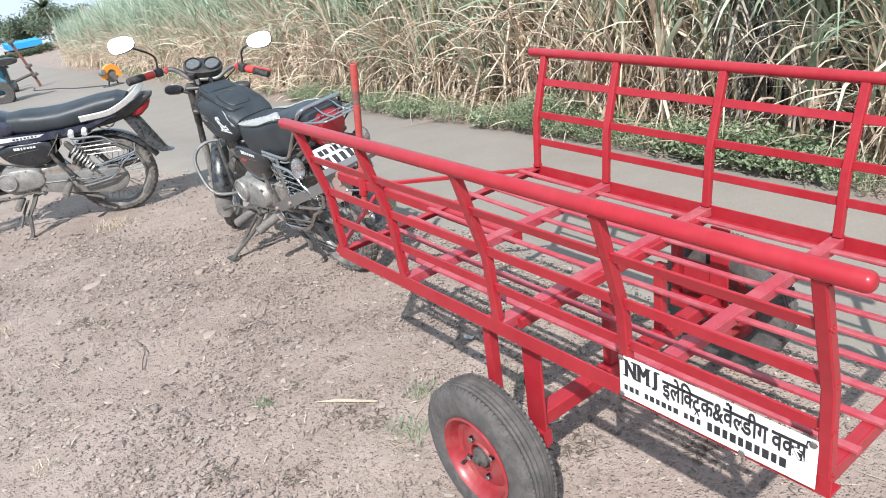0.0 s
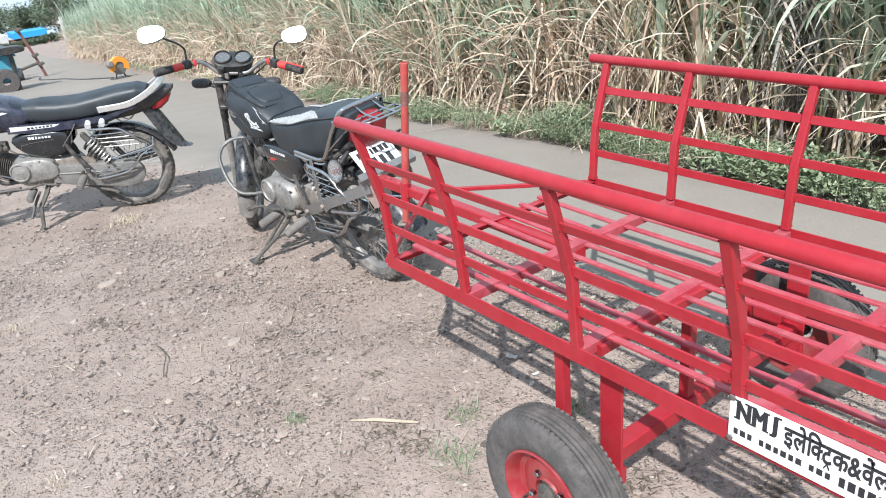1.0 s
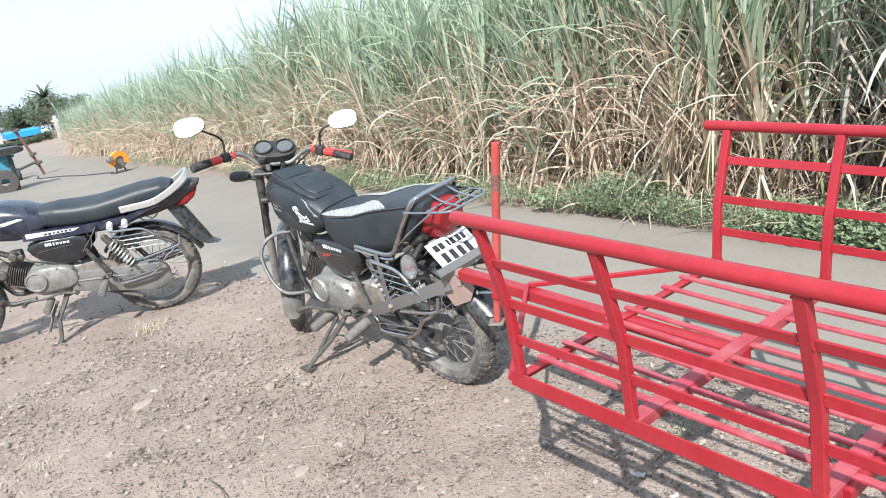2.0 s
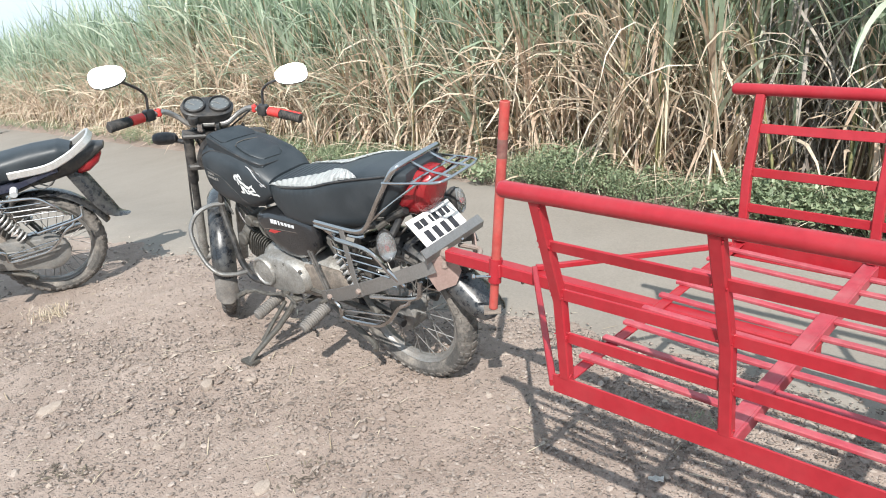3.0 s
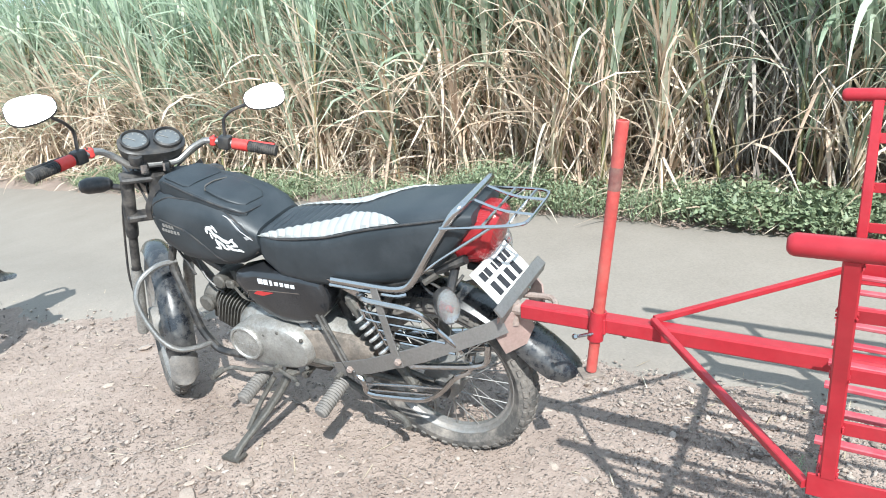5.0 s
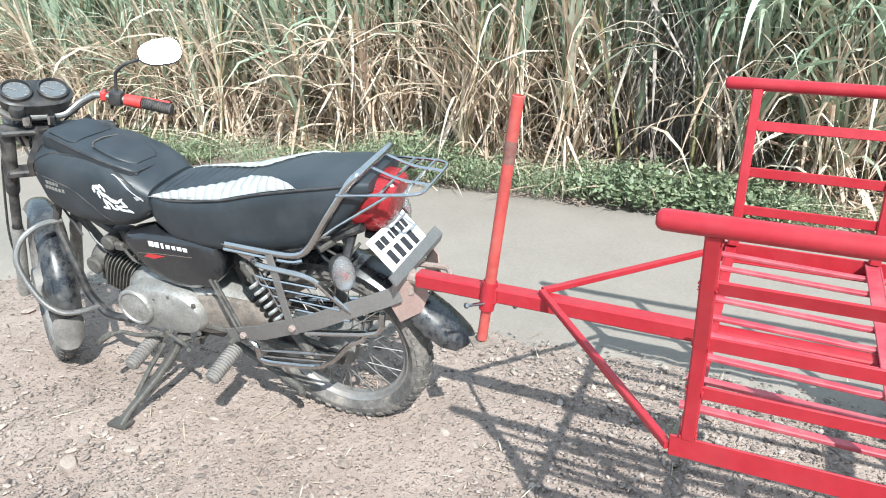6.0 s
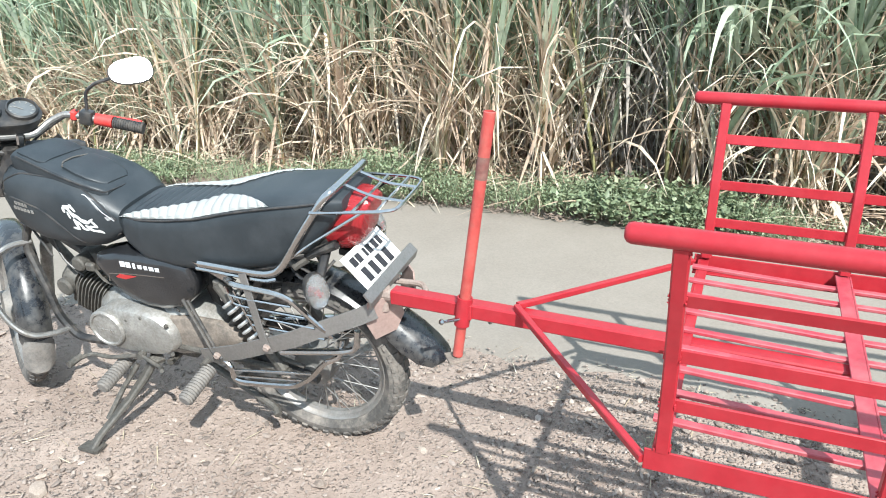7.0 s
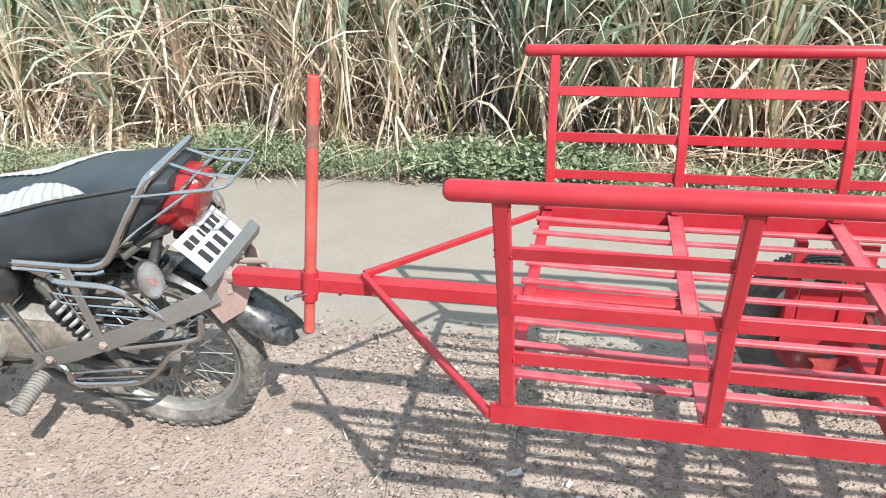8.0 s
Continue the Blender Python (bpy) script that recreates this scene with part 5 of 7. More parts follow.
        loft(bm, [[Vector((x, mid.x + (y - mid.x) * f, mid.y + (z - mid.y) * f)) for y, z in out] for x, f in ((-0.090, 1.0), (-0.128, 1.0), (-0.137, 0.95), (-0.140, 0.85))])
        case = part("chain_case", bm, CASE_GREY, bike, "dust-coated grey full chain case")
        bm = bmesh.new()
        tube(bm, [(-0.139, 0.52, 0.362), (-0.141, 0.36, 0.350), (-0.141, 0.17, 0.335)], 0.006, 6)
        part("case_rib", bm, CASE_GREY, case)
        for y, z in ((0.50, 0.395), (0.30, 0.375), (0.18, 0.365), (0.40, 0.280)):
            bm = bmesh.new()
            bolt(bm, (-0.139, y, z), (-1, 0, 0), 0.008, 0.007)
            part("case_bolt", bm, OILY, case)
        # bright slanting bracket of the wheel guard and its black stay down to the footpeg
        bm = bmesh.new()
        sweep(bm, [(-0.150, 0.300, 0.700), (-0.155, 0.345, 0.640), (-0.152, 0.415, 0.560)], rect(0.006, 0.036, 0.001), up=(1, 0, 0))
        br = part("guard_bracket", bm, CHROME, bike, "dusty bright steel bracket")
        bm = bmesh.new()
        tube(bm, [(-0.158, 0.400, 0.575), (-0.165, 0.345, 0.470), (-0.170, 0.290, 0.385)], 0.010, 8)
        part("stay", bm, BLACK_FRAME, br)
        for y in (0.225, 0.135):
            bm = bmesh.new()
            tube(bm, [(-0.120, y, 0.690), (-0.165, y, 0.672)], 0.020, 10)
            part("guard_bush", bm, SILVER_DECAL, br, "pale plastic bush")
    bm = bmesh.new()
    rings = [section(y, zb, zt, 0.016, 12, 4) for y, zb, zt in ((0.53, 0.335, 0.445), (0.42, 0.340, 0.458), (0.33, 0.350, 0.456), (0.275, 0.365, 0.436), (0.255, 0.385, 0.412))]
    loft(bm, [[p + Vector((-0.105, 0, 0)) for p in r] for r in rings])
    part("chain_cover", bm, MUDDY, bike, "mud-coated chain cover")
    bm = bmesh.new()
    tube(bm, [(-0.118, 0.53, 0.342), (-0.120, 0.36, 0.338), (-0.120, 0.10, 0.325)], 0.010, 8)
    tube(bm, [(-0.118, 0.26, 0.40), (-0.118, 0.05, 0.352)], 0.007, 8)
    part("chain_run", bm, OILY, bike, "grimy drive chain")
    # -- shocks
    for s in (-1, 1):
        bm = bmesh.new()
        lo, hi = Vector((s * 0.128, 0.118, 0.335)), Vector((s * 0.122, 0.285, 0.610))
        tube(bm, [lo, lo.lerp(hi, 0.35)], 0.017, 10)
        tube(bm, [lo.lerp(hi, 0.3), hi], 0.008, 8)
        tube(bm, [lo.lerp(hi, 0.80), hi], 0.022, 10)
        box(bm, lo, (0.03, 0.03, 0.03), None, 0.006)
        box(bm, hi, (0.03, 0.03, 0.03), None, 0.006)
        sh = part("shock_absorber", bm, OILY, bike)
        bm = bmesh.new()
        d = (hi - lo).normalized()
        e1 = d.cross(Vector((1, 0, 0))).normalized()
        e2 = d.cross(e1)
        tube(bm, [lo.lerp(hi, 0.26 + 0.60 * k / 90) + e1 * (0.029 * math.cos(k * 0.56)) + e2 * (0.029 * math.sin(k * 0.56)) for k in range(91)], 0.0058, 6)
        part("spring", bm, SPRING_STEEL, sh, "pale coil spring")
    # -- side covers
    for s in (-1, 1):
        bm = bmesh.new()
        out = [(0.745, 0.612), (0.725, 0.575), (0.690, 0.535), (0.640, 0.500), (0.575, 0.478), (0.50, 0.478), (0.43, 0.50), (0.385, 0.545), (0.372, 0.60), (0.385, 0.645), (0.45, 0.662), (0.66, 0.662), (0.73, 0.642)]
        rings = [[Vector((s * x, 0.54 + (y - 0.54) * f, 0.57 + (z - 0.57) * f)) for y, z in out] for x, f in ((0.05, 1.0), (0.104, 1.0), (0.116, 0.97), (0.124, 0.90), (0.129, 0.76), (0.131, 0.5))]
        loft(bm, rings)
        sc = part("side_cover", bm, BLACK_PAINT, bike, "glossy black side cover with worn decals")
        bm = bmesh.new()
        for k, w in enumerate((0.020, 0.018, 0.010, 0.016, 0.014, 0.018, 0.016)):
            box(bm, (s * 0.1290, 0.618 - k * 0.021, 0.631 - 0.0006 * k), (0.004, w * 0.95, 0.018 if k < 3 else 0.013), None, 0.0003)
        part("badge", bm, SILVER_DECAL, sc, "plain silver bars", smooth=False)
        if main:
            bm = bmesh.new()
            plate(bm, [(s * 0.1300, 0.660, 0.580), (s * 0.1315, 0.640, 0.594), (s * 0.1315, 0.575, 0.594), (s * 0.1315, 0.62, 0.578)], (1, 0, 0), 0.001)
            part("red_flash", bm, RED_DECAL, sc)
        bm = bmesh.new()
        sweep(bm, [(s * 0.1275, 0.690, 0.560), (s * 0.1290, 0.682, 0.590), (s * 0.1310, 0.60, 0.600), (s * 0.1310, 0.47, 0.606)], rect(0.003, 0.003))
        part("pinstripe", bm, CHROME, sc)
    # -- tank
    bm = bmesh.new()
    if main:
        tank_rows = ((1.075, 0.800, 0.868, 0.052), (1.055, 0.760, 0.898, 0.092), (1.00, 0.706, 0.925, 0.124), (0.92, 0.672, 0.938, 0.137), (0.80, 0.660, 0.925, 0.141), (0.70, 0.678, 0.893, 0.139), (0.64, 0.706, 0.860, 0.130), (0.60, 0.742, 0.820, 0.112))
    else:
        tank_rows = ((1.085, 0.805, 0.860, 0.05), (1.065, 0.770, 0.888, 0.088), (1.00, 0.722, 0.908, 0.122), (0.89, 0.684, 0.918, 0.138), (0.79, 0.668, 0.910, 0.140), (0.70, 0.674, 0.885, 0.137), (0.63, 0.702, 0.850, 0.128), (0.58, 0.735, 0.812, 0.105))
    power = 3.4 if main else 2.9

    def skin(y, z, off=0.0):
        """A point on the near side of the tank."""
        pa, pb = next(((p, q) for p, q in zip(tank_rows, tank_rows[1:]) if p[0] >= y >= q[0]), (tank_rows[-2], tank_rows[-1]))
        f = min(1, max(0, (pa[0] - y) / (pa[0] - pb[0])))
        _, zb, zt, hw = [p + (q - p) * f for p, q in zip(pa, pb)]
        u = min(0.995, abs(z - (zb + zt) / 2) / ((zt - zb) / 2))
        return Vector((-(hw * (1 - u ** power) ** (1 / power) + off), y, z))

    loft(bm, [section(y, zb, zt, hw, 36, power) for y, zb, zt, hw in tank_rows])
    tank = part("fuel_tank", bm, LEATHERETTE if main else NAVY, bike, "fuel tank under a black leatherette cover" if main else "glossy dark navy fuel tank")
    if main:
        # flat pouch on top of the tank, high in front, sloping back and sagging to the far side
        def skew(bm):
            for v in bm.verts:
                v.co.x, v.co.z = v.co.x * 0.84 - 0.018, v.co.z + 0.010 - 0.09 * max(0, v.co.x + 0.05)
        
        bm = bmesh.new()
        rows = ((0.990, 0.905, 0.928, 0.060), (0.975, 0.905, 0.958, 0.086), (0.948, 0.906, 0.974, 0.100), (0.89, 0.902, 0.964, 0.110), (0.85, 0.896, 0.950, 0.112), (0.80, 0.888, 0.934, 0.113), (0.74, 0.874, 0.913, 0.112), (0.69, 0.856, 0.897, 0.108), (0.658, 0.842, 0.884, 0.098), (0.640, 0.840, 0.866, 0.080))
        loft(bm, [section(y, zb, zt, hw, 40, 6.5) for y, zb, zt, hw in rows])
        skew(bm)
        bag = part("tank_bag", bm, LEATHERETTE, bike, "flat black leatherette tank pouch")
        bm = bmesh.new()
        rows = ((0.800, 0.925, 0.936, 0.055), (0.785, 0.920, 0.941, 0.078), (0.74, 0.906, 0.926, 0.086), (0.70, 0.891, 0.911, 0.084), (0.668, 0.878, 0.896, 0.070), (0.655, 0.874, 0.885, 0.050))
        loft(bm, [section(y, zb, zt, hw, 28, 4.5) for y, zb, zt, hw in rows])
        skew(bm)
        pocket = part("pouch_pocket", bm, LEATHERETTE, bag, "raised zipped pocket")
        bm = bmesh.new()
        tube(bm, [(-0.080, 0.782, 0.935), (-0.055, 0.800, 0.939), (0.0, 0.806, 0.941), (0.06, 0.796, 0.937)], 0.0026, 6, round_=3)
        skew(bm)
        part("zip", bm, OILY, pocket, "dusty grey zip")
        bm = bmesh.new()
        rows = ((0.948, 0.958, 0.967, 0.078), (0.930, 0.963, 0.977, 0.092), (0.89, 0.956, 0.970, 0.100), (0.855, 0.943, 0.957, 0.100), (0.838, 0.938, 0.949, 0.088))
        loft(bm, [section(y, zb, zt, hw, 28, 5.0) for y, zb, zt, hw in rows])
        skew(bm)
        part("pouch_flap", bm, LEATHERETTE, bag)
        for pts in (((-0.088, 0.952, 0.958), (-0.1045, 0.925, 0.962), (-0.1125, 0.87, 0.948), (-0.1145, 0.80, 0.924), (-0.1125, 0.73, 0.902), (-0.106, 0.675, 0.884), (-0.085, 0.642, 0.866), (0.0, 0.640, 0.864), (0.085, 0.644, 0.868)),
                    ((-0.090, 0.953, 0.917), (-0.1115, 0.90, 0.910), (-0.1145, 0.80, 0.895), (-0.1125, 0.72, 0.872), (-0.100, 0.655, 0.847), (-0.04, 0.640, 0.844))):
            bm = bmesh.new()
            tube(bm, pts, 0.0030, 6, round_=4)
            skew(bm)
            part("piping", bm, BLACK_PLASTIC, bag)
        for s in (-1, 1):
            bm = bmesh.new()
            sweep(bm, soften([(s * 0.086, 0.945, 0.965), (s * 0.098, 0.995, 0.938), (s * 0.118, 1.028, 0.880), (s * 0.112, 1.040, 0.840)], 3), rect(0.020, 0.003), up=(s, 0, 0))
            part("strap", bm, BLACK_PLASTIC, bag)
        # stitched seams of the cover, raised along its panels
        bm = bmesh.new()
        for pts in (((1.015, 0.850), (0.995, 0.888), (0.93, 0.912), (0.83, 0.908), (0.742, 0.893), (0.69, 0.870), (0.642, 0.836), (0.607, 0.792)),
                    ((1.020, 0.835), (0.95, 0.832), (0.861, 0.810), (0.80, 0.765), (0.755, 0.716), (0.715, 0.690)),
                    ((1.000, 0.738), (0.93, 0.688), (0.85, 0.675), (0.76, 0.678), (0.68, 0.700), (0.615, 0.742))):
            tube(bm, soften([skin(y, z, 0.001) for y, z in pts], 3), 0.0032, 6)
        part("seam", bm, BLACK_PLASTIC, tank)
        bm = bmesh.new()
        for k in range(46):
            f = k / 45
            p = skin(0.700 - 0.088 * f, 0.868 - 0.078 * f ** 1.3, 0.0015)
            box(bm, p, (0.002, 0.0030, 0.0014))
        tagged(part("stitching", bm, SILVER_DECAL, tank, "pale stitching", smooth=False), kind="stuff")
        # small grey-padded patch where the cover meets the seat
        bm = bmesh.new()
        plate(bm, [skin(0.688, 0.862, 0.0015), skin(0.640, 0.842, 0.0015), skin(0.612, 0.795, 0.0015), skin(0.628, 0.792, 0.0015), skin(0.660, 0.835, 0.0015)], (1, 0, 0), 0.002)
        part("grey_patch", bm, GREY_CLOTH, tank, "grey woven patch")
        # galloping-shape emblem: body, neck, mane, tail and legs in one flat piece
        bm = bmesh.new()
        blob = [(0.722, 0.799, 0.048, 0.010, 0.62), (0.744, 0.812, 0.036, 0.009, 1.05), (0.757, 0.828, 0.026, 0.010, 0.5), (0.768, 0.820, 0.020, 0.009, 1.35), (0.748, 0.832, 0.026, 0.007, 0.2), (0.735, 0.828, 0.030, 0.007, 0.9), (0.704, 0.788, 0.036, 0.013, 0.3), (0.728, 0.782, 0.030, 0.006, 0.7), (0.754, 0.804, 0.024, 0.006, 1.3), (0.684, 0.790, 0.028, 0.008, -0.6), (0.672, 0.780, 0.030, 0.007, 0.9),
                (0.734, 0.776, 0.040, 0.009, 1.2), (0.740, 0.762, 0.022, 0.007, 0.2), (0.716, 0.772, 0.036, 0.008, 0.9), (0.706, 0.762, 0.024, 0.007, 0.2), (0.690, 0.766, 0.034, 0.009, 0.7), (0.672, 0.758, 0.028, 0.007, 0.25), (0.656, 0.756, 0.022, 0.007, 0.5), (0.678, 0.772, 0.024, 0.006, 0.1)]
        for y, z, L, W, a in blob:
            ring = []
            for t in [2 * math.pi * i / 12 for i in range(12)]:
                yy, zz = y + 0.5 * L * math.cos(t) * math.cos(a) - 0.5 * W * math.sin(t) * math.sin(a), z + 0.5 * L * math.cos(t) * math.sin(a) + 0.5 * W * math.sin(t) * math.cos(a)
                ring.append(skin(yy, zz, 0.0016))
            plate(bm, ring, (1, 0, 0), 0.0014)
        part("white_emblem", bm, WHITE_VINYL, tank, "white embroidered emblem", smooth=False)
        bm = bmesh.new()
        for row, (y0, z0, k0) in enumerate(((0.965, 0.818, 4), (0.975, 0.800, 6))):
            for k in range(k0):
                y = y0 - k * 0.015
                box(bm, skin(y, z0 - 0.05 * (0.97 - y), 0.0012), (0.0015, 0.010, 0.011), Matrix.Rotation(-0.12, 3, "Z"))
        part("maker_mark", bm, ALLOY, tank, "plain dull bars", smooth=False)
    else:
        for s in (-1, 1):
            bm = bmesh.new()
            plate(bm, [(s * 0.1405, 0.90, 0.78), (s * 0.1405, 0.89, 0.81), (s * 0.1405, 0.72, 0.83), (s * 0.1405, 0.69, 0.82)], (1, 0, 0), 0.001)
            part("tank_decal", bm, SILVER_DECAL, tank)
    # -- seat
    if main:
        rows = ((0.635, 0.735, 0.800, 0.085), (0.595, 0.690, 0.815, 0.108), (0.53, 0.648, 0.822, 0.124), (0.43, 0.642, 0.836, 0.132), (0.33, 0.650, 0.852, 0.136), (0.24, 0.664, 0.878, 0.137), (0.16, 0.678, 0.899, 0.136), (0.07, 0.700, 0.916, 0.132), (-0.02, 0.750, 0.928, 0.124), (-0.09, 0.83, 0.935, 0.112), (-0.135, 0.890, 0.925, 0.095))
    else:
        rows = ((0.66, 0.76, 0.82, 0.07), (0.62, 0.72, 0.85, 0.10), (0.52, 0.705, 0.855, 0.12), (0.40, 0.70, 0.845, 0.128), (0.28, 0.70, 0.845, 0.130), (0.15, 0.71, 0.862, 0.128), (0.02, 0.73, 0.880, 0.12), (-0.12, 0.765, 0.885, 0.11), (-0.18, 0.80, 0.86, 0.09))
    fine = []
    for (a, b) in zip(rows, rows[1:]):
        for k in range(10):
            f = k / 10
            fine.append(tuple(p + (q - p) * f for p, q in zip(a, b)))
    fine.append(rows[-1])
    n = 40
    bm = bmesh.new()
    sects = []
    for y, zb, zt, hw in fine:
        ring = section(y, zb, zt, hw, n, 4.4 if main else 3.0)
        if main and 0.30 < y < 0.60:
            dent = 0.0055 * abs(math.cos(math.pi * y / 0.030)) ** 5
            ring = [p - Vector((0, 0, dent * max(0, (p.z - zt + 0.08) / 0.08))) for p in ring]
        sects.append(ring)
    loft(bm, sects)
    seat = part("seat", bm, LEATHERETTE, bike, "stepped black leatherette seat cover with pleated top" if main else "plain black flat dual seat")
    if main:
        # pleated white wedge along the upper side edge, on both sides
        for s in (-1, 1):
            bm = bmesh.new()
            last = None
            for k in range(181):
                y = 0.606 - 0.0030 * k
                r0 = next((a, b) for a, b in zip(rows, rows[1:]) if a[0] >= y >= b[0])
                f = (r0[0][0] - y) / (r0[0][0] - r0[1][0])
                _, zb, zt, hw = [p + (q - p) * f for p, q in zip(*r0)]
                g = k / 180
                zc, hh = (zb + zt) / 2, (zt - zb) / 2
                z0 = zt - 0.018 - 0.005 * g
                reach = (g / 0.63) ** 1.25 if g < 0.63 else ((1 - g) / 0.37) ** 1.1
                reach = reach * (hw - 0.046)
                col = []
                for q in range(13):
                    w = q / 12
                    # up the side to the shoulder, then inwards over the top
                    a = w * (0.010 * min(1, 5 * g, 5 - 5 * g) + reach)
                    rise = min(a, 0.008)
                    u = min(1.0, (z0 + rise * min(1, (0.1 + reach) / 0.05) - zc) / hh)
                    x = hw * max(0.0, 1 - u ** 4.4) ** (1 / 4.4) - 0.85 * max(0.0, a - 0.008)
                    x = max(x, 0.02)
                    z = zc + hh * max(0.0, 1 - (min(x, hw * 0.999) / hw) ** 4.4) ** (1 / 4.4)
                    puff = 0.0022 + 0.0062 * abs(math.sin(math.pi * (k + 7 * w) / 10.5)) ** 0.55 * (1 if 0 < q < 12 else 0.3)
                    nx, nz = (x / hw) ** 3.4 / hw, (abs(z - zc) / hh) ** 3.4 / hh
                    ln = math.hypot(nx, nz)
                    col.append(bm.verts.new((s * (x + puff * nx / ln), y, z + puff * nz / ln)))
                if last:
                    for q in range(12):
                        bm.faces.new((last[q], last[q + 1], col[q + 1], col[q]))
                last = col
            bmesh.ops.solidify(bm, geom=bm.faces[:], thickness=0.004)
            part("white_wedge", bm, WHITE_VINYL, seat, "pleated white vinyl wedge")
        bm = bmesh.new()
        tube(bm, [(-0.093, 0.612, 0.795), (-0.118, 0.52, 0.802), (-0.127, 0.42, 0.816), (-0.131, 0.30, 0.838), (-0.131, 0.20, 0.866), (-0.128, 0.08, 0.891), (-0.121, -0.02, 0.907), (-0.110, -0.09, 0.917)], 0.0035, 6, round_=4)
        part("seam", bm, BLACK_PLASTIC, seat)
    # -- grab rail and rear light
    if main:
        bm = bmesh.new()
        pts = [(-0.150, 0.315, 0.688), (-0.156, 0.10, 0.684), (-0.152, 0.050, 0.700), (-0.136, -0.025, 0.815), (-0.118, -0.095, 0.915), (-0.10, -0.118, 0.934), (0.10, -0.118, 0.934), (0.118, -0.095, 0.915), (0.136, -0.025, 0.815), (0.152, 0.050, 0.700), (0.156, 0.10, 0.684), (0.150, 0.315, 0.688)]
        sweep(bm, soften(pts, 4, 0.35), circle(0.0110, 12, 0.9))
        part("grab_rail", bm, CHROME, bike, "bright chrome tubular grab rail")
        for s in (-1, 1):
            bm = bmesh.new()
            tube(bm, [(s * 0.150, 0.325, 0.672), (s * 0.155, 0.10, 0.664), (s * 0.145, 0.070, 0.67)], 0.007, 7, round_=3)
            plate(bm, [(s * 0.150, 0.335, 0.690), (s * 0.150, 0.27, 0.655), (s * 0.150, 0.215, 0.63), (s * 0.150, 0.20, 0.65), (s * 0.150, 0.30, 0.688)], (1, 0, 0), 0.005)
            part("rail_stay", bm, CHROME, bike)
        # wire carrier
        z0 = 0.895
        loops = [[(-0.134, -0.060, 0.880), (-0.112, -0.250, z0 - 0.002), (-0.092, -0.288, z0), (0.092, -0.288, z0), (0.112, -0.250, z0 - 0.002), (0.134, -0.060, 0.880)]]
        car = bmesh.new()
        tube(car, loops[0], 0.0048, 7, round_=4)
        carrier = part("rear_carrier", car, CHROME, bike, "chromed wire luggage carrier")
        for pts in ([(-0.118, -0.175, z0 - 0.006), (0.118, -0.175, z0 - 0.006)], [(-0.113, -0.240, z0 - 0.002), (0.113, -0.240, z0 - 0.002)], [(-0.045, -0.118, 0.928), (-0.045, -0.20, z0 + 0.004), (-0.045, -0.288, z0)], [(0.045, -0.118, 0.928), (0.045, -0.20, z0 + 0.004), (0.045, -0.288, z0)],
                    [(-0.148, 0.045, 0.715), (-0.135, -0.03, 0.775), (-0.116, -0.205, z0 - 0.004)], [(0.148, 0.045, 0.715), (0.135, -0.03, 0.775), (0.116, -0.205, z0 - 0.004)]):
            bm = bmesh.new()
            tube(bm, pts, 0.0042, 6, round_=3 if len(pts) > 2 else 0)
            part("wire", bm, CHROME, carrier)
        tail_y, tail_z = -0.085, 0.815
    else:
        bm = bmesh.new()
        sweep(bm, soften([(-0.132, 0.14, 0.765), (-0.135, -0.06, 0.775), (-0.125, -0.18, 0.825), (-0.105, -0.285, 0.895), (0.105, -0.285, 0.895), (0.125, -0.18, 0.825), (0.135, -0.06, 0.775), (0.132, 0.14, 0.765)], 4, 0.35), rect(0.042, 0.014, 0.005), up=(1, 0, 0))
        part("grab_rail", bm, SPRING_STEEL, bike, "silver-painted grab rail")
        tail_y, tail_z = -0.20, 0.795
    bm = bmesh.new()
    rows = ((0.10, 0.66, 0.80, 0.075), (0.0, 0.69, 0.855, 0.085), (-0.05, 0.715, 0.885, 0.082), (-0.075, 0.73, 0.885, 0.07)) if main else ((0.10, 0.66, 0.78, 0.10), (-0.05, 0.675, 0.81, 0.098), (-0.17, 0.70, 0.838, 0.090), (-0.28, 0.765, 0.850, 0.076), (-0.345, 0.815, 0.842, 0.052))
    loft(bm, [section(y, zb, zt, hw, 18, 3) for y, zb, zt, hw in rows])
    part("tail_cowl", bm, BLACK_PLASTIC, bike)
    bm = bmesh.new()
    if main:
        loft(bm, [section(y, zb, zt, hw, 24, 2.7, shift=sh) for y, zb, zt, hw, sh in ((-0.060, 0.735, 0.885, 0.078, -0.005), (-0.095, 0.728, 0.900, 0.082, -0.022), (-0.140, 0.728, 0.898, 0.078, -0.026), (-0.165, 0.745, 0.880, 0.064, -0.024), (-0.175, 0.775, 0.852, 0.04, -0.01))])
    else:
        loft(bm, [section(y, zb, zt, hw, 20, 3) for y, zb, zt, hw in ((-0.19, 0.690, 0.770, 0.06), (-0.245, 0.695, 0.790, 0.066), (-0.300, 0.735, 0.805, 0.056), (-0.322, 0.775, 0.808, 0.035))])
    part("tail_light", bm, RED_LENS, bike, "red plastic tail light lens")
    for s in (-1, 1) if main else ():
        bm = bmesh.new()
        c = Vector((s * 0.188, -0.078, 0.680))
        tube(bm, [(s * 0.075, c.y + 0.02, c.z + 0.055), (s * 0.10, c.y + 0.015, c.z + 0.045), c], 0.013, 10, round_=3, scale=None)
        q = Matrix.Translation(c) @ Vector((s * 0.75, -1.0, 0.05)).to_track_quat("Z", "Y").to_matrix().to_4x4()
        prof = [(0.030, -0.035), (0.044, -0.010), (0.045, 0.004)]
        stretch = q @ Matrix.Diagonal((0.74, 1.22, 1.1, 1))
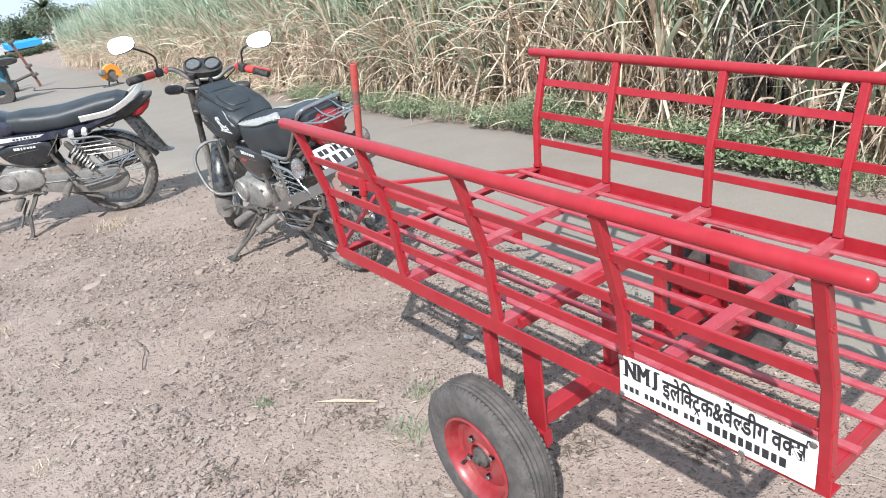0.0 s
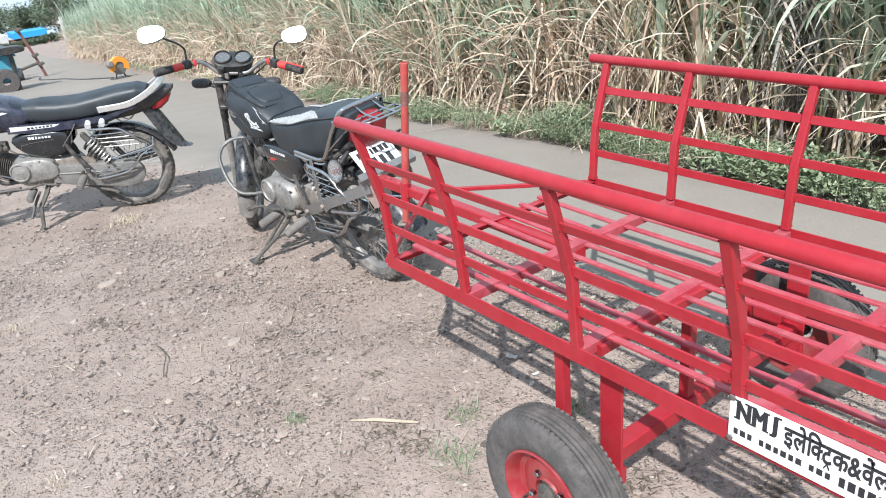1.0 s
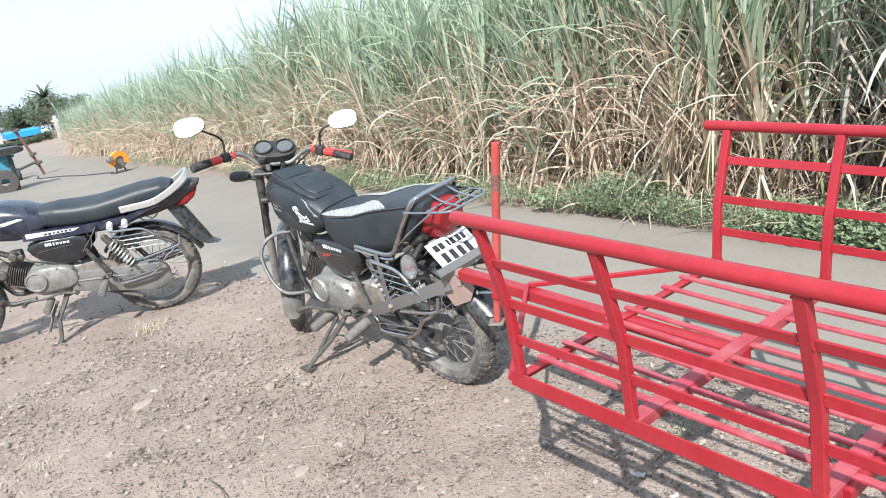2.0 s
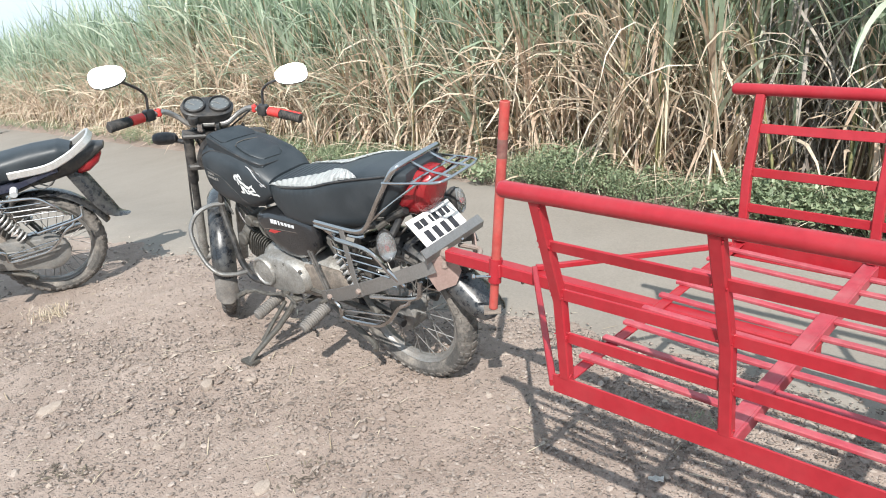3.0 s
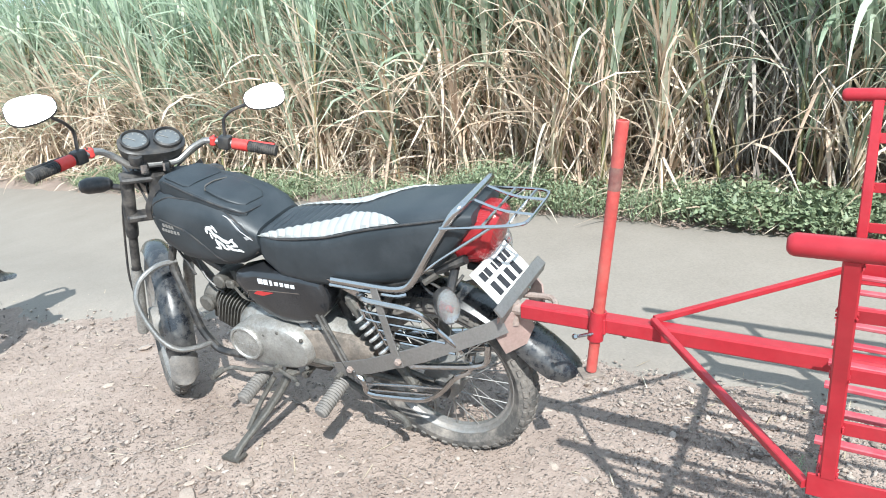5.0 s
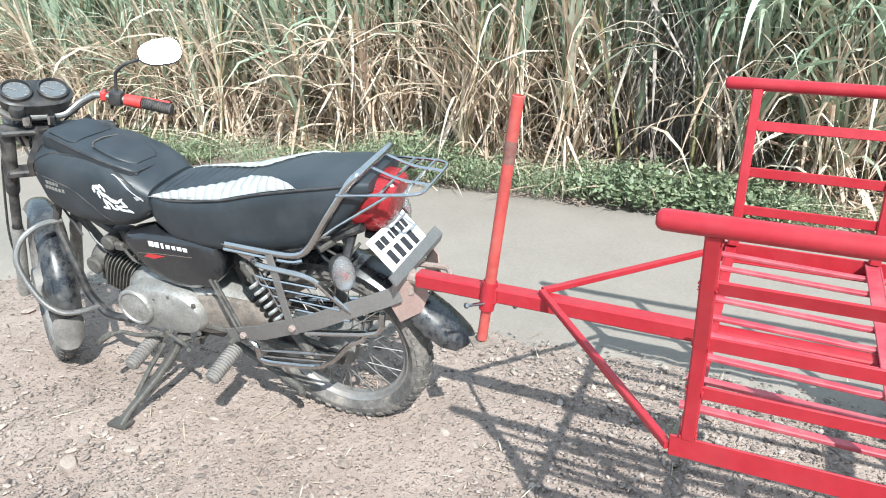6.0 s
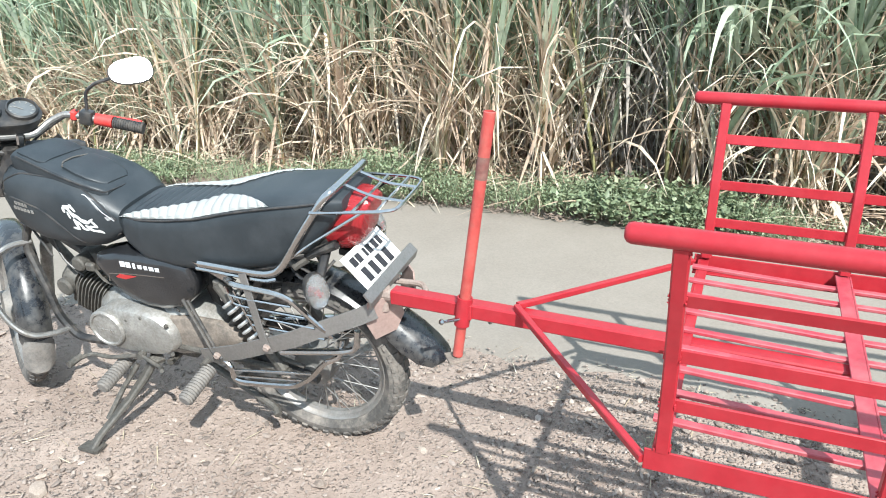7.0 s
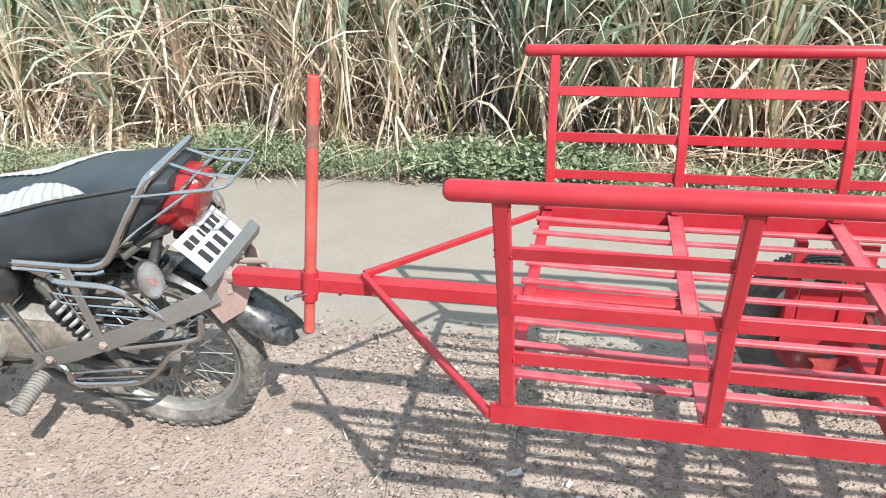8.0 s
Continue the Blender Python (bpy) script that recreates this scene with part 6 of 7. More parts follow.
        lathe(bm, [(0, -0.045)] + prof + [(0, 0.004)], stretch, 18, False)
        ind = part("rear_indicator", bm, BLACK_PLASTIC, bike, "round rear indicator with clear lens")
        bm = bmesh.new()
        lathe(bm, [(0.043, 0.0045), (0.040, 0.016), (0.030, 0.026), (0.014, 0.031), (0, 0.032)], stretch, 18, False)
        part("lens", bm, CLEAR_LENS, ind)
        bm = bmesh.new()
        lathe(bm, [(0, 0.0045), (0.012, 0.005), (0.034, 0.010), (0.039, 0.0125), (0.034, 0.0105), (0, 0.0052)], stretch, 18, False)
        part("reflector", bm, CHROME, ind, "bright reflector")
        bm = bmesh.new()
        lathe(bm, [(0, 0.0065), (0.008, 0.0065), (0.008, 0.018), (0, 0.021)], stretch, 10, False)
        part("bulb", bm, RED_LENS, ind)
    # -- number plate with plain bars, and the hitch
    if main:
        L, T, B = Vector((-0.130, -0.126, 0.747)), Vector((0.068, -0.145, 0.749)), Vector((-0.112, -0.192, 0.651))
        r_, d_ = (T - L), (B - L)
        nrm = r_.cross(d_).normalized()
        if nrm.y > 0:
            nrm = -nrm
        bm = bmesh.new()
        plate(bm, [L, T, T + d_, B], nrm, 0.003)
        number = part("number_plate", bm, WHITE_PAINT, bike, "white number plate with black bars")
        turn = Matrix((r_.normalized(), -d_.normalized(), nrm)).transposed()
        for u, v, w, h in [(0.16, 0.26, 0.022, 0.028), (0.29, 0.26, 0.020, 0.028), (0.46, 0.26, 0.010, 0.028), (0.56, 0.26, 0.018, 0.028), (0.71, 0.26, 0.018, 0.028), (0.83, 0.26, 0.016, 0.028)] + [(0.20 + 0.19 * k, 0.68, 0.022, 0.044) for k in range(4)]:
            part("plate_bar", box(bmesh.new(), L + r_ * u + d_ * v + nrm * 0.0024, (w, h, 0.0012), turn), BLACK_INK, number, smooth=False)
        bm = bmesh.new()
        box(bm, (L + T + d_) / 2 - nrm * 0.012 + r_ * 0.1, (0.10, 0.09, 0.016), turn, 0.003)
        tube(bm, [(0, -0.06, 0.70), (0, -0.12, 0.69)], 0.015, 8)
        part("plate_holder", bm, BLACK_FRAME, number)
        for s in (-1, 1):
            bm = bmesh.new()
            sweep(bm, [(s * 0.168, 0.365, 0.366), (s * 0.190, 0.22, 0.424), (s * 0.190, 0.03, 0.503), (s * 0.140, -0.170, 0.584), (s * 0.118, -0.205, 0.596)], rect(0.005, 0.050, 0.001), up=(0, 0, 1))
            arm = part("hitch_arm", bm, BARE_STEEL, bike, "flat bare grey steel hitch arm")
            bm = bmesh.new()
            sweep(bm, [(s * 0.164, 0.165, 0.684), (s * 0.194, 0.118, 0.50), (s * 0.194, 0.105, 0.445)], rect(0.005, 0.024, 0.001), up=(0, 1, 0))
            part("hanger_strap", bm, BARE_STEEL, arm)
            for y, z in ((0.108, 0.468), (0.30, 0.392)):
                bm = bmesh.new()
                bolt(bm, (s * (0.196 if y < 0.2 else 0.182), y, z), (s, 0, 0), 0.011, 0.012)
                part("arm_bolt", bm, RUSTY, arm)
        bm = bmesh.new()
        plate(bm, [(-0.158, -0.198, 0.668), (0.130, -0.214, 0.672), (0.134, -0.234, 0.648), (-0.160, -0.217, 0.644)], (0, -0.75, 0.6), 0.006)
        plate(bm, [(-0.160, -0.217, 0.646), (0.134, -0.234, 0.650), (0.132, -0.228, 0.628), (-0.156, -0.212, 0.624)], (0, -1, -0.35), 0.005)
        hp = part("hitch_plate", bm, BARE_STEEL, bike, "bent grey steel hitch plate below the number plate")
        for s in (-1, 1):
            bm = bmesh.new()
            plate(bm, [(s * 0.128, -0.190, 0.622), (s * 0.060, -0.250, 0.622), (s * 0.045, -0.258, 0.552), (s * 0.060, -0.236, 0.500), (s * 0.105, -0.190, 0.488), (s * 0.126, -0.176, 0.555)], (s * 0.72, -0.7, 0), 0.005)
            part("gusset", bm, RUST_PINK, hp, "rusty-pink steel gusset")
        bm = bmesh.new()
        tube(bm, [(-0.03, -0.20, 0.60), (-0.035, -0.285, 0.600), (0.0, -0.312, 0.598), (0.035, -0.285, 0.600), (0.03, -0.20, 0.60)], 0.009, 8, round_=3)
        box(bm, (0.0, -0.26, 0.565), (0.05, 0.06, 0.03), None, 0.004)
        part("tow_eye", bm, RUSTY, hp)
        bm = bmesh.new()
        bolt(bm, (0.02, -0.218, 0.628), (0, -0.75, 0.6), 0.009, 0.012)
        part("hitch_bolt", bm, CHROME, hp)
    # -- wire side guard by the rear wheel
    up_bars = [[(-0.150, 0.235, 0.648), (-0.172, 0.20, 0.648), (-0.175, 0.03, 0.640), (-0.172, -0.045, 0.565), (-0.155, -0.085, 0.510)],
               [(-0.173, 0.225, 0.640), (-0.175, 0.215, 0.610), (-0.175, 0.02, 0.606)], [(-0.175, 0.21, 0.612), (-0.175, 0.205, 0.582), (-0.175, -0.02, 0.576)],
               [(-0.173, 0.17, 0.552), (-0.174, -0.045, 0.545)], [(-0.172, 0.16, 0.520), (-0.172, -0.07, 0.512)], [(-0.173, 0.20, 0.63), (-0.172, 0.155, 0.50)]]
    bm = bmesh.new()
    tube(bm, up_bars[0], 0.0085, 8, round_=4)
    guard = part("wheel_guard", bm, CHROME, bike, "chrome wire guard over the rear wheel")
    for pts in up_bars[1:]:
        bm = bmesh.new()
        tube(bm, pts, 0.0042, 6, round_=3 if len(pts) > 2 else 0)
        part("guard_wire", bm, CHROME, guard)
    for pts, rad in (([(-0.160, 0.315, 0.372), (-0.178, 0.285, 0.370), (-0.180, 0.262, 0.355), (-0.180, 0.262, 0.298), (-0.180, 0.06, 0.322), (-0.178, 0.0, 0.360), (-0.176, -0.06, 0.432), (-0.165, -0.105, 0.452), (-0.150, -0.11, 0.50)], 0.0085), ([(-0.178, 0.245, 0.322), (-0.178, 0.02, 0.352)], 0.0042), ([(-0.178, 0.255, 0.342), (-0.178, -0.02, 0.384)], 0.0042), ([(-0.168, 0.083, 0.437), (-0.170, -0.110, 0.474), (-0.165, -0.160, 0.490), (-0.155, -0.165, 0.545)], 0.0095)):
        bm = bmesh.new()
        tube(bm, pts, rad, 8, round_=4 if len(pts) > 2 else 0)
        part("guard_loop", bm, CHROME, guard)
    # -- pegs, levers and stands
    for s in (-1, 1):
        for (a, b, r) in (((s * 0.135, 0.700, 0.272), (s * 0.262, 0.700, 0.252), 0.024), ((s * 0.185, 0.340, 0.335), (s * 0.295, 0.352, 0.306), 0.024)):
            a, b = Vector(a), Vector(b)
            bm = bmesh.new()
            w = (b - a).normalized()
            mm = Matrix.Translation(a) @ w.to_track_quat("Z", "Y").to_matrix().to_4x4()
            ln = (b - a).length
            prof = [(0, 0)]
            for k in range(13):
                z = ln * k / 12
                prof += [(r, z), (r, z + ln * 0.045), (r * 0.84, z + ln * 0.05), (r * 0.84, z + ln * 0.078)]
            prof += [(r * 0.7, prof[-1][1] + 0.003), (0, prof[-1][1] + 0.003)]
            lathe(bm, prof, mm, 14, False)
            part("footpeg", bm, PEG_RUBBER, bike, "grey dusty rubber footpeg")
    bm = bmesh.new()
    for k in (-0.009, 0.009):
        tube(bm, [(-0.178, 0.302 + k, 0.372), (-0.150, 0.398 + k, 0.552)], 0.0055, 7)
    box(bm, (-0.178, 0.302, 0.375), (0.020, 0.036, 0.030), None, 0.005)
    part("peg_bracket", bm, BLACK_FRAME, bike)
    bm = bmesh.new()
    tube(bm, [(-0.165, 0.62, 0.315), (-0.185, 0.72, 0.300), (-0.19, 0.80, 0.305), (-0.235, 0.815, 0.31)], 0.007, 8, round_=3)
    tube(bm, [(-0.165, 0.62, 0.315), (-0.185, 0.53, 0.300), (-0.215, 0.50, 0.315)], 0.007, 8, round_=3)
    tube(bm, [(-0.15, 0.62, 0.315), (-0.175, 0.62, 0.315)], 0.013, 8)
    tube(bm, [(-0.215, 0.815, 0.31), (-0.265, 0.82, 0.31)], 0.0115, 8)
    part("gear_lever", bm, OILY, bike, "worn gear lever")
    bm = bmesh.new()
    foot = Vector((-0.342, 0.745, 0.052)) if main else Vector((-0.262, 0.70, 0.010))
    sweep(bm, [(-0.130, 0.600, 0.288), (-0.160, 0.625, 0.235), (-0.215, 0.665, 0.17), foot + Vector((0.03, -0.015, 0.03)), foot], rect(0.034, 0.018, 0.005), scale=[1.2, 1.15, 1, 0.9, 1.1])
    tube(bm, [(-0.150, 0.66, 0.26), (-0.20, 0.70, 0.19), (-0.27, 0.725, 0.115)], 0.009, 8)
    tube(bm, [(-0.12, 0.575, 0.285), (-0.15, 0.60, 0.285)], 0.016, 8)
    plate(bm, [foot + Vector((-0.022, 0.040, 0.004)), foot + Vector((0.020, 0.038, -0.002)), foot + Vector((0.026, -0.030, -0.004)), foot + Vector((-0.020, -0.034, 0.002))], (0.15, 0, 1), 0.010)
    part("side_stand", bm, OILY, bike, "dusty propped side stand")
    bm = bmesh.new()
    for s in (-1, 1):
        tube(bm, [(s * 0.09, 0.43, 0.27), (s * 0.105, 0.30, 0.215), (s * 0.13, 0.17, 0.175), (s * 0.15, 0.155, 0.165)], 0.012, 8, round_=3)
    tube(bm, [(-0.10, 0.32, 0.222), (0.10, 0.32, 0.222)], 0.010, 8)
    part("centre_stand", bm, OILY, bike, "folded centre stand")
    # -- leg guard
    bm = bmesh.new()
    for s in (-1, 1):
        tube(bm, [(s * 0.035, 1.085, 0.600), (s * 0.10, 1.118, 0.612), (s * 0.165, 1.140, 0.588), (s * 0.202, 1.150, 0.530), (s * 0.211, 1.125, 0.455), (s * 0.210, 1.086, 0.375), (s * 0.190, 1.042, 0.325), (s * 0.13, 1.005, 0.305), (s * 0.075, 0.985, 0.298)], 0.0098, 10, round_=5, cut=0.45)
    part("leg_guard", bm, MUDDY_CHROME, bike, "mud-spattered dull chrome leg guard hoop")
    bm = bmesh.new()
    for s in (-1, 1):
        tube(bm, [(s * 0.025, 1.050, 0.72), (s * 0.045, 1.105, 0.590), (s * 0.068, 1.050, 0.465), (s * 0.080, 1.022, 0.345), (s * 0.080, 0.965, 0.262), (s * 0.080, 0.80, 0.270)], 0.0145, 8, round_=4)
    part("down_tube", bm, BLACK_FRAME, bike)
    # -- steering: everything turns about the raked axis
    tilt = math.atan2(FA.y - 0.04 - PIN.y, PIN.z - FA.z)
    pin = PIN
    st = Matrix.Translation(pin) @ Matrix.Rotation(radians(steer), 4, Vector((0, -math.sin(tilt), math.cos(tilt)))) @ Matrix.Translation(-pin)
    P = lambda *a: st @ Vector(a)
    spoked_wheel(FA, bike, st, False, "front_tyre")
    bm = bmesh.new()
    mudguard(bm, FA, 0.325, 62, 190, 0.053, 0.040, st, 28)
    fg = part("front_mudguard", bm, MUD_BLACK, bike, "mud-spattered black front mudguard")
    if main:
        bm = bmesh.new()
        mudguard(bm, FA, 0.329, 181, 203, 0.050, 0.022, st, 8, 0.012)
        part("mud_flap", bm, PEG_RUBBER, fg, "dusty grey mud flap")
    for s in (-1, 1):
        bm = bmesh.new()
        lo, hi = Vector((s * 0.092, FA.y, FA.z)), Vector((s * 0.092, 1.105, 0.900))
        d = (hi - lo).normalized()
        q = st @ Matrix.Translation(lo) @ d.to_track_quat("Z", "Y").to_matrix().to_4x4()
        ln = (hi - lo).length
        lathe(bm, [(0, -0.03), (0.020, -0.03), (0.021, 0.0), (0.021, ln * 0.40), (0.018, ln * 0.42), (0.018, ln * 0.43)], q, 14, False)
        fk = part("fork_leg", bm, ALLOY, bike, "dusty alloy fork leg")
        bm = bmesh.new()
        lathe(bm, [(0.016, ln * 0.42), (0.016, ln * 0.66), (0.021, ln * 0.66), (0.022, ln * 0.68), (0.022, ln * 0.98), (0.018, ln), (0, ln)], q, 14, False)
        part("fork_shroud", bm, BLACK_FRAME, fk, "black fork shroud")
    bm = bmesh.new()
    box(bm, P(0, 1.095, 0.912), (0.23, 0.06, 0.02), st.to_3x3() @ Matrix.Rotation(tilt, 3, "X"), 0.006)
    box(bm, P(0, 1.140, 0.765), (0.21, 0.05, 0.025), st.to_3x3() @ Matrix.Rotation(tilt, 3, "X"), 0.006)
    tube(bm, [P(0, 1.083, 0.92), P(0, 1.128, 0.765)], 0.026, 12)
    part("fork_yoke", bm, BLACK_FRAME, bike)
    for s in (-1, 1):
        part("bar_clamp", box(bmesh.new(), P(s * 0.035, 1.070, 0.945), (0.026, 0.036, 0.04), st.to_3x3(), 0.006), CHROME, bike, "bright handlebar clamp")
    # handlebar with sleeves, grips, levers, mirrors
    half = [(0, 1.070, 0.955), (0.075, 1.070, 0.955), (0.125, 1.075, 0.995), (0.170, 1.055, 1.022), (0.236, 1.010, 1.012), (0.360, 0.918, 0.990)]
    bm = bmesh.new()
    line = [P(-x, y, z) for x, y, z in half[::-1]] + [P(x, y, z) for x, y, z in half[1:]]
    tube(bm, line, 0.0112, 10, round_=4)
    bar = part("handlebar", bm, MUDDY_CHROME, bike, "dull chrome handlebar")
    for s in (-1, 1):
        a, b = P(s * 0.250, 0.9996, 1.0095), P(s * 0.362, 0.9165, 0.9897)
        d = (b - a).normalized()
        q = Matrix.Translation(a) @ d.to_track_quat("Z", "Y").to_matrix().to_4x4()
        bm = bmesh.new()
        prof = [(0.0115, 0.055)]
        for k in range(12):
            z = 0.057 + k * 0.0075
            prof += [(0.0185, z), (0.0185, z + 0.004), (0.0165, z + 0.0045), (0.0165, z + 0.007)]
        prof += [(0.020, 0.147), (0.018, 0.152), (0, 0.152)]
        lathe(bm, prof, q, 14, False)
        part("grip", bm, RUBBER, bar, "black ribbed rubber grip")
        bm = bmesh.new()
        lathe(bm, [(0.0115, 0.0), (0.0195, 0.0), (0.0195, 0.054), (0.0115, 0.054)], q, 14, True)
        part("grip_sleeve", bm, RED_RUBBER, bar, "red rubber sleeve")
        bm = bmesh.new()
        box(bm, P(s * 0.227, 1.017, 1.014), (0.042, 0.040, 0.046), d.to_track_quat("X", "Z").to_matrix(), 0.008, 2)
        part("switch_housing", bm, BLACK_PLASTIC, bar, "black switch housing")
        if main:
            bm = bmesh.new()
            box(bm, P(s * 0.194, 1.040, 1.019), (0.022, 0.030, 0.034), d.to_track_quat("X", "Z").to_matrix(), 0.006)
            part("switch_button", bm, RED_RUBBER, bar)
        bm = bmesh.new()
        tube(bm, [P(s * 0.226, 1.038, 1.016), P(s * 0.258, 1.047, 1.014), P(s * 0.315, 1.005, 1.008), P(s * 0.378, 0.955, 1.000)], 0.0058, 8, round_=4)
        part("lever", bm, RED_RUBBER if main and s > 0 else BLACK_PLASTIC, bar)
        bm = bmesh.new()
        tube(bm, [P(s * 0.228, 1.018, 1.030), P(s * 0.228, 1.015, 1.095), P(s * 0.25, 0.972, 1.128), P(0.306 if s > 0 else -0.300, 0.922 if s > 0 else 0.850, 1.154 if s > 0 else 1.176)], 0.0055, 8, round_=4)
        stem = part("mirror_stem", bm, BLACK_PLASTIC, bar)
        mc = P(0.345 if s > 0 else -0.335, 0.912 if s > 0 else 0.815, 1.170 if s > 0 else 1.196)
        face = m.to_3x3().inverted() @ Vector((-0.58, -0.68, 0.45) if s > 0 else (-0.47, -0.765, 0.44)).normalized() if main else (st.to_3x3() @ Vector((0, -1, 0.1))).normalized()
        q = Matrix.Translation(mc) @ face.to_track_quat("Z", "Y").to_matrix().to_4x4()
        rings = []
        for sc, h in ((0.45, -0.030), (0.85, -0.020), (1.0, -0.004), (1.0, 0.004), (0.965, 0.006)):
            rings.append([q @ Vector((0.068 * sc * math.copysign(abs(math.cos(t)) ** 0.8, math.cos(t)) * (1 + 0.10 * math.sin(t) * 0), 0.042 * sc * math.copysign(abs(math.sin(t)) ** 0.8, math.sin(t)) * (1 + 0.15 * s * math.cos(t)), h)) for t in [2 * math.pi * i / 28 for i in range(28)]])
        bm = bmesh.new()
        loft(bm, rings)
        part("mirror_shell", bm, BLACK_PLASTIC, stem)
        bm = bmesh.new()
        g = [bm.verts.new(q @ Vector((0.068 * 0.955 * math.copysign(abs(math.cos(t)) ** 0.8, math.cos(t)), 0.042 * 0.955 * math.copysign(abs(math.sin(t)) ** 0.8, math.sin(t)) * (1 + 0.15 * s * math.cos(t)), 0.0075))) for t in [2 * math.pi * i / 28 for i in range(28)]]
        bm.faces.new(g)
        part("mirror_glass", bm, MIRROR, stem, "bright mirror glass", smooth=False)
    # instruments and headlamp
        q = st @ Matrix.Translation((0, 1.088, 1.018)) @ Matrix.Rotation(radians(34), 4, "X")
    bm = bmesh.new()
    rings = [[q @ Vector((w * math.copysign(abs(math.cos(t)) ** 0.7, math.cos(t)), 0.058 * f * math.copysign(abs(math.sin(t)) ** 0.9, math.sin(t)), h)) for t in [2 * math.pi * i / 28 for i in range(28)]] for w, f, h in ((0.07, 0.6, -0.085), (0.092, 0.85, -0.05), (0.106, 1.0, -0.005), (0.108, 1.0, 0.012), (0.100, 0.93, 0.016))]
    loft(bm, rings)
    cluster = part("instrument_pod", bm, BLACK_PLASTIC, bike, "black twin-dial instrument cluster")
    for s in (-1, 1):
        c = q @ Matrix.Translation((s * 0.052, 0.004, 0.016))
        bm = bmesh.new()
        lathe(bm, [(0.039, 0), (0.046, 0), (0.046, 0.012), (0.041, 0.016), (0.039, 0.012)], c, 28, True)
        part("dial_bezel", bm, BLACK_PLASTIC, cluster)
        bm = bmesh.new()
        lathe(bm, [(0, 0.004), (0.039, 0.004), (0.039, 0.005), (0, 0.005)], c, 28, False)
        part("dial_face", bm, DIAL, cluster, "grey dial face")
        bm = bmesh.new()
        for k in range(9):
            a = radians(-40 + k * 32.5)
            mm = c @ Matrix.Rotation(a, 4, "Z") @ Matrix.Translation((0.031, 0, 0.0058))
            box(bm, mm.translation, (0.008, 0.0022, 0.0008), mm.to_3x3())
        mm = c @ Matrix.Rotation(2.6, 4, "Z") @ Matrix.Translation((0.012, 0, 0.007))
        box(bm, mm.translation, (0.030, 0.0024, 0.001), mm.to_3x3())
        part("dial_marks", bm, ALLOY, cluster, "plain pale marks and pointer", smooth=False)
    bm = bmesh.new()
    lathe(bm, [(0.020, -0.02), (0.024, 0.0), (0.020, 0.012), (0.011, 0.014), (0, 0.010)], st @ Matrix.Translation((-0.060, 1.045, 0.985)) @ Matrix.Rotation(radians(25), 4, "X"), 18, False)
    part("ignition_switch", bm, BLACK_PLASTIC, bike)
    bm = bmesh.new()
    hq = st @ Matrix.Translation((0, 1.195, 0.905)) @ Matrix.Rotation(radians(-90), 4, "X")
    lathe(bm, [(0, -0.05), (0.05, -0.045), (0.078, -0.01), (0.086, 0.045), (0.088, 0.055), (0.080, 0.058)], hq, 28, False)
    hl = part("headlamp", bm, BLACK_PAINT, bike, "round black headlamp")
    bm = bmesh.new()
    lathe(bm, [(0.080, 0.056), (0.060, 0.068), (0.030, 0.076), (0, 0.078)], hq, 28, False)
    part("lens", bm, CLEAR_LENS, hl)
    for s in (-1, 1):
        bm = bmesh.new()
        tube(bm, [P(s * 0.10, 1.13, 0.87), P(s * 0.17, 1.13, 0.893)], 0.011, 8)
        rings = []
        for f, r in ((0, 0.3), (0.1, 0.75), (0.35, 1.0), (0.75, 1.0), (0.95, 0.7), (1.0, 0.3)):
            rings.append([P(s * (0.134 + 0.105 * f), 1.13 + 0.034 * r * math.cos(t), 0.893 + 0.027 * r * math.sin(t)) for t in [2 * math.pi * i / 16 for i in range(16)]])
        loft(bm, rings)
        part("front_indicator", bm, BLACK_PLASTIC, bike)
    # cables
    rr = random.Random(9)
    for pts in ([P(-0.20, 1.03, 1.035), P(-0.15, 1.14, 1.01), P(-0.07, 1.17, 0.93), (-0.06, 1.08, 0.78), (-0.10, 0.93, 0.60)], [P(0.20, 1.03, 1.035), P(0.16, 1.15, 0.98), P(0.06, 1.17, 0.90), (0.04, 1.08, 0.76)], [P(-0.05, 1.12, 0.96), P(-0.11, 1.16, 0.84), P(-0.115, 1.23, 0.68), P(-0.12, 1.29, 0.46), P(-0.07, 1.335, 0.31)], [P(0.02, 1.14, 0.96), P(-0.04, 1.15, 0.86), (-0.05, 1.05, 0.74)],
                [(-0.03, 0.98, 0.70), (-0.075, 0.93, 0.58), (-0.07, 0.86, 0.52)], [(-0.09, 0.60, 0.66), (-0.10, 0.52, 0.50), (-0.12, 0.46, 0.48)], [(-0.11, 0.02, 0.70), (-0.10, -0.04, 0.66), (-0.06, -0.07, 0.70)], [(-0.09, 0.06, 0.69), (-0.125, 0.0, 0.655), (-0.10, -0.06, 0.69)]):
        bm = bmesh.new()
        tube(bm, pts, 0.0042, 6, round_=5, cut=0.45)
        part("cable", bm, BLACK_PLASTIC, bike)
    if main:
        for pts in ([(-0.10, 0.05, 0.72), (-0.115, 0.02, 0.70), (-0.10, -0.01, 0.72)], [(-0.12, 0.03, 0.74), (-0.10, 0.0, 0.73)]):
            bm = bmesh.new()
            tube(bm, pts, 0.013, 8)
            part("wiring_bundle", bm, OILY, bike)
    if main:
        for ob, drop in ((tank, 0.018), (bag, 0.030), (seat, 0.018)):
            ob.location.z -= drop
        cover.location = (0, -0.012, -0.016)
    return bike


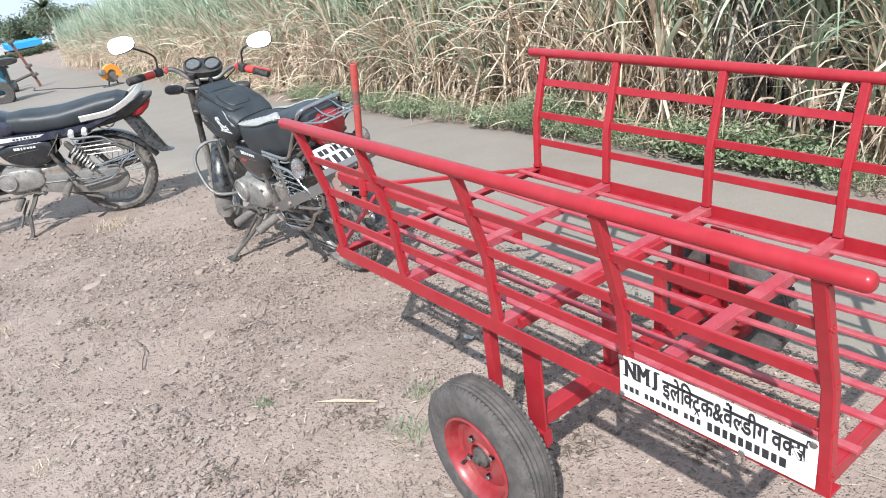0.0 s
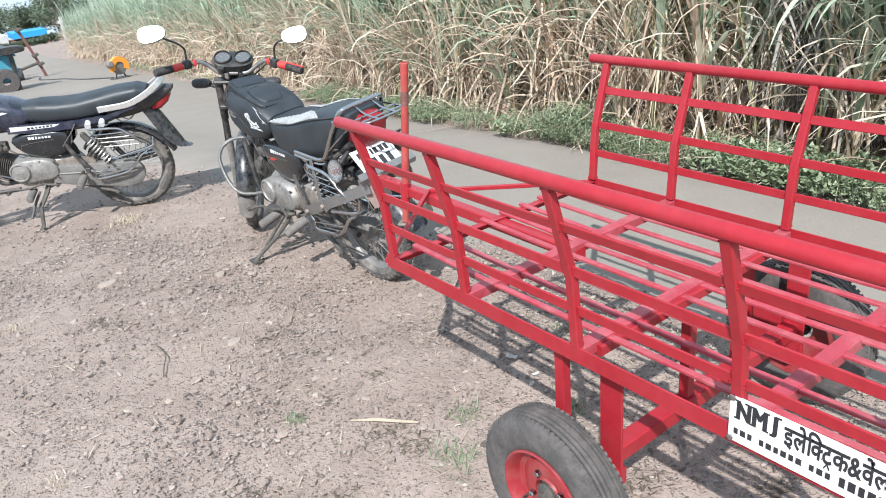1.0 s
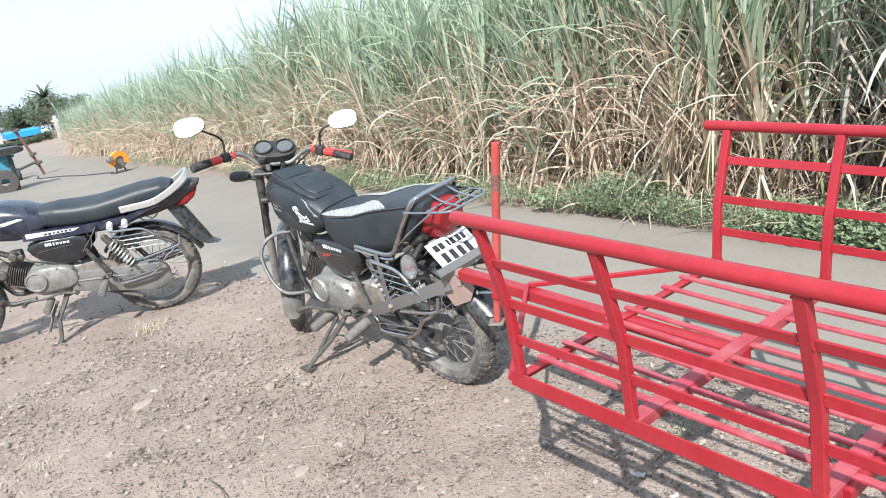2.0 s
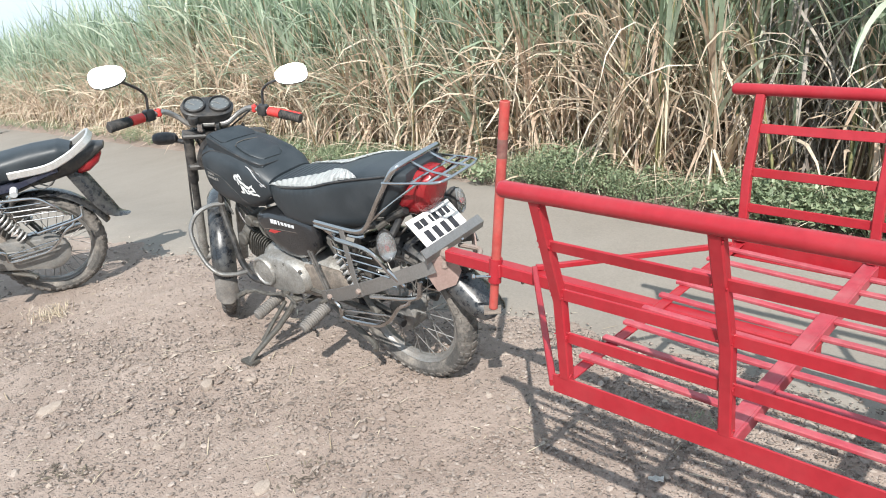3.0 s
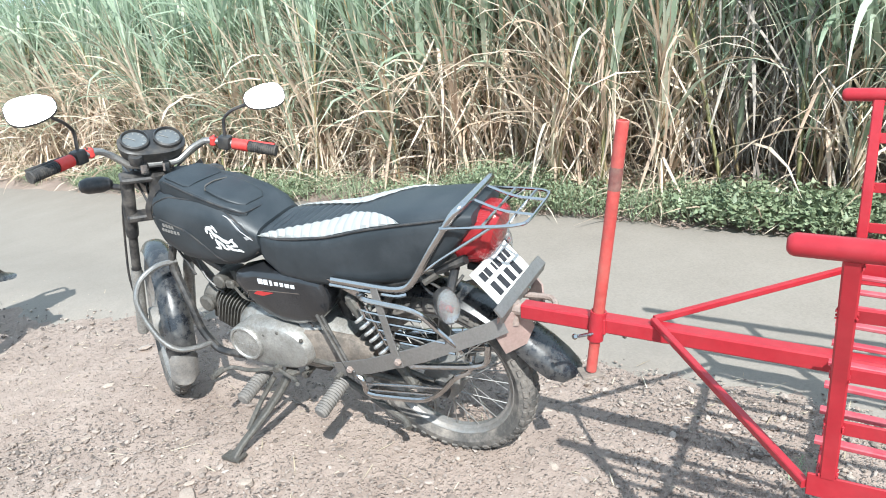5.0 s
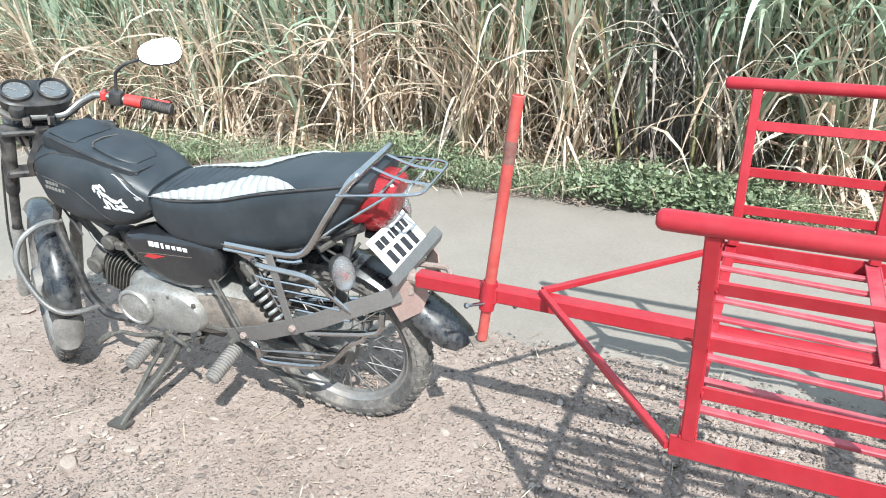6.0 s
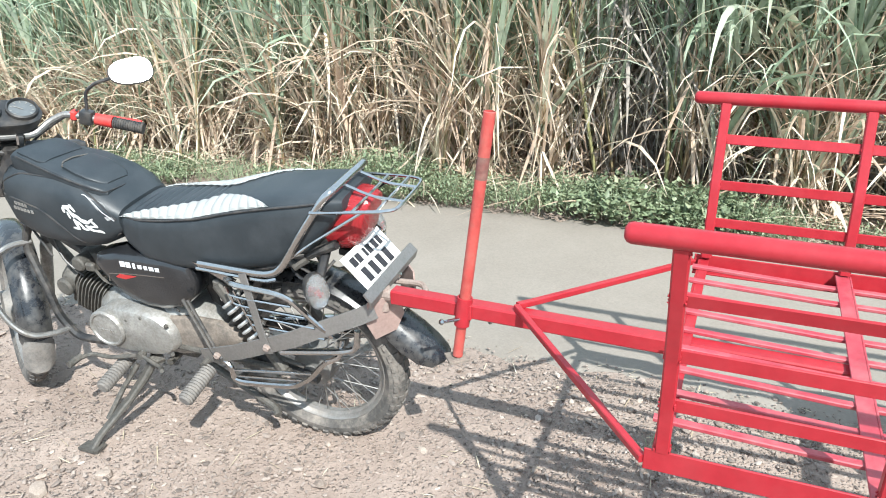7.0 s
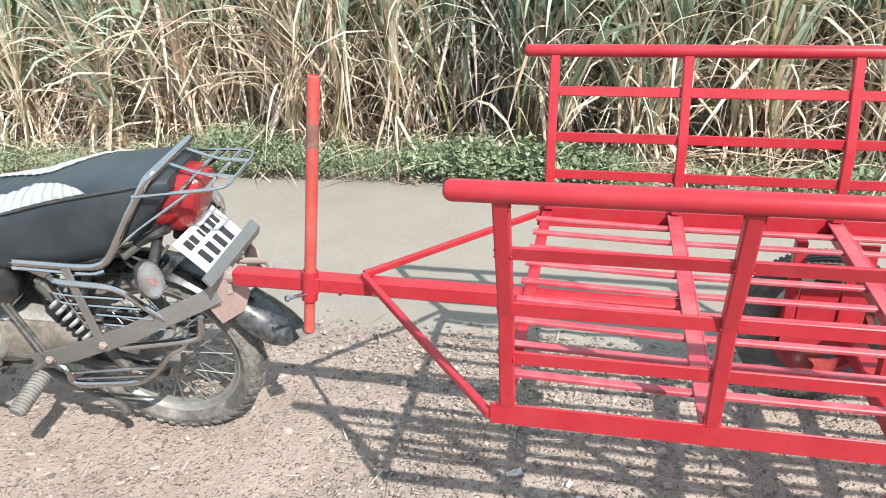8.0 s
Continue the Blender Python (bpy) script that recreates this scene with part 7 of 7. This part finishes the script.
main_bike = motorcycle("motorcycle", Matrix.Translation((0.598, 1.0, -0.012)) @ Matrix.Rotation(radians(3.0), 4, "Z") @ Matrix.Rotation(radians(-6.6), 4, "Y"),
                       "dusty black motorcycle with black-and-white seat cover, on its side stand", -36, True)
second = motorcycle("motorcycle", Matrix.Translation((0.235, 3.625, gz(3.625, 0.235))) @ Matrix.Rotation(radians(63), 4, "Z") @ Matrix.Rotation(radians(-5), 4, "Y"),
                    "dark motorcycle with plain flat seat and silver grab rail", 12, False)
# ---- loose stones, straw and litter on the ground ----
def pebbles(name, n, r, lo, hi, size0, size1, label, material=None, dense=None, sink=0.3):
    """Rough small stones, half sunk in the soil."""
    t = (1 + 5 ** 0.5) / 2
    iv = np.array([(-1, t, 0), (1, t, 0), (-1, -t, 0), (1, -t, 0), (0, -1, t), (0, 1, t), (0, -1, -t), (0, 1, -t), (t, 0, -1), (t, 0, 1), (-t, 0, -1), (-t, 0, 1)], dtype=float)
    iv /= np.linalg.norm(iv[0])
    fa = np.array([(0, 11, 5), (0, 5, 1), (0, 1, 7), (0, 7, 10), (0, 10, 11), (1, 5, 9), (5, 11, 4), (11, 10, 2), (10, 7, 6), (7, 1, 8), (3, 9, 4), (3, 4, 2), (3, 2, 6), (3, 6, 8), (3, 8, 9), (4, 9, 5), (2, 4, 11), (6, 2, 10), (8, 6, 7), (9, 8, 1)])
    x, y = spread(r, n, lo[0], hi[0]), spread(r, n, lo[1], hi[1])
    if dense is not None:
        keep = r.random(n) < dense(x, y)
        x, y = x[keep], y[keep]
    n = len(x)
    size = size0 + (size1 - size0) * r.random(n) ** 3.2
    sc = np.stack([spread(r, n, 0.8, 1.6), spread(r, n, 0.5, 1.0), spread(r, n, 0.30, 0.7)], 1) * size[:, None]
    v = iv[None] * (1 + 0.30 * (r.random((n, 12, 1)) - 0.5)) * sc[:, None]
    a, b = spread(r, n, 0, 6.28), r.normal(0, 0.3, n)
    ca, sa, cb, sb = np.cos(a)[:, None], np.sin(a)[:, None], np.cos(b)[:, None], np.sin(b)[:, None]
    vx, vz = v[:, :, 0] * cb - v[:, :, 2] * sb, v[:, :, 0] * sb + v[:, :, 2] * cb
    wx, wy = vx * ca - v[:, :, 1] * sa, vx * sa + v[:, :, 1] * ca
    out = np.stack([wx + x[:, None], wy + y[:, None], vz + (ground_z(y, x) + sc[:, 2] * sink)[:, None]], -1)
    ob = stuff_np(name, out.reshape(-1, 3), (fa[None] + (np.arange(n) * 12)[:, None, None]).reshape(-1, 3), material or PEBBLE, None, label, "gravel")
    ob.data.polygons.foreach_set("use_smooth", np.zeros(len(ob.data.polygons), dtype=bool))
    return ob


def grit(name, n, r, lo, hi, size0, size1, label, dense):
    """Very small eight-sided stone chips."""
    iv = np.array([(1, 0, 0), (-1, 0, 0), (0, 1, 0), (0, -1, 0), (0, 0, 1), (0, 0, -1)], dtype=float)
    fa = np.array([(0, 2, 4), (2, 1, 4), (1, 3, 4), (3, 0, 4), (2, 0, 5), (1, 2, 5), (3, 1, 5), (0, 3, 5)])
    x, y = spread(r, n, lo[0], hi[0]), spread(r, n, lo[1], hi[1])
    keep = r.random(n) < dense(x, y)
    x, y = x[keep], y[keep]
    n = len(x)
    size = size0 + (size1 - size0) * r.random(n) ** 2.2
    v = iv[None] * np.stack([spread(r, n, 0.8, 1.9), spread(r, n, 0.5, 0.9), spread(r, n, 0.4, 0.8)], 1)[:, None] * size[:, None, None]
    v = v + (r.random((n, 6, 3)) - 0.5) * (size * 0.55)[:, None, None]
    a = spread(r, n, 0, 6.28)
    ca, sa = np.cos(a)[:, None], np.sin(a)[:, None]
    out = np.stack([v[:, :, 0] * ca - v[:, :, 1] * sa + x[:, None], v[:, :, 0] * sa + v[:, :, 1] * ca + y[:, None], v[:, :, 2] + (ground_z(y, x) + size * 0.25)[:, None]], -1)
    ob = stuff_np(name, out.reshape(-1, 3), (fa[None] + (np.arange(n) * 6)[:, None, None]).reshape(-1, 3), PEBBLE, None, label, "gravel")
    ob.data.polygons.foreach_set("use_smooth", np.zeros(len(ob.data.polygons), dtype=bool))
    return ob


def gravel_cover(x, y):
    patch = 0.70 + 0.42 * np.sin(x * 2.1 + np.sin(y * 1.7)) * np.sin(y * 1.9 + 1.2 * np.sin(x * 1.3))
    on_road = np.clip((x - near_edge(y) + 0.15) / 0.35, 0, 1)
    far = np.clip((y - 2.6) / 1.8, 0, 1)
    # trodden bare patches
    for bx, by, br in ((0.30, 0.80, 0.24), (0.48, 2.65, 0.45), (-0.55, 0.95, 0.22)):
        patch = patch - 0.9 * np.exp(-((x - bx) ** 2 + (y - by) ** 2) / br ** 2)
    return np.clip(patch, 0.12, 1) * (1 - 0.985 * on_road) * (1 - 0.85 * far)


r7 = np.random.default_rng(77)
pebbles("gravel", 33000, r7, (-2.6, -3.0), (2.2, 5.6), 0.0030, 0.0105, "fine grey-brown gravel strewn over the soil", dense=gravel_cover)
grit("grit", 52000, r7, (-1.7, -1.3), (1.3, 3.0), 0.0028, 0.0075, "fine stone grit scattered over the soil", gravel_cover)
pebbles("pebbles", 12000, r7, (-2.6, -3.0), (2.0, 5.6), 0.006, 0.016, "loose angular pebbles on the soil", dense=gravel_cover)
pebbles("clods", 2600, r7, (-2.4, -2.0), (1.2, 4.5), 0.006, 0.019, "small dry clods of soil", material=CLOD, dense=gravel_cover, sink=0.0)
pebbles("half_buried_stones", 30, r7, (-2.4, -2.6), (1.1, 3.2), 0.018, 0.036, "half-buried pale stones", sink=-0.25)
pebbles("road_grit", 500, r7, (1.0, -3.0), (3.0, 8), 0.003, 0.008, "scattered grit on the road", material=STRAW)


def straw():
    r = np.random.default_rng(11)
    n = 1500
    x, y = spread(r, n, -2.4, 1.6), spread(r, n, -2.8, 4.5)
    base = np.stack([x, y, ground_z(y, x) + 0.008], 1)
    v, f = blades(r, base, spread(r, n, 0, 6.28), spread(r, n, -0.05, 0.12), 0.02 + 0.09 * r.random(n) ** 2.5, spread(r, n, 0.002, 0.005), spread(r, n, 0, 0.25), 3, 0.2)
    v[:, 2] = np.maximum(v[:, 2], np.repeat(ground_z(y, x), 12) + 0.004)
    stuff_np("straw_bits", v, f, STRAW, None, "short bits of dry straw on the soil", "straw")


straw()


def tuft(at, seed, n, h, green, label):
    r = np.random.default_rng(seed)
    base = np.array([at]) + np.stack([r.normal(0, h * 0.7, n), r.normal(0, h * 0.7, n), np.zeros(n)], 1)
    base[:, 2] = ground_z(base[:, 1], base[:, 0]) - 0.004
    v, f = blades(r, base, spread(r, n, 0, 6.28), spread(r, n, 0.3, 1.4), spread(r, n, 0.5, 1.2) * h, np.full(n, 0.0035), spread(r, n, 0.2, 1.4), 4, 0.3)
    ob = new("grass_tuft", mesh_np("grass_tuft", v, f))
    ob.data.materials.append(WEED_LEAF if green else STRAW)
    return tagged(ob, label, "grass", "small tufts on the soil", "stuff")


for k, (tx, ty, cnt, hh, gr) in enumerate(((-0.02, -0.28, 130, 0.055, True), (0.16, -0.12, 60, 0.05, True), (-0.30, 0.30, 50, 0.035, True), (0.45, -0.35, 60, 0.04, True), (-0.05, 3.25, 110, 0.075, False), (-0.95, 1.95, 60, 0.04, False), (-1.05, 0.55, 70, 0.035, False), (0.85, 0.05, 40, 0.05, True), (0.30, -1.25, 80, 0.05, True))):
    tuft((tx, ty, 0), 40 + k, cnt, hh, gr, "small sparse green grass tuft in the gravel" if gr else "small dry brown grass tuft in the soil")

# dark withered scraps of weed, pressed flat on the soil
wv, wf, woff = [], [], 0
for k, (tx, ty, cnt, hh) in enumerate(((-0.63, 1.66, 46, 0.045), (-0.56, 1.56, 34, 0.035), (-0.11, 0.94, 40, 0.045), (-0.07, -0.13, 56, 0.045), (-0.59, 0.02, 40, 0.035), (0.08, 0.31, 36, 0.035), (-0.40, -0.18, 44, 0.04), (-0.58, 2.67, 36, 0.045), (-0.16, 0.31, 30, 0.03), (-0.12, -0.01, 40, 0.035), (0.30, -0.75, 60, 0.05), (0.55, -1.05, 60, 0.05))):
    r_ = np.random.default_rng(300 + k)
    at_ = np.array([[tx, ty, 0.0]]) + np.stack([r_.normal(0, hh, cnt), r_.normal(0, hh * 0.7, cnt), np.zeros(cnt)], 1)
    at_[:, 2] = ground_z(at_[:, 1], at_[:, 0]) + 0.004
    v_, f_ = blades(r_, at_, spread(r_, cnt, 0, 6.28), spread(r_, cnt, 0.0, 0.5), spread(r_, cnt, 0.3, 0.9) * hh, np.full(cnt, 0.006), spread(r_, cnt, 0.2, 1.0), 3, 0.4)
    v_[:, 2] = np.maximum(v_[:, 2], ground_z(v_[:, 1], v_[:, 0]) + 0.003)
    wv.append(v_)
    wf.append(f_ + woff)
    woff += len(v_)
stuff_np("withered_weeds", np.concatenate(wv), np.concatenate(wf), LITTER, None, "dark withered scraps of weed flat on the soil", "weeds")

# a pale split stick, crumpled paper scraps and a dry twig
stick = new("stick", mesh_of(sweep(bmesh.new(), [(-0.166, 0.131, 0.010), (-0.10, 0.066, 0.013), (-0.045, 0.000, 0.012), (0.001, -0.048, 0.009)], rect(0.012, 0.006, 0.001), scale=[0.3, 1, 0.9, 0.6]), "stick"))
stick.data.materials.append(STRAW)
tagged(stick, "pale split piece of cane lying on the gravel", "stick")


bm = bmesh.new()
tube(bm, [(-0.506, 1.229, 0.009), (-0.498, 1.150, 0.013), (-0.500, 1.082, 0.010), (-0.535, 1.010, 0.014), (-0.563, 0.935, 0.008)], 0.0026, 6, round_=4, cut=0.4)
twig = new("twig", mesh_of(bm, "twig"))
twig.data.materials.append(LITTER)
tagged(twig, "thin dark curved dry twig on the gravel", "twig")


def flat_stone(x, y, a, b, turn, seed):
    """A flat pale stone trodden into the soil, with an uneven outline and a worn low top."""
    r = random.Random(seed)
    bm = bmesh.new()
    edge = [(1 + r.uniform(-0.16, 0.16)) for _ in range(14)]
    rings = []
    for f, z in ((1.04, -0.010), (1.0, 0.003), (0.90, 0.0085), (0.60, 0.011), (0.20, 0.0115)):
        rings.append([Vector((a * e * f * math.cos(2 * math.pi * k / 14), b * e * f * math.sin(2 * math.pi * k / 14), z + r.uniform(-0.0008, 0.0008))) for k, e in enumerate(edge)])
    loft(bm, rings)
    ob = new("flat_stone", mesh_of(bm, "flat_stone"))
    ob.data.materials.append(CLOD)
    ob.matrix_world = Matrix.Translation((x, y, gz(y, x))) @ Matrix.Rotation(turn, 4, "Z")
    return tagged(ob, "flat pale stone trodden into the soil", "stone", "flat stones")


for k, (fx, fy, fa, fb, ft) in enumerate(((-0.234, 0.992, 0.036, 0.026, 0.3), (0.009, 1.735, 0.038, 0.025, 1.0), (-0.465, 2.136, 0.055, 0.032, 0.2), (0.13, 1.60, 0.028, 0.020, 2.0))):
    flat_stone(fx, fy, fa, fb, ft, 900 + k)


def scrap(at, size, turn, seed):
    r = random.Random(seed)
    bm = bmesh.new()
    g = [[bm.verts.new((size * (i - 2) / 4 * (1 - 0.10 * j), size * 1.5 * (j - 2) / 4, 0.008 + abs(r.gauss(0, size * 0.16)))) for j in range(5)] for i in range(5)]
    for i in range(4):
        for j in range(4):
            bm.faces.new((g[i][j], g[i + 1][j], g[i + 1][j + 1], g[i][j + 1]))
    bmesh.ops.solidify(bm, geom=bm.faces[:], thickness=0.0012)
    ob = new("paper_scrap", mesh_of(bm, "paper_scrap", False))
    ob.data.materials.append(PAPER)
    ob.matrix_world = Matrix.Translation((at[0], at[1], gz(at[1], at[0]))) @ Matrix.Rotation(turn, 4, "Z")
    return tagged(ob, "crumpled white scrap of paper on the gravel", "paper", "paper scraps")


scrap((0.510, 0.027), 0.030, 0.4, 1)
scrap((0.493, -0.125), 0.018, 1.2, 2)
scrap((0.44, -0.16), 0.020, 2.0, 3)


# an orange cut-off saw by the roadside, and farther off a small machine with a leaning red post
saw = holder("cutoff_saw", Matrix.Translation((3.98, 18.4, gz(18.4) - 0.02)) @ Matrix.Rotation(radians(12), 4, "Z") @ Matrix.Scale(0.62, 4), "orange-guarded cut-off saw standing at the road's edge", "saw")
bm = bmesh.new()
ring_a = [(0.40 * math.cos(a), 0.40 * math.sin(a)) for a in [radians(-25 + 10 * k) for k in range(24)]]
ring_b = [(0.20 * math.cos(a), 0.20 * math.sin(a)) for a in [radians(205 - 10 * k) for k in range(24)]]
plate(bm, [(x, 0, 0.52 + z) for x, z in ring_a + ring_b], (0, 1, 0), 0.18)
part("guard", bm, ORANGE, saw, "orange curved blade guard")
bm = bmesh.new()
lathe(bm, [(0, -0.03), (0.30, -0.03), (0.30, 0.03), (0.08, 0.05), (0, 0.05)], Matrix.Translation((0, 0, 0.50)) @ Matrix.Rotation(radians(90), 4, "X"), 24, False)
part("blade", bm, CASE_GREY, saw, "grey cutting disc")
bm = bmesh.new()
lathe(bm, [(0, -0.02), (0.11, -0.02), (0.13, 0.02), (0.13, 0.22), (0.10, 0.26), (0, 0.26)], Matrix.Translation((-0.42, 0, 0.66)) @ Matrix.Rotation(radians(80), 4, "X"), 16, False)
part("motor", bm, CASE_GREY, saw, "grey motor housing")
bm = bmesh.new()
box(bm, (0, 0.05, 0.06), (0.75, 0.42, 0.07), bevel=0.015)
part("base", bm, BLACK_FRAME, saw)
for s_ in (-1, 1):
    bm = bmesh.new()
    tube(bm, [(s_ * 0.22, 0.05, 0.06), (s_ * 0.10, 0.02, 0.42)], 0.03, 8)
    part("arm", bm, BLACK_FRAME, saw)

rig = holder("post_machine", Matrix.Translation((3.48, 26.0, gz(26.0))), "dark workshop machine with a leaning rusty-red post", "machine")
bm = bmesh.new()
sweep(bm, [(0.10, 0, -0.02), (-0.01, 0, 0.45), (-0.18, 0, 1.05), (-0.36, 0, 1.60)], rect(0.09, 0.08, 0.01))
post_ = part("upright", bm, DARK_BAND, rig, "leaning dull red steel post")
for z, x in ((0.42, 0.0), (0.72, -0.09), (1.55, -0.35)):
    bm = bmesh.new()
    box(bm, (x + 0.03, -0.02, z), (0.20, 0.16, 0.09), Matrix.Rotation(radians(-22), 3, "Y"), 0.01)
    part("clamp", bm, OILY, post_)
bm = bmesh.new()
tube(bm, [(0.02, 0, 0.48), (-0.55, -0.05, 0.36), (-0.95, -0.05, 0.30)], 0.045, 8)
part("crossbar", bm, OILY, rig)
bm = bmesh.new()
box(bm, (-0.95, -0.1, 0.42), (0.36, 0.45, 0.50), bevel=0.05, seg=2)
lathe(bm, [(0, -0.3), (0.20, -0.3), (0.22, -0.25), (0.22, 0.25), (0.20, 0.3), (0, 0.3)], Matrix.Translation((-0.90, -0.1, 0.20)) @ Matrix.Rotation(radians(90), 4, "Y"), 18, False)
part("motor", bm, BLACK_FRAME, rig, "black oily motor")
bm = bmesh.new()
box(bm, (-1.45, 0.1, 0.62), (0.62, 0.5, 0.9), bevel=0.03)
part("cabinet", bm, BLUE_DULL, rig, "dusty blue steel cabinet")
bm = bmesh.new()
box(bm, (-1.40, 0.1, 1.10), (1.10, 0.6, 0.10), bevel=0.02)
part("table", bm, BLACK_FRAME, rig)
for x, y in ((-2.05, -0.1), (-2.05, 0.3), (-1.35, 0.3), (-1.35, -0.1)):
    bm = bmesh.new()
    box(bm, (x, y, 0.10), (0.08, 0.08, 0.26), bevel=0.01)
    part("leg", bm, BLACK_FRAME, rig)
bm = bmesh.new()
box(bm, (0, 0, 0.62), (2.3, 0.9, 0.62), bevel=0.02)
cart = holder("blue_cart", Matrix.Translation((0.95, 21.5, gz(21.5))), "teal-blue steel cart body loaded with a grey sack", "cart")
part("cart_body", bm, BLUE_CART, cart, "teal-blue sheet steel box")
bm = bmesh.new()
box(bm, (0, 0, 0.955), (2.4, 1.0, 0.05), bevel=0.01)
part("rim", bm, BLUE_CART, cart)
for x in (-0.8, 0.8):
    bm = bmesh.new()
    lathe(bm, [(0.10, -0.06), (0.30, -0.06), (0.33, -0.03), (0.33, 0.03), (0.30, 0.06), (0.10, 0.06)], Matrix.Translation((x, -0.52, 0.33)) @ Matrix.Rotation(radians(90), 4, "X"), 24, True)
    part("wheel", bm, TYRE, cart)
sack = new("sack", mesh_of(loft(bmesh.new(), [section(y, zb, zt, hw, 16, 2.6) for y, zb, zt, hw in ((-0.42, 1.02, 1.14, 0.40), (-0.36, 0.98, 1.24, 0.66), (0.0, 0.98, 1.34, 0.78), (0.34, 0.98, 1.26, 0.70), (0.42, 1.02, 1.14, 0.42))]), "sack"))
sack.data.materials.append(GREY_CLOTH)
sack.matrix_world = Matrix.Translation((0.55, 21.5, gz(21.5)))
tagged(sack, "bulging grey sack lying on the blue cart", "sack")
bench = holder("black_bench", Matrix.Translation((2.0, 21.0, gz(21.0))), "black padded seat on a thin steel stand", "bench")
part("pad", loft(bmesh.new(), [section(y, 0.98, 1.16, hw, 16, 3.0) for y, hw in ((-0.25, 0.26), (-0.20, 0.38), (0.20, 0.38), (0.25, 0.26))]), BLACK_PLASTIC, bench)
part("stand", box(bmesh.new(), (0.02, 0, 0.49), (0.09, 0.09, 1.0), bevel=0.01), BLACK_FRAME, bench)
gate = holder("barred_gate", Matrix.Translation((0.55, 27.0, gz(27.0))), "black barred steel gate panel standing behind the cart", "gate")
for z in (0.30, 2.62):
    part("gate_rail", box(bmesh.new(), (-0.4, 0, z), (3.2, 0.06, 0.07), bevel=0.008), BLACK_FRAME, gate)
for k in range(13):
    part("gate_bar", tube(bmesh.new(), [(-1.9 + 0.25 * k, 0, 0.0), (-1.9 + 0.25 * k, 0, 2.62)], 0.030, 6), BLACK_FRAME, gate)
part("gate_post", box(bmesh.new(), (1.22, 0, 1.32), (0.12, 0.12, 2.68), bevel=0.01), BLACK_FRAME, gate)
# thin black tube along the ground from the machine to the saw
cable = new("thin_ground_tube", mesh_of(tube(bmesh.new(), soften([(3.30, 25.6, gz(25.6) + 0.02), (3.0, 24.0, gz(24.0) + 0.02), (3.4, 22.4, gz(22.4) + 0.02), (3.5, 20.5, gz(20.5) + 0.02), (3.9, 18.9, gz(18.9) + 0.02)], 5), 0.025, 6), "thin_ground_tube"))
cable.data.materials.append(BLACK_PLASTIC)
tagged(cable, "thin black tube lying across the dirt road", "cable")
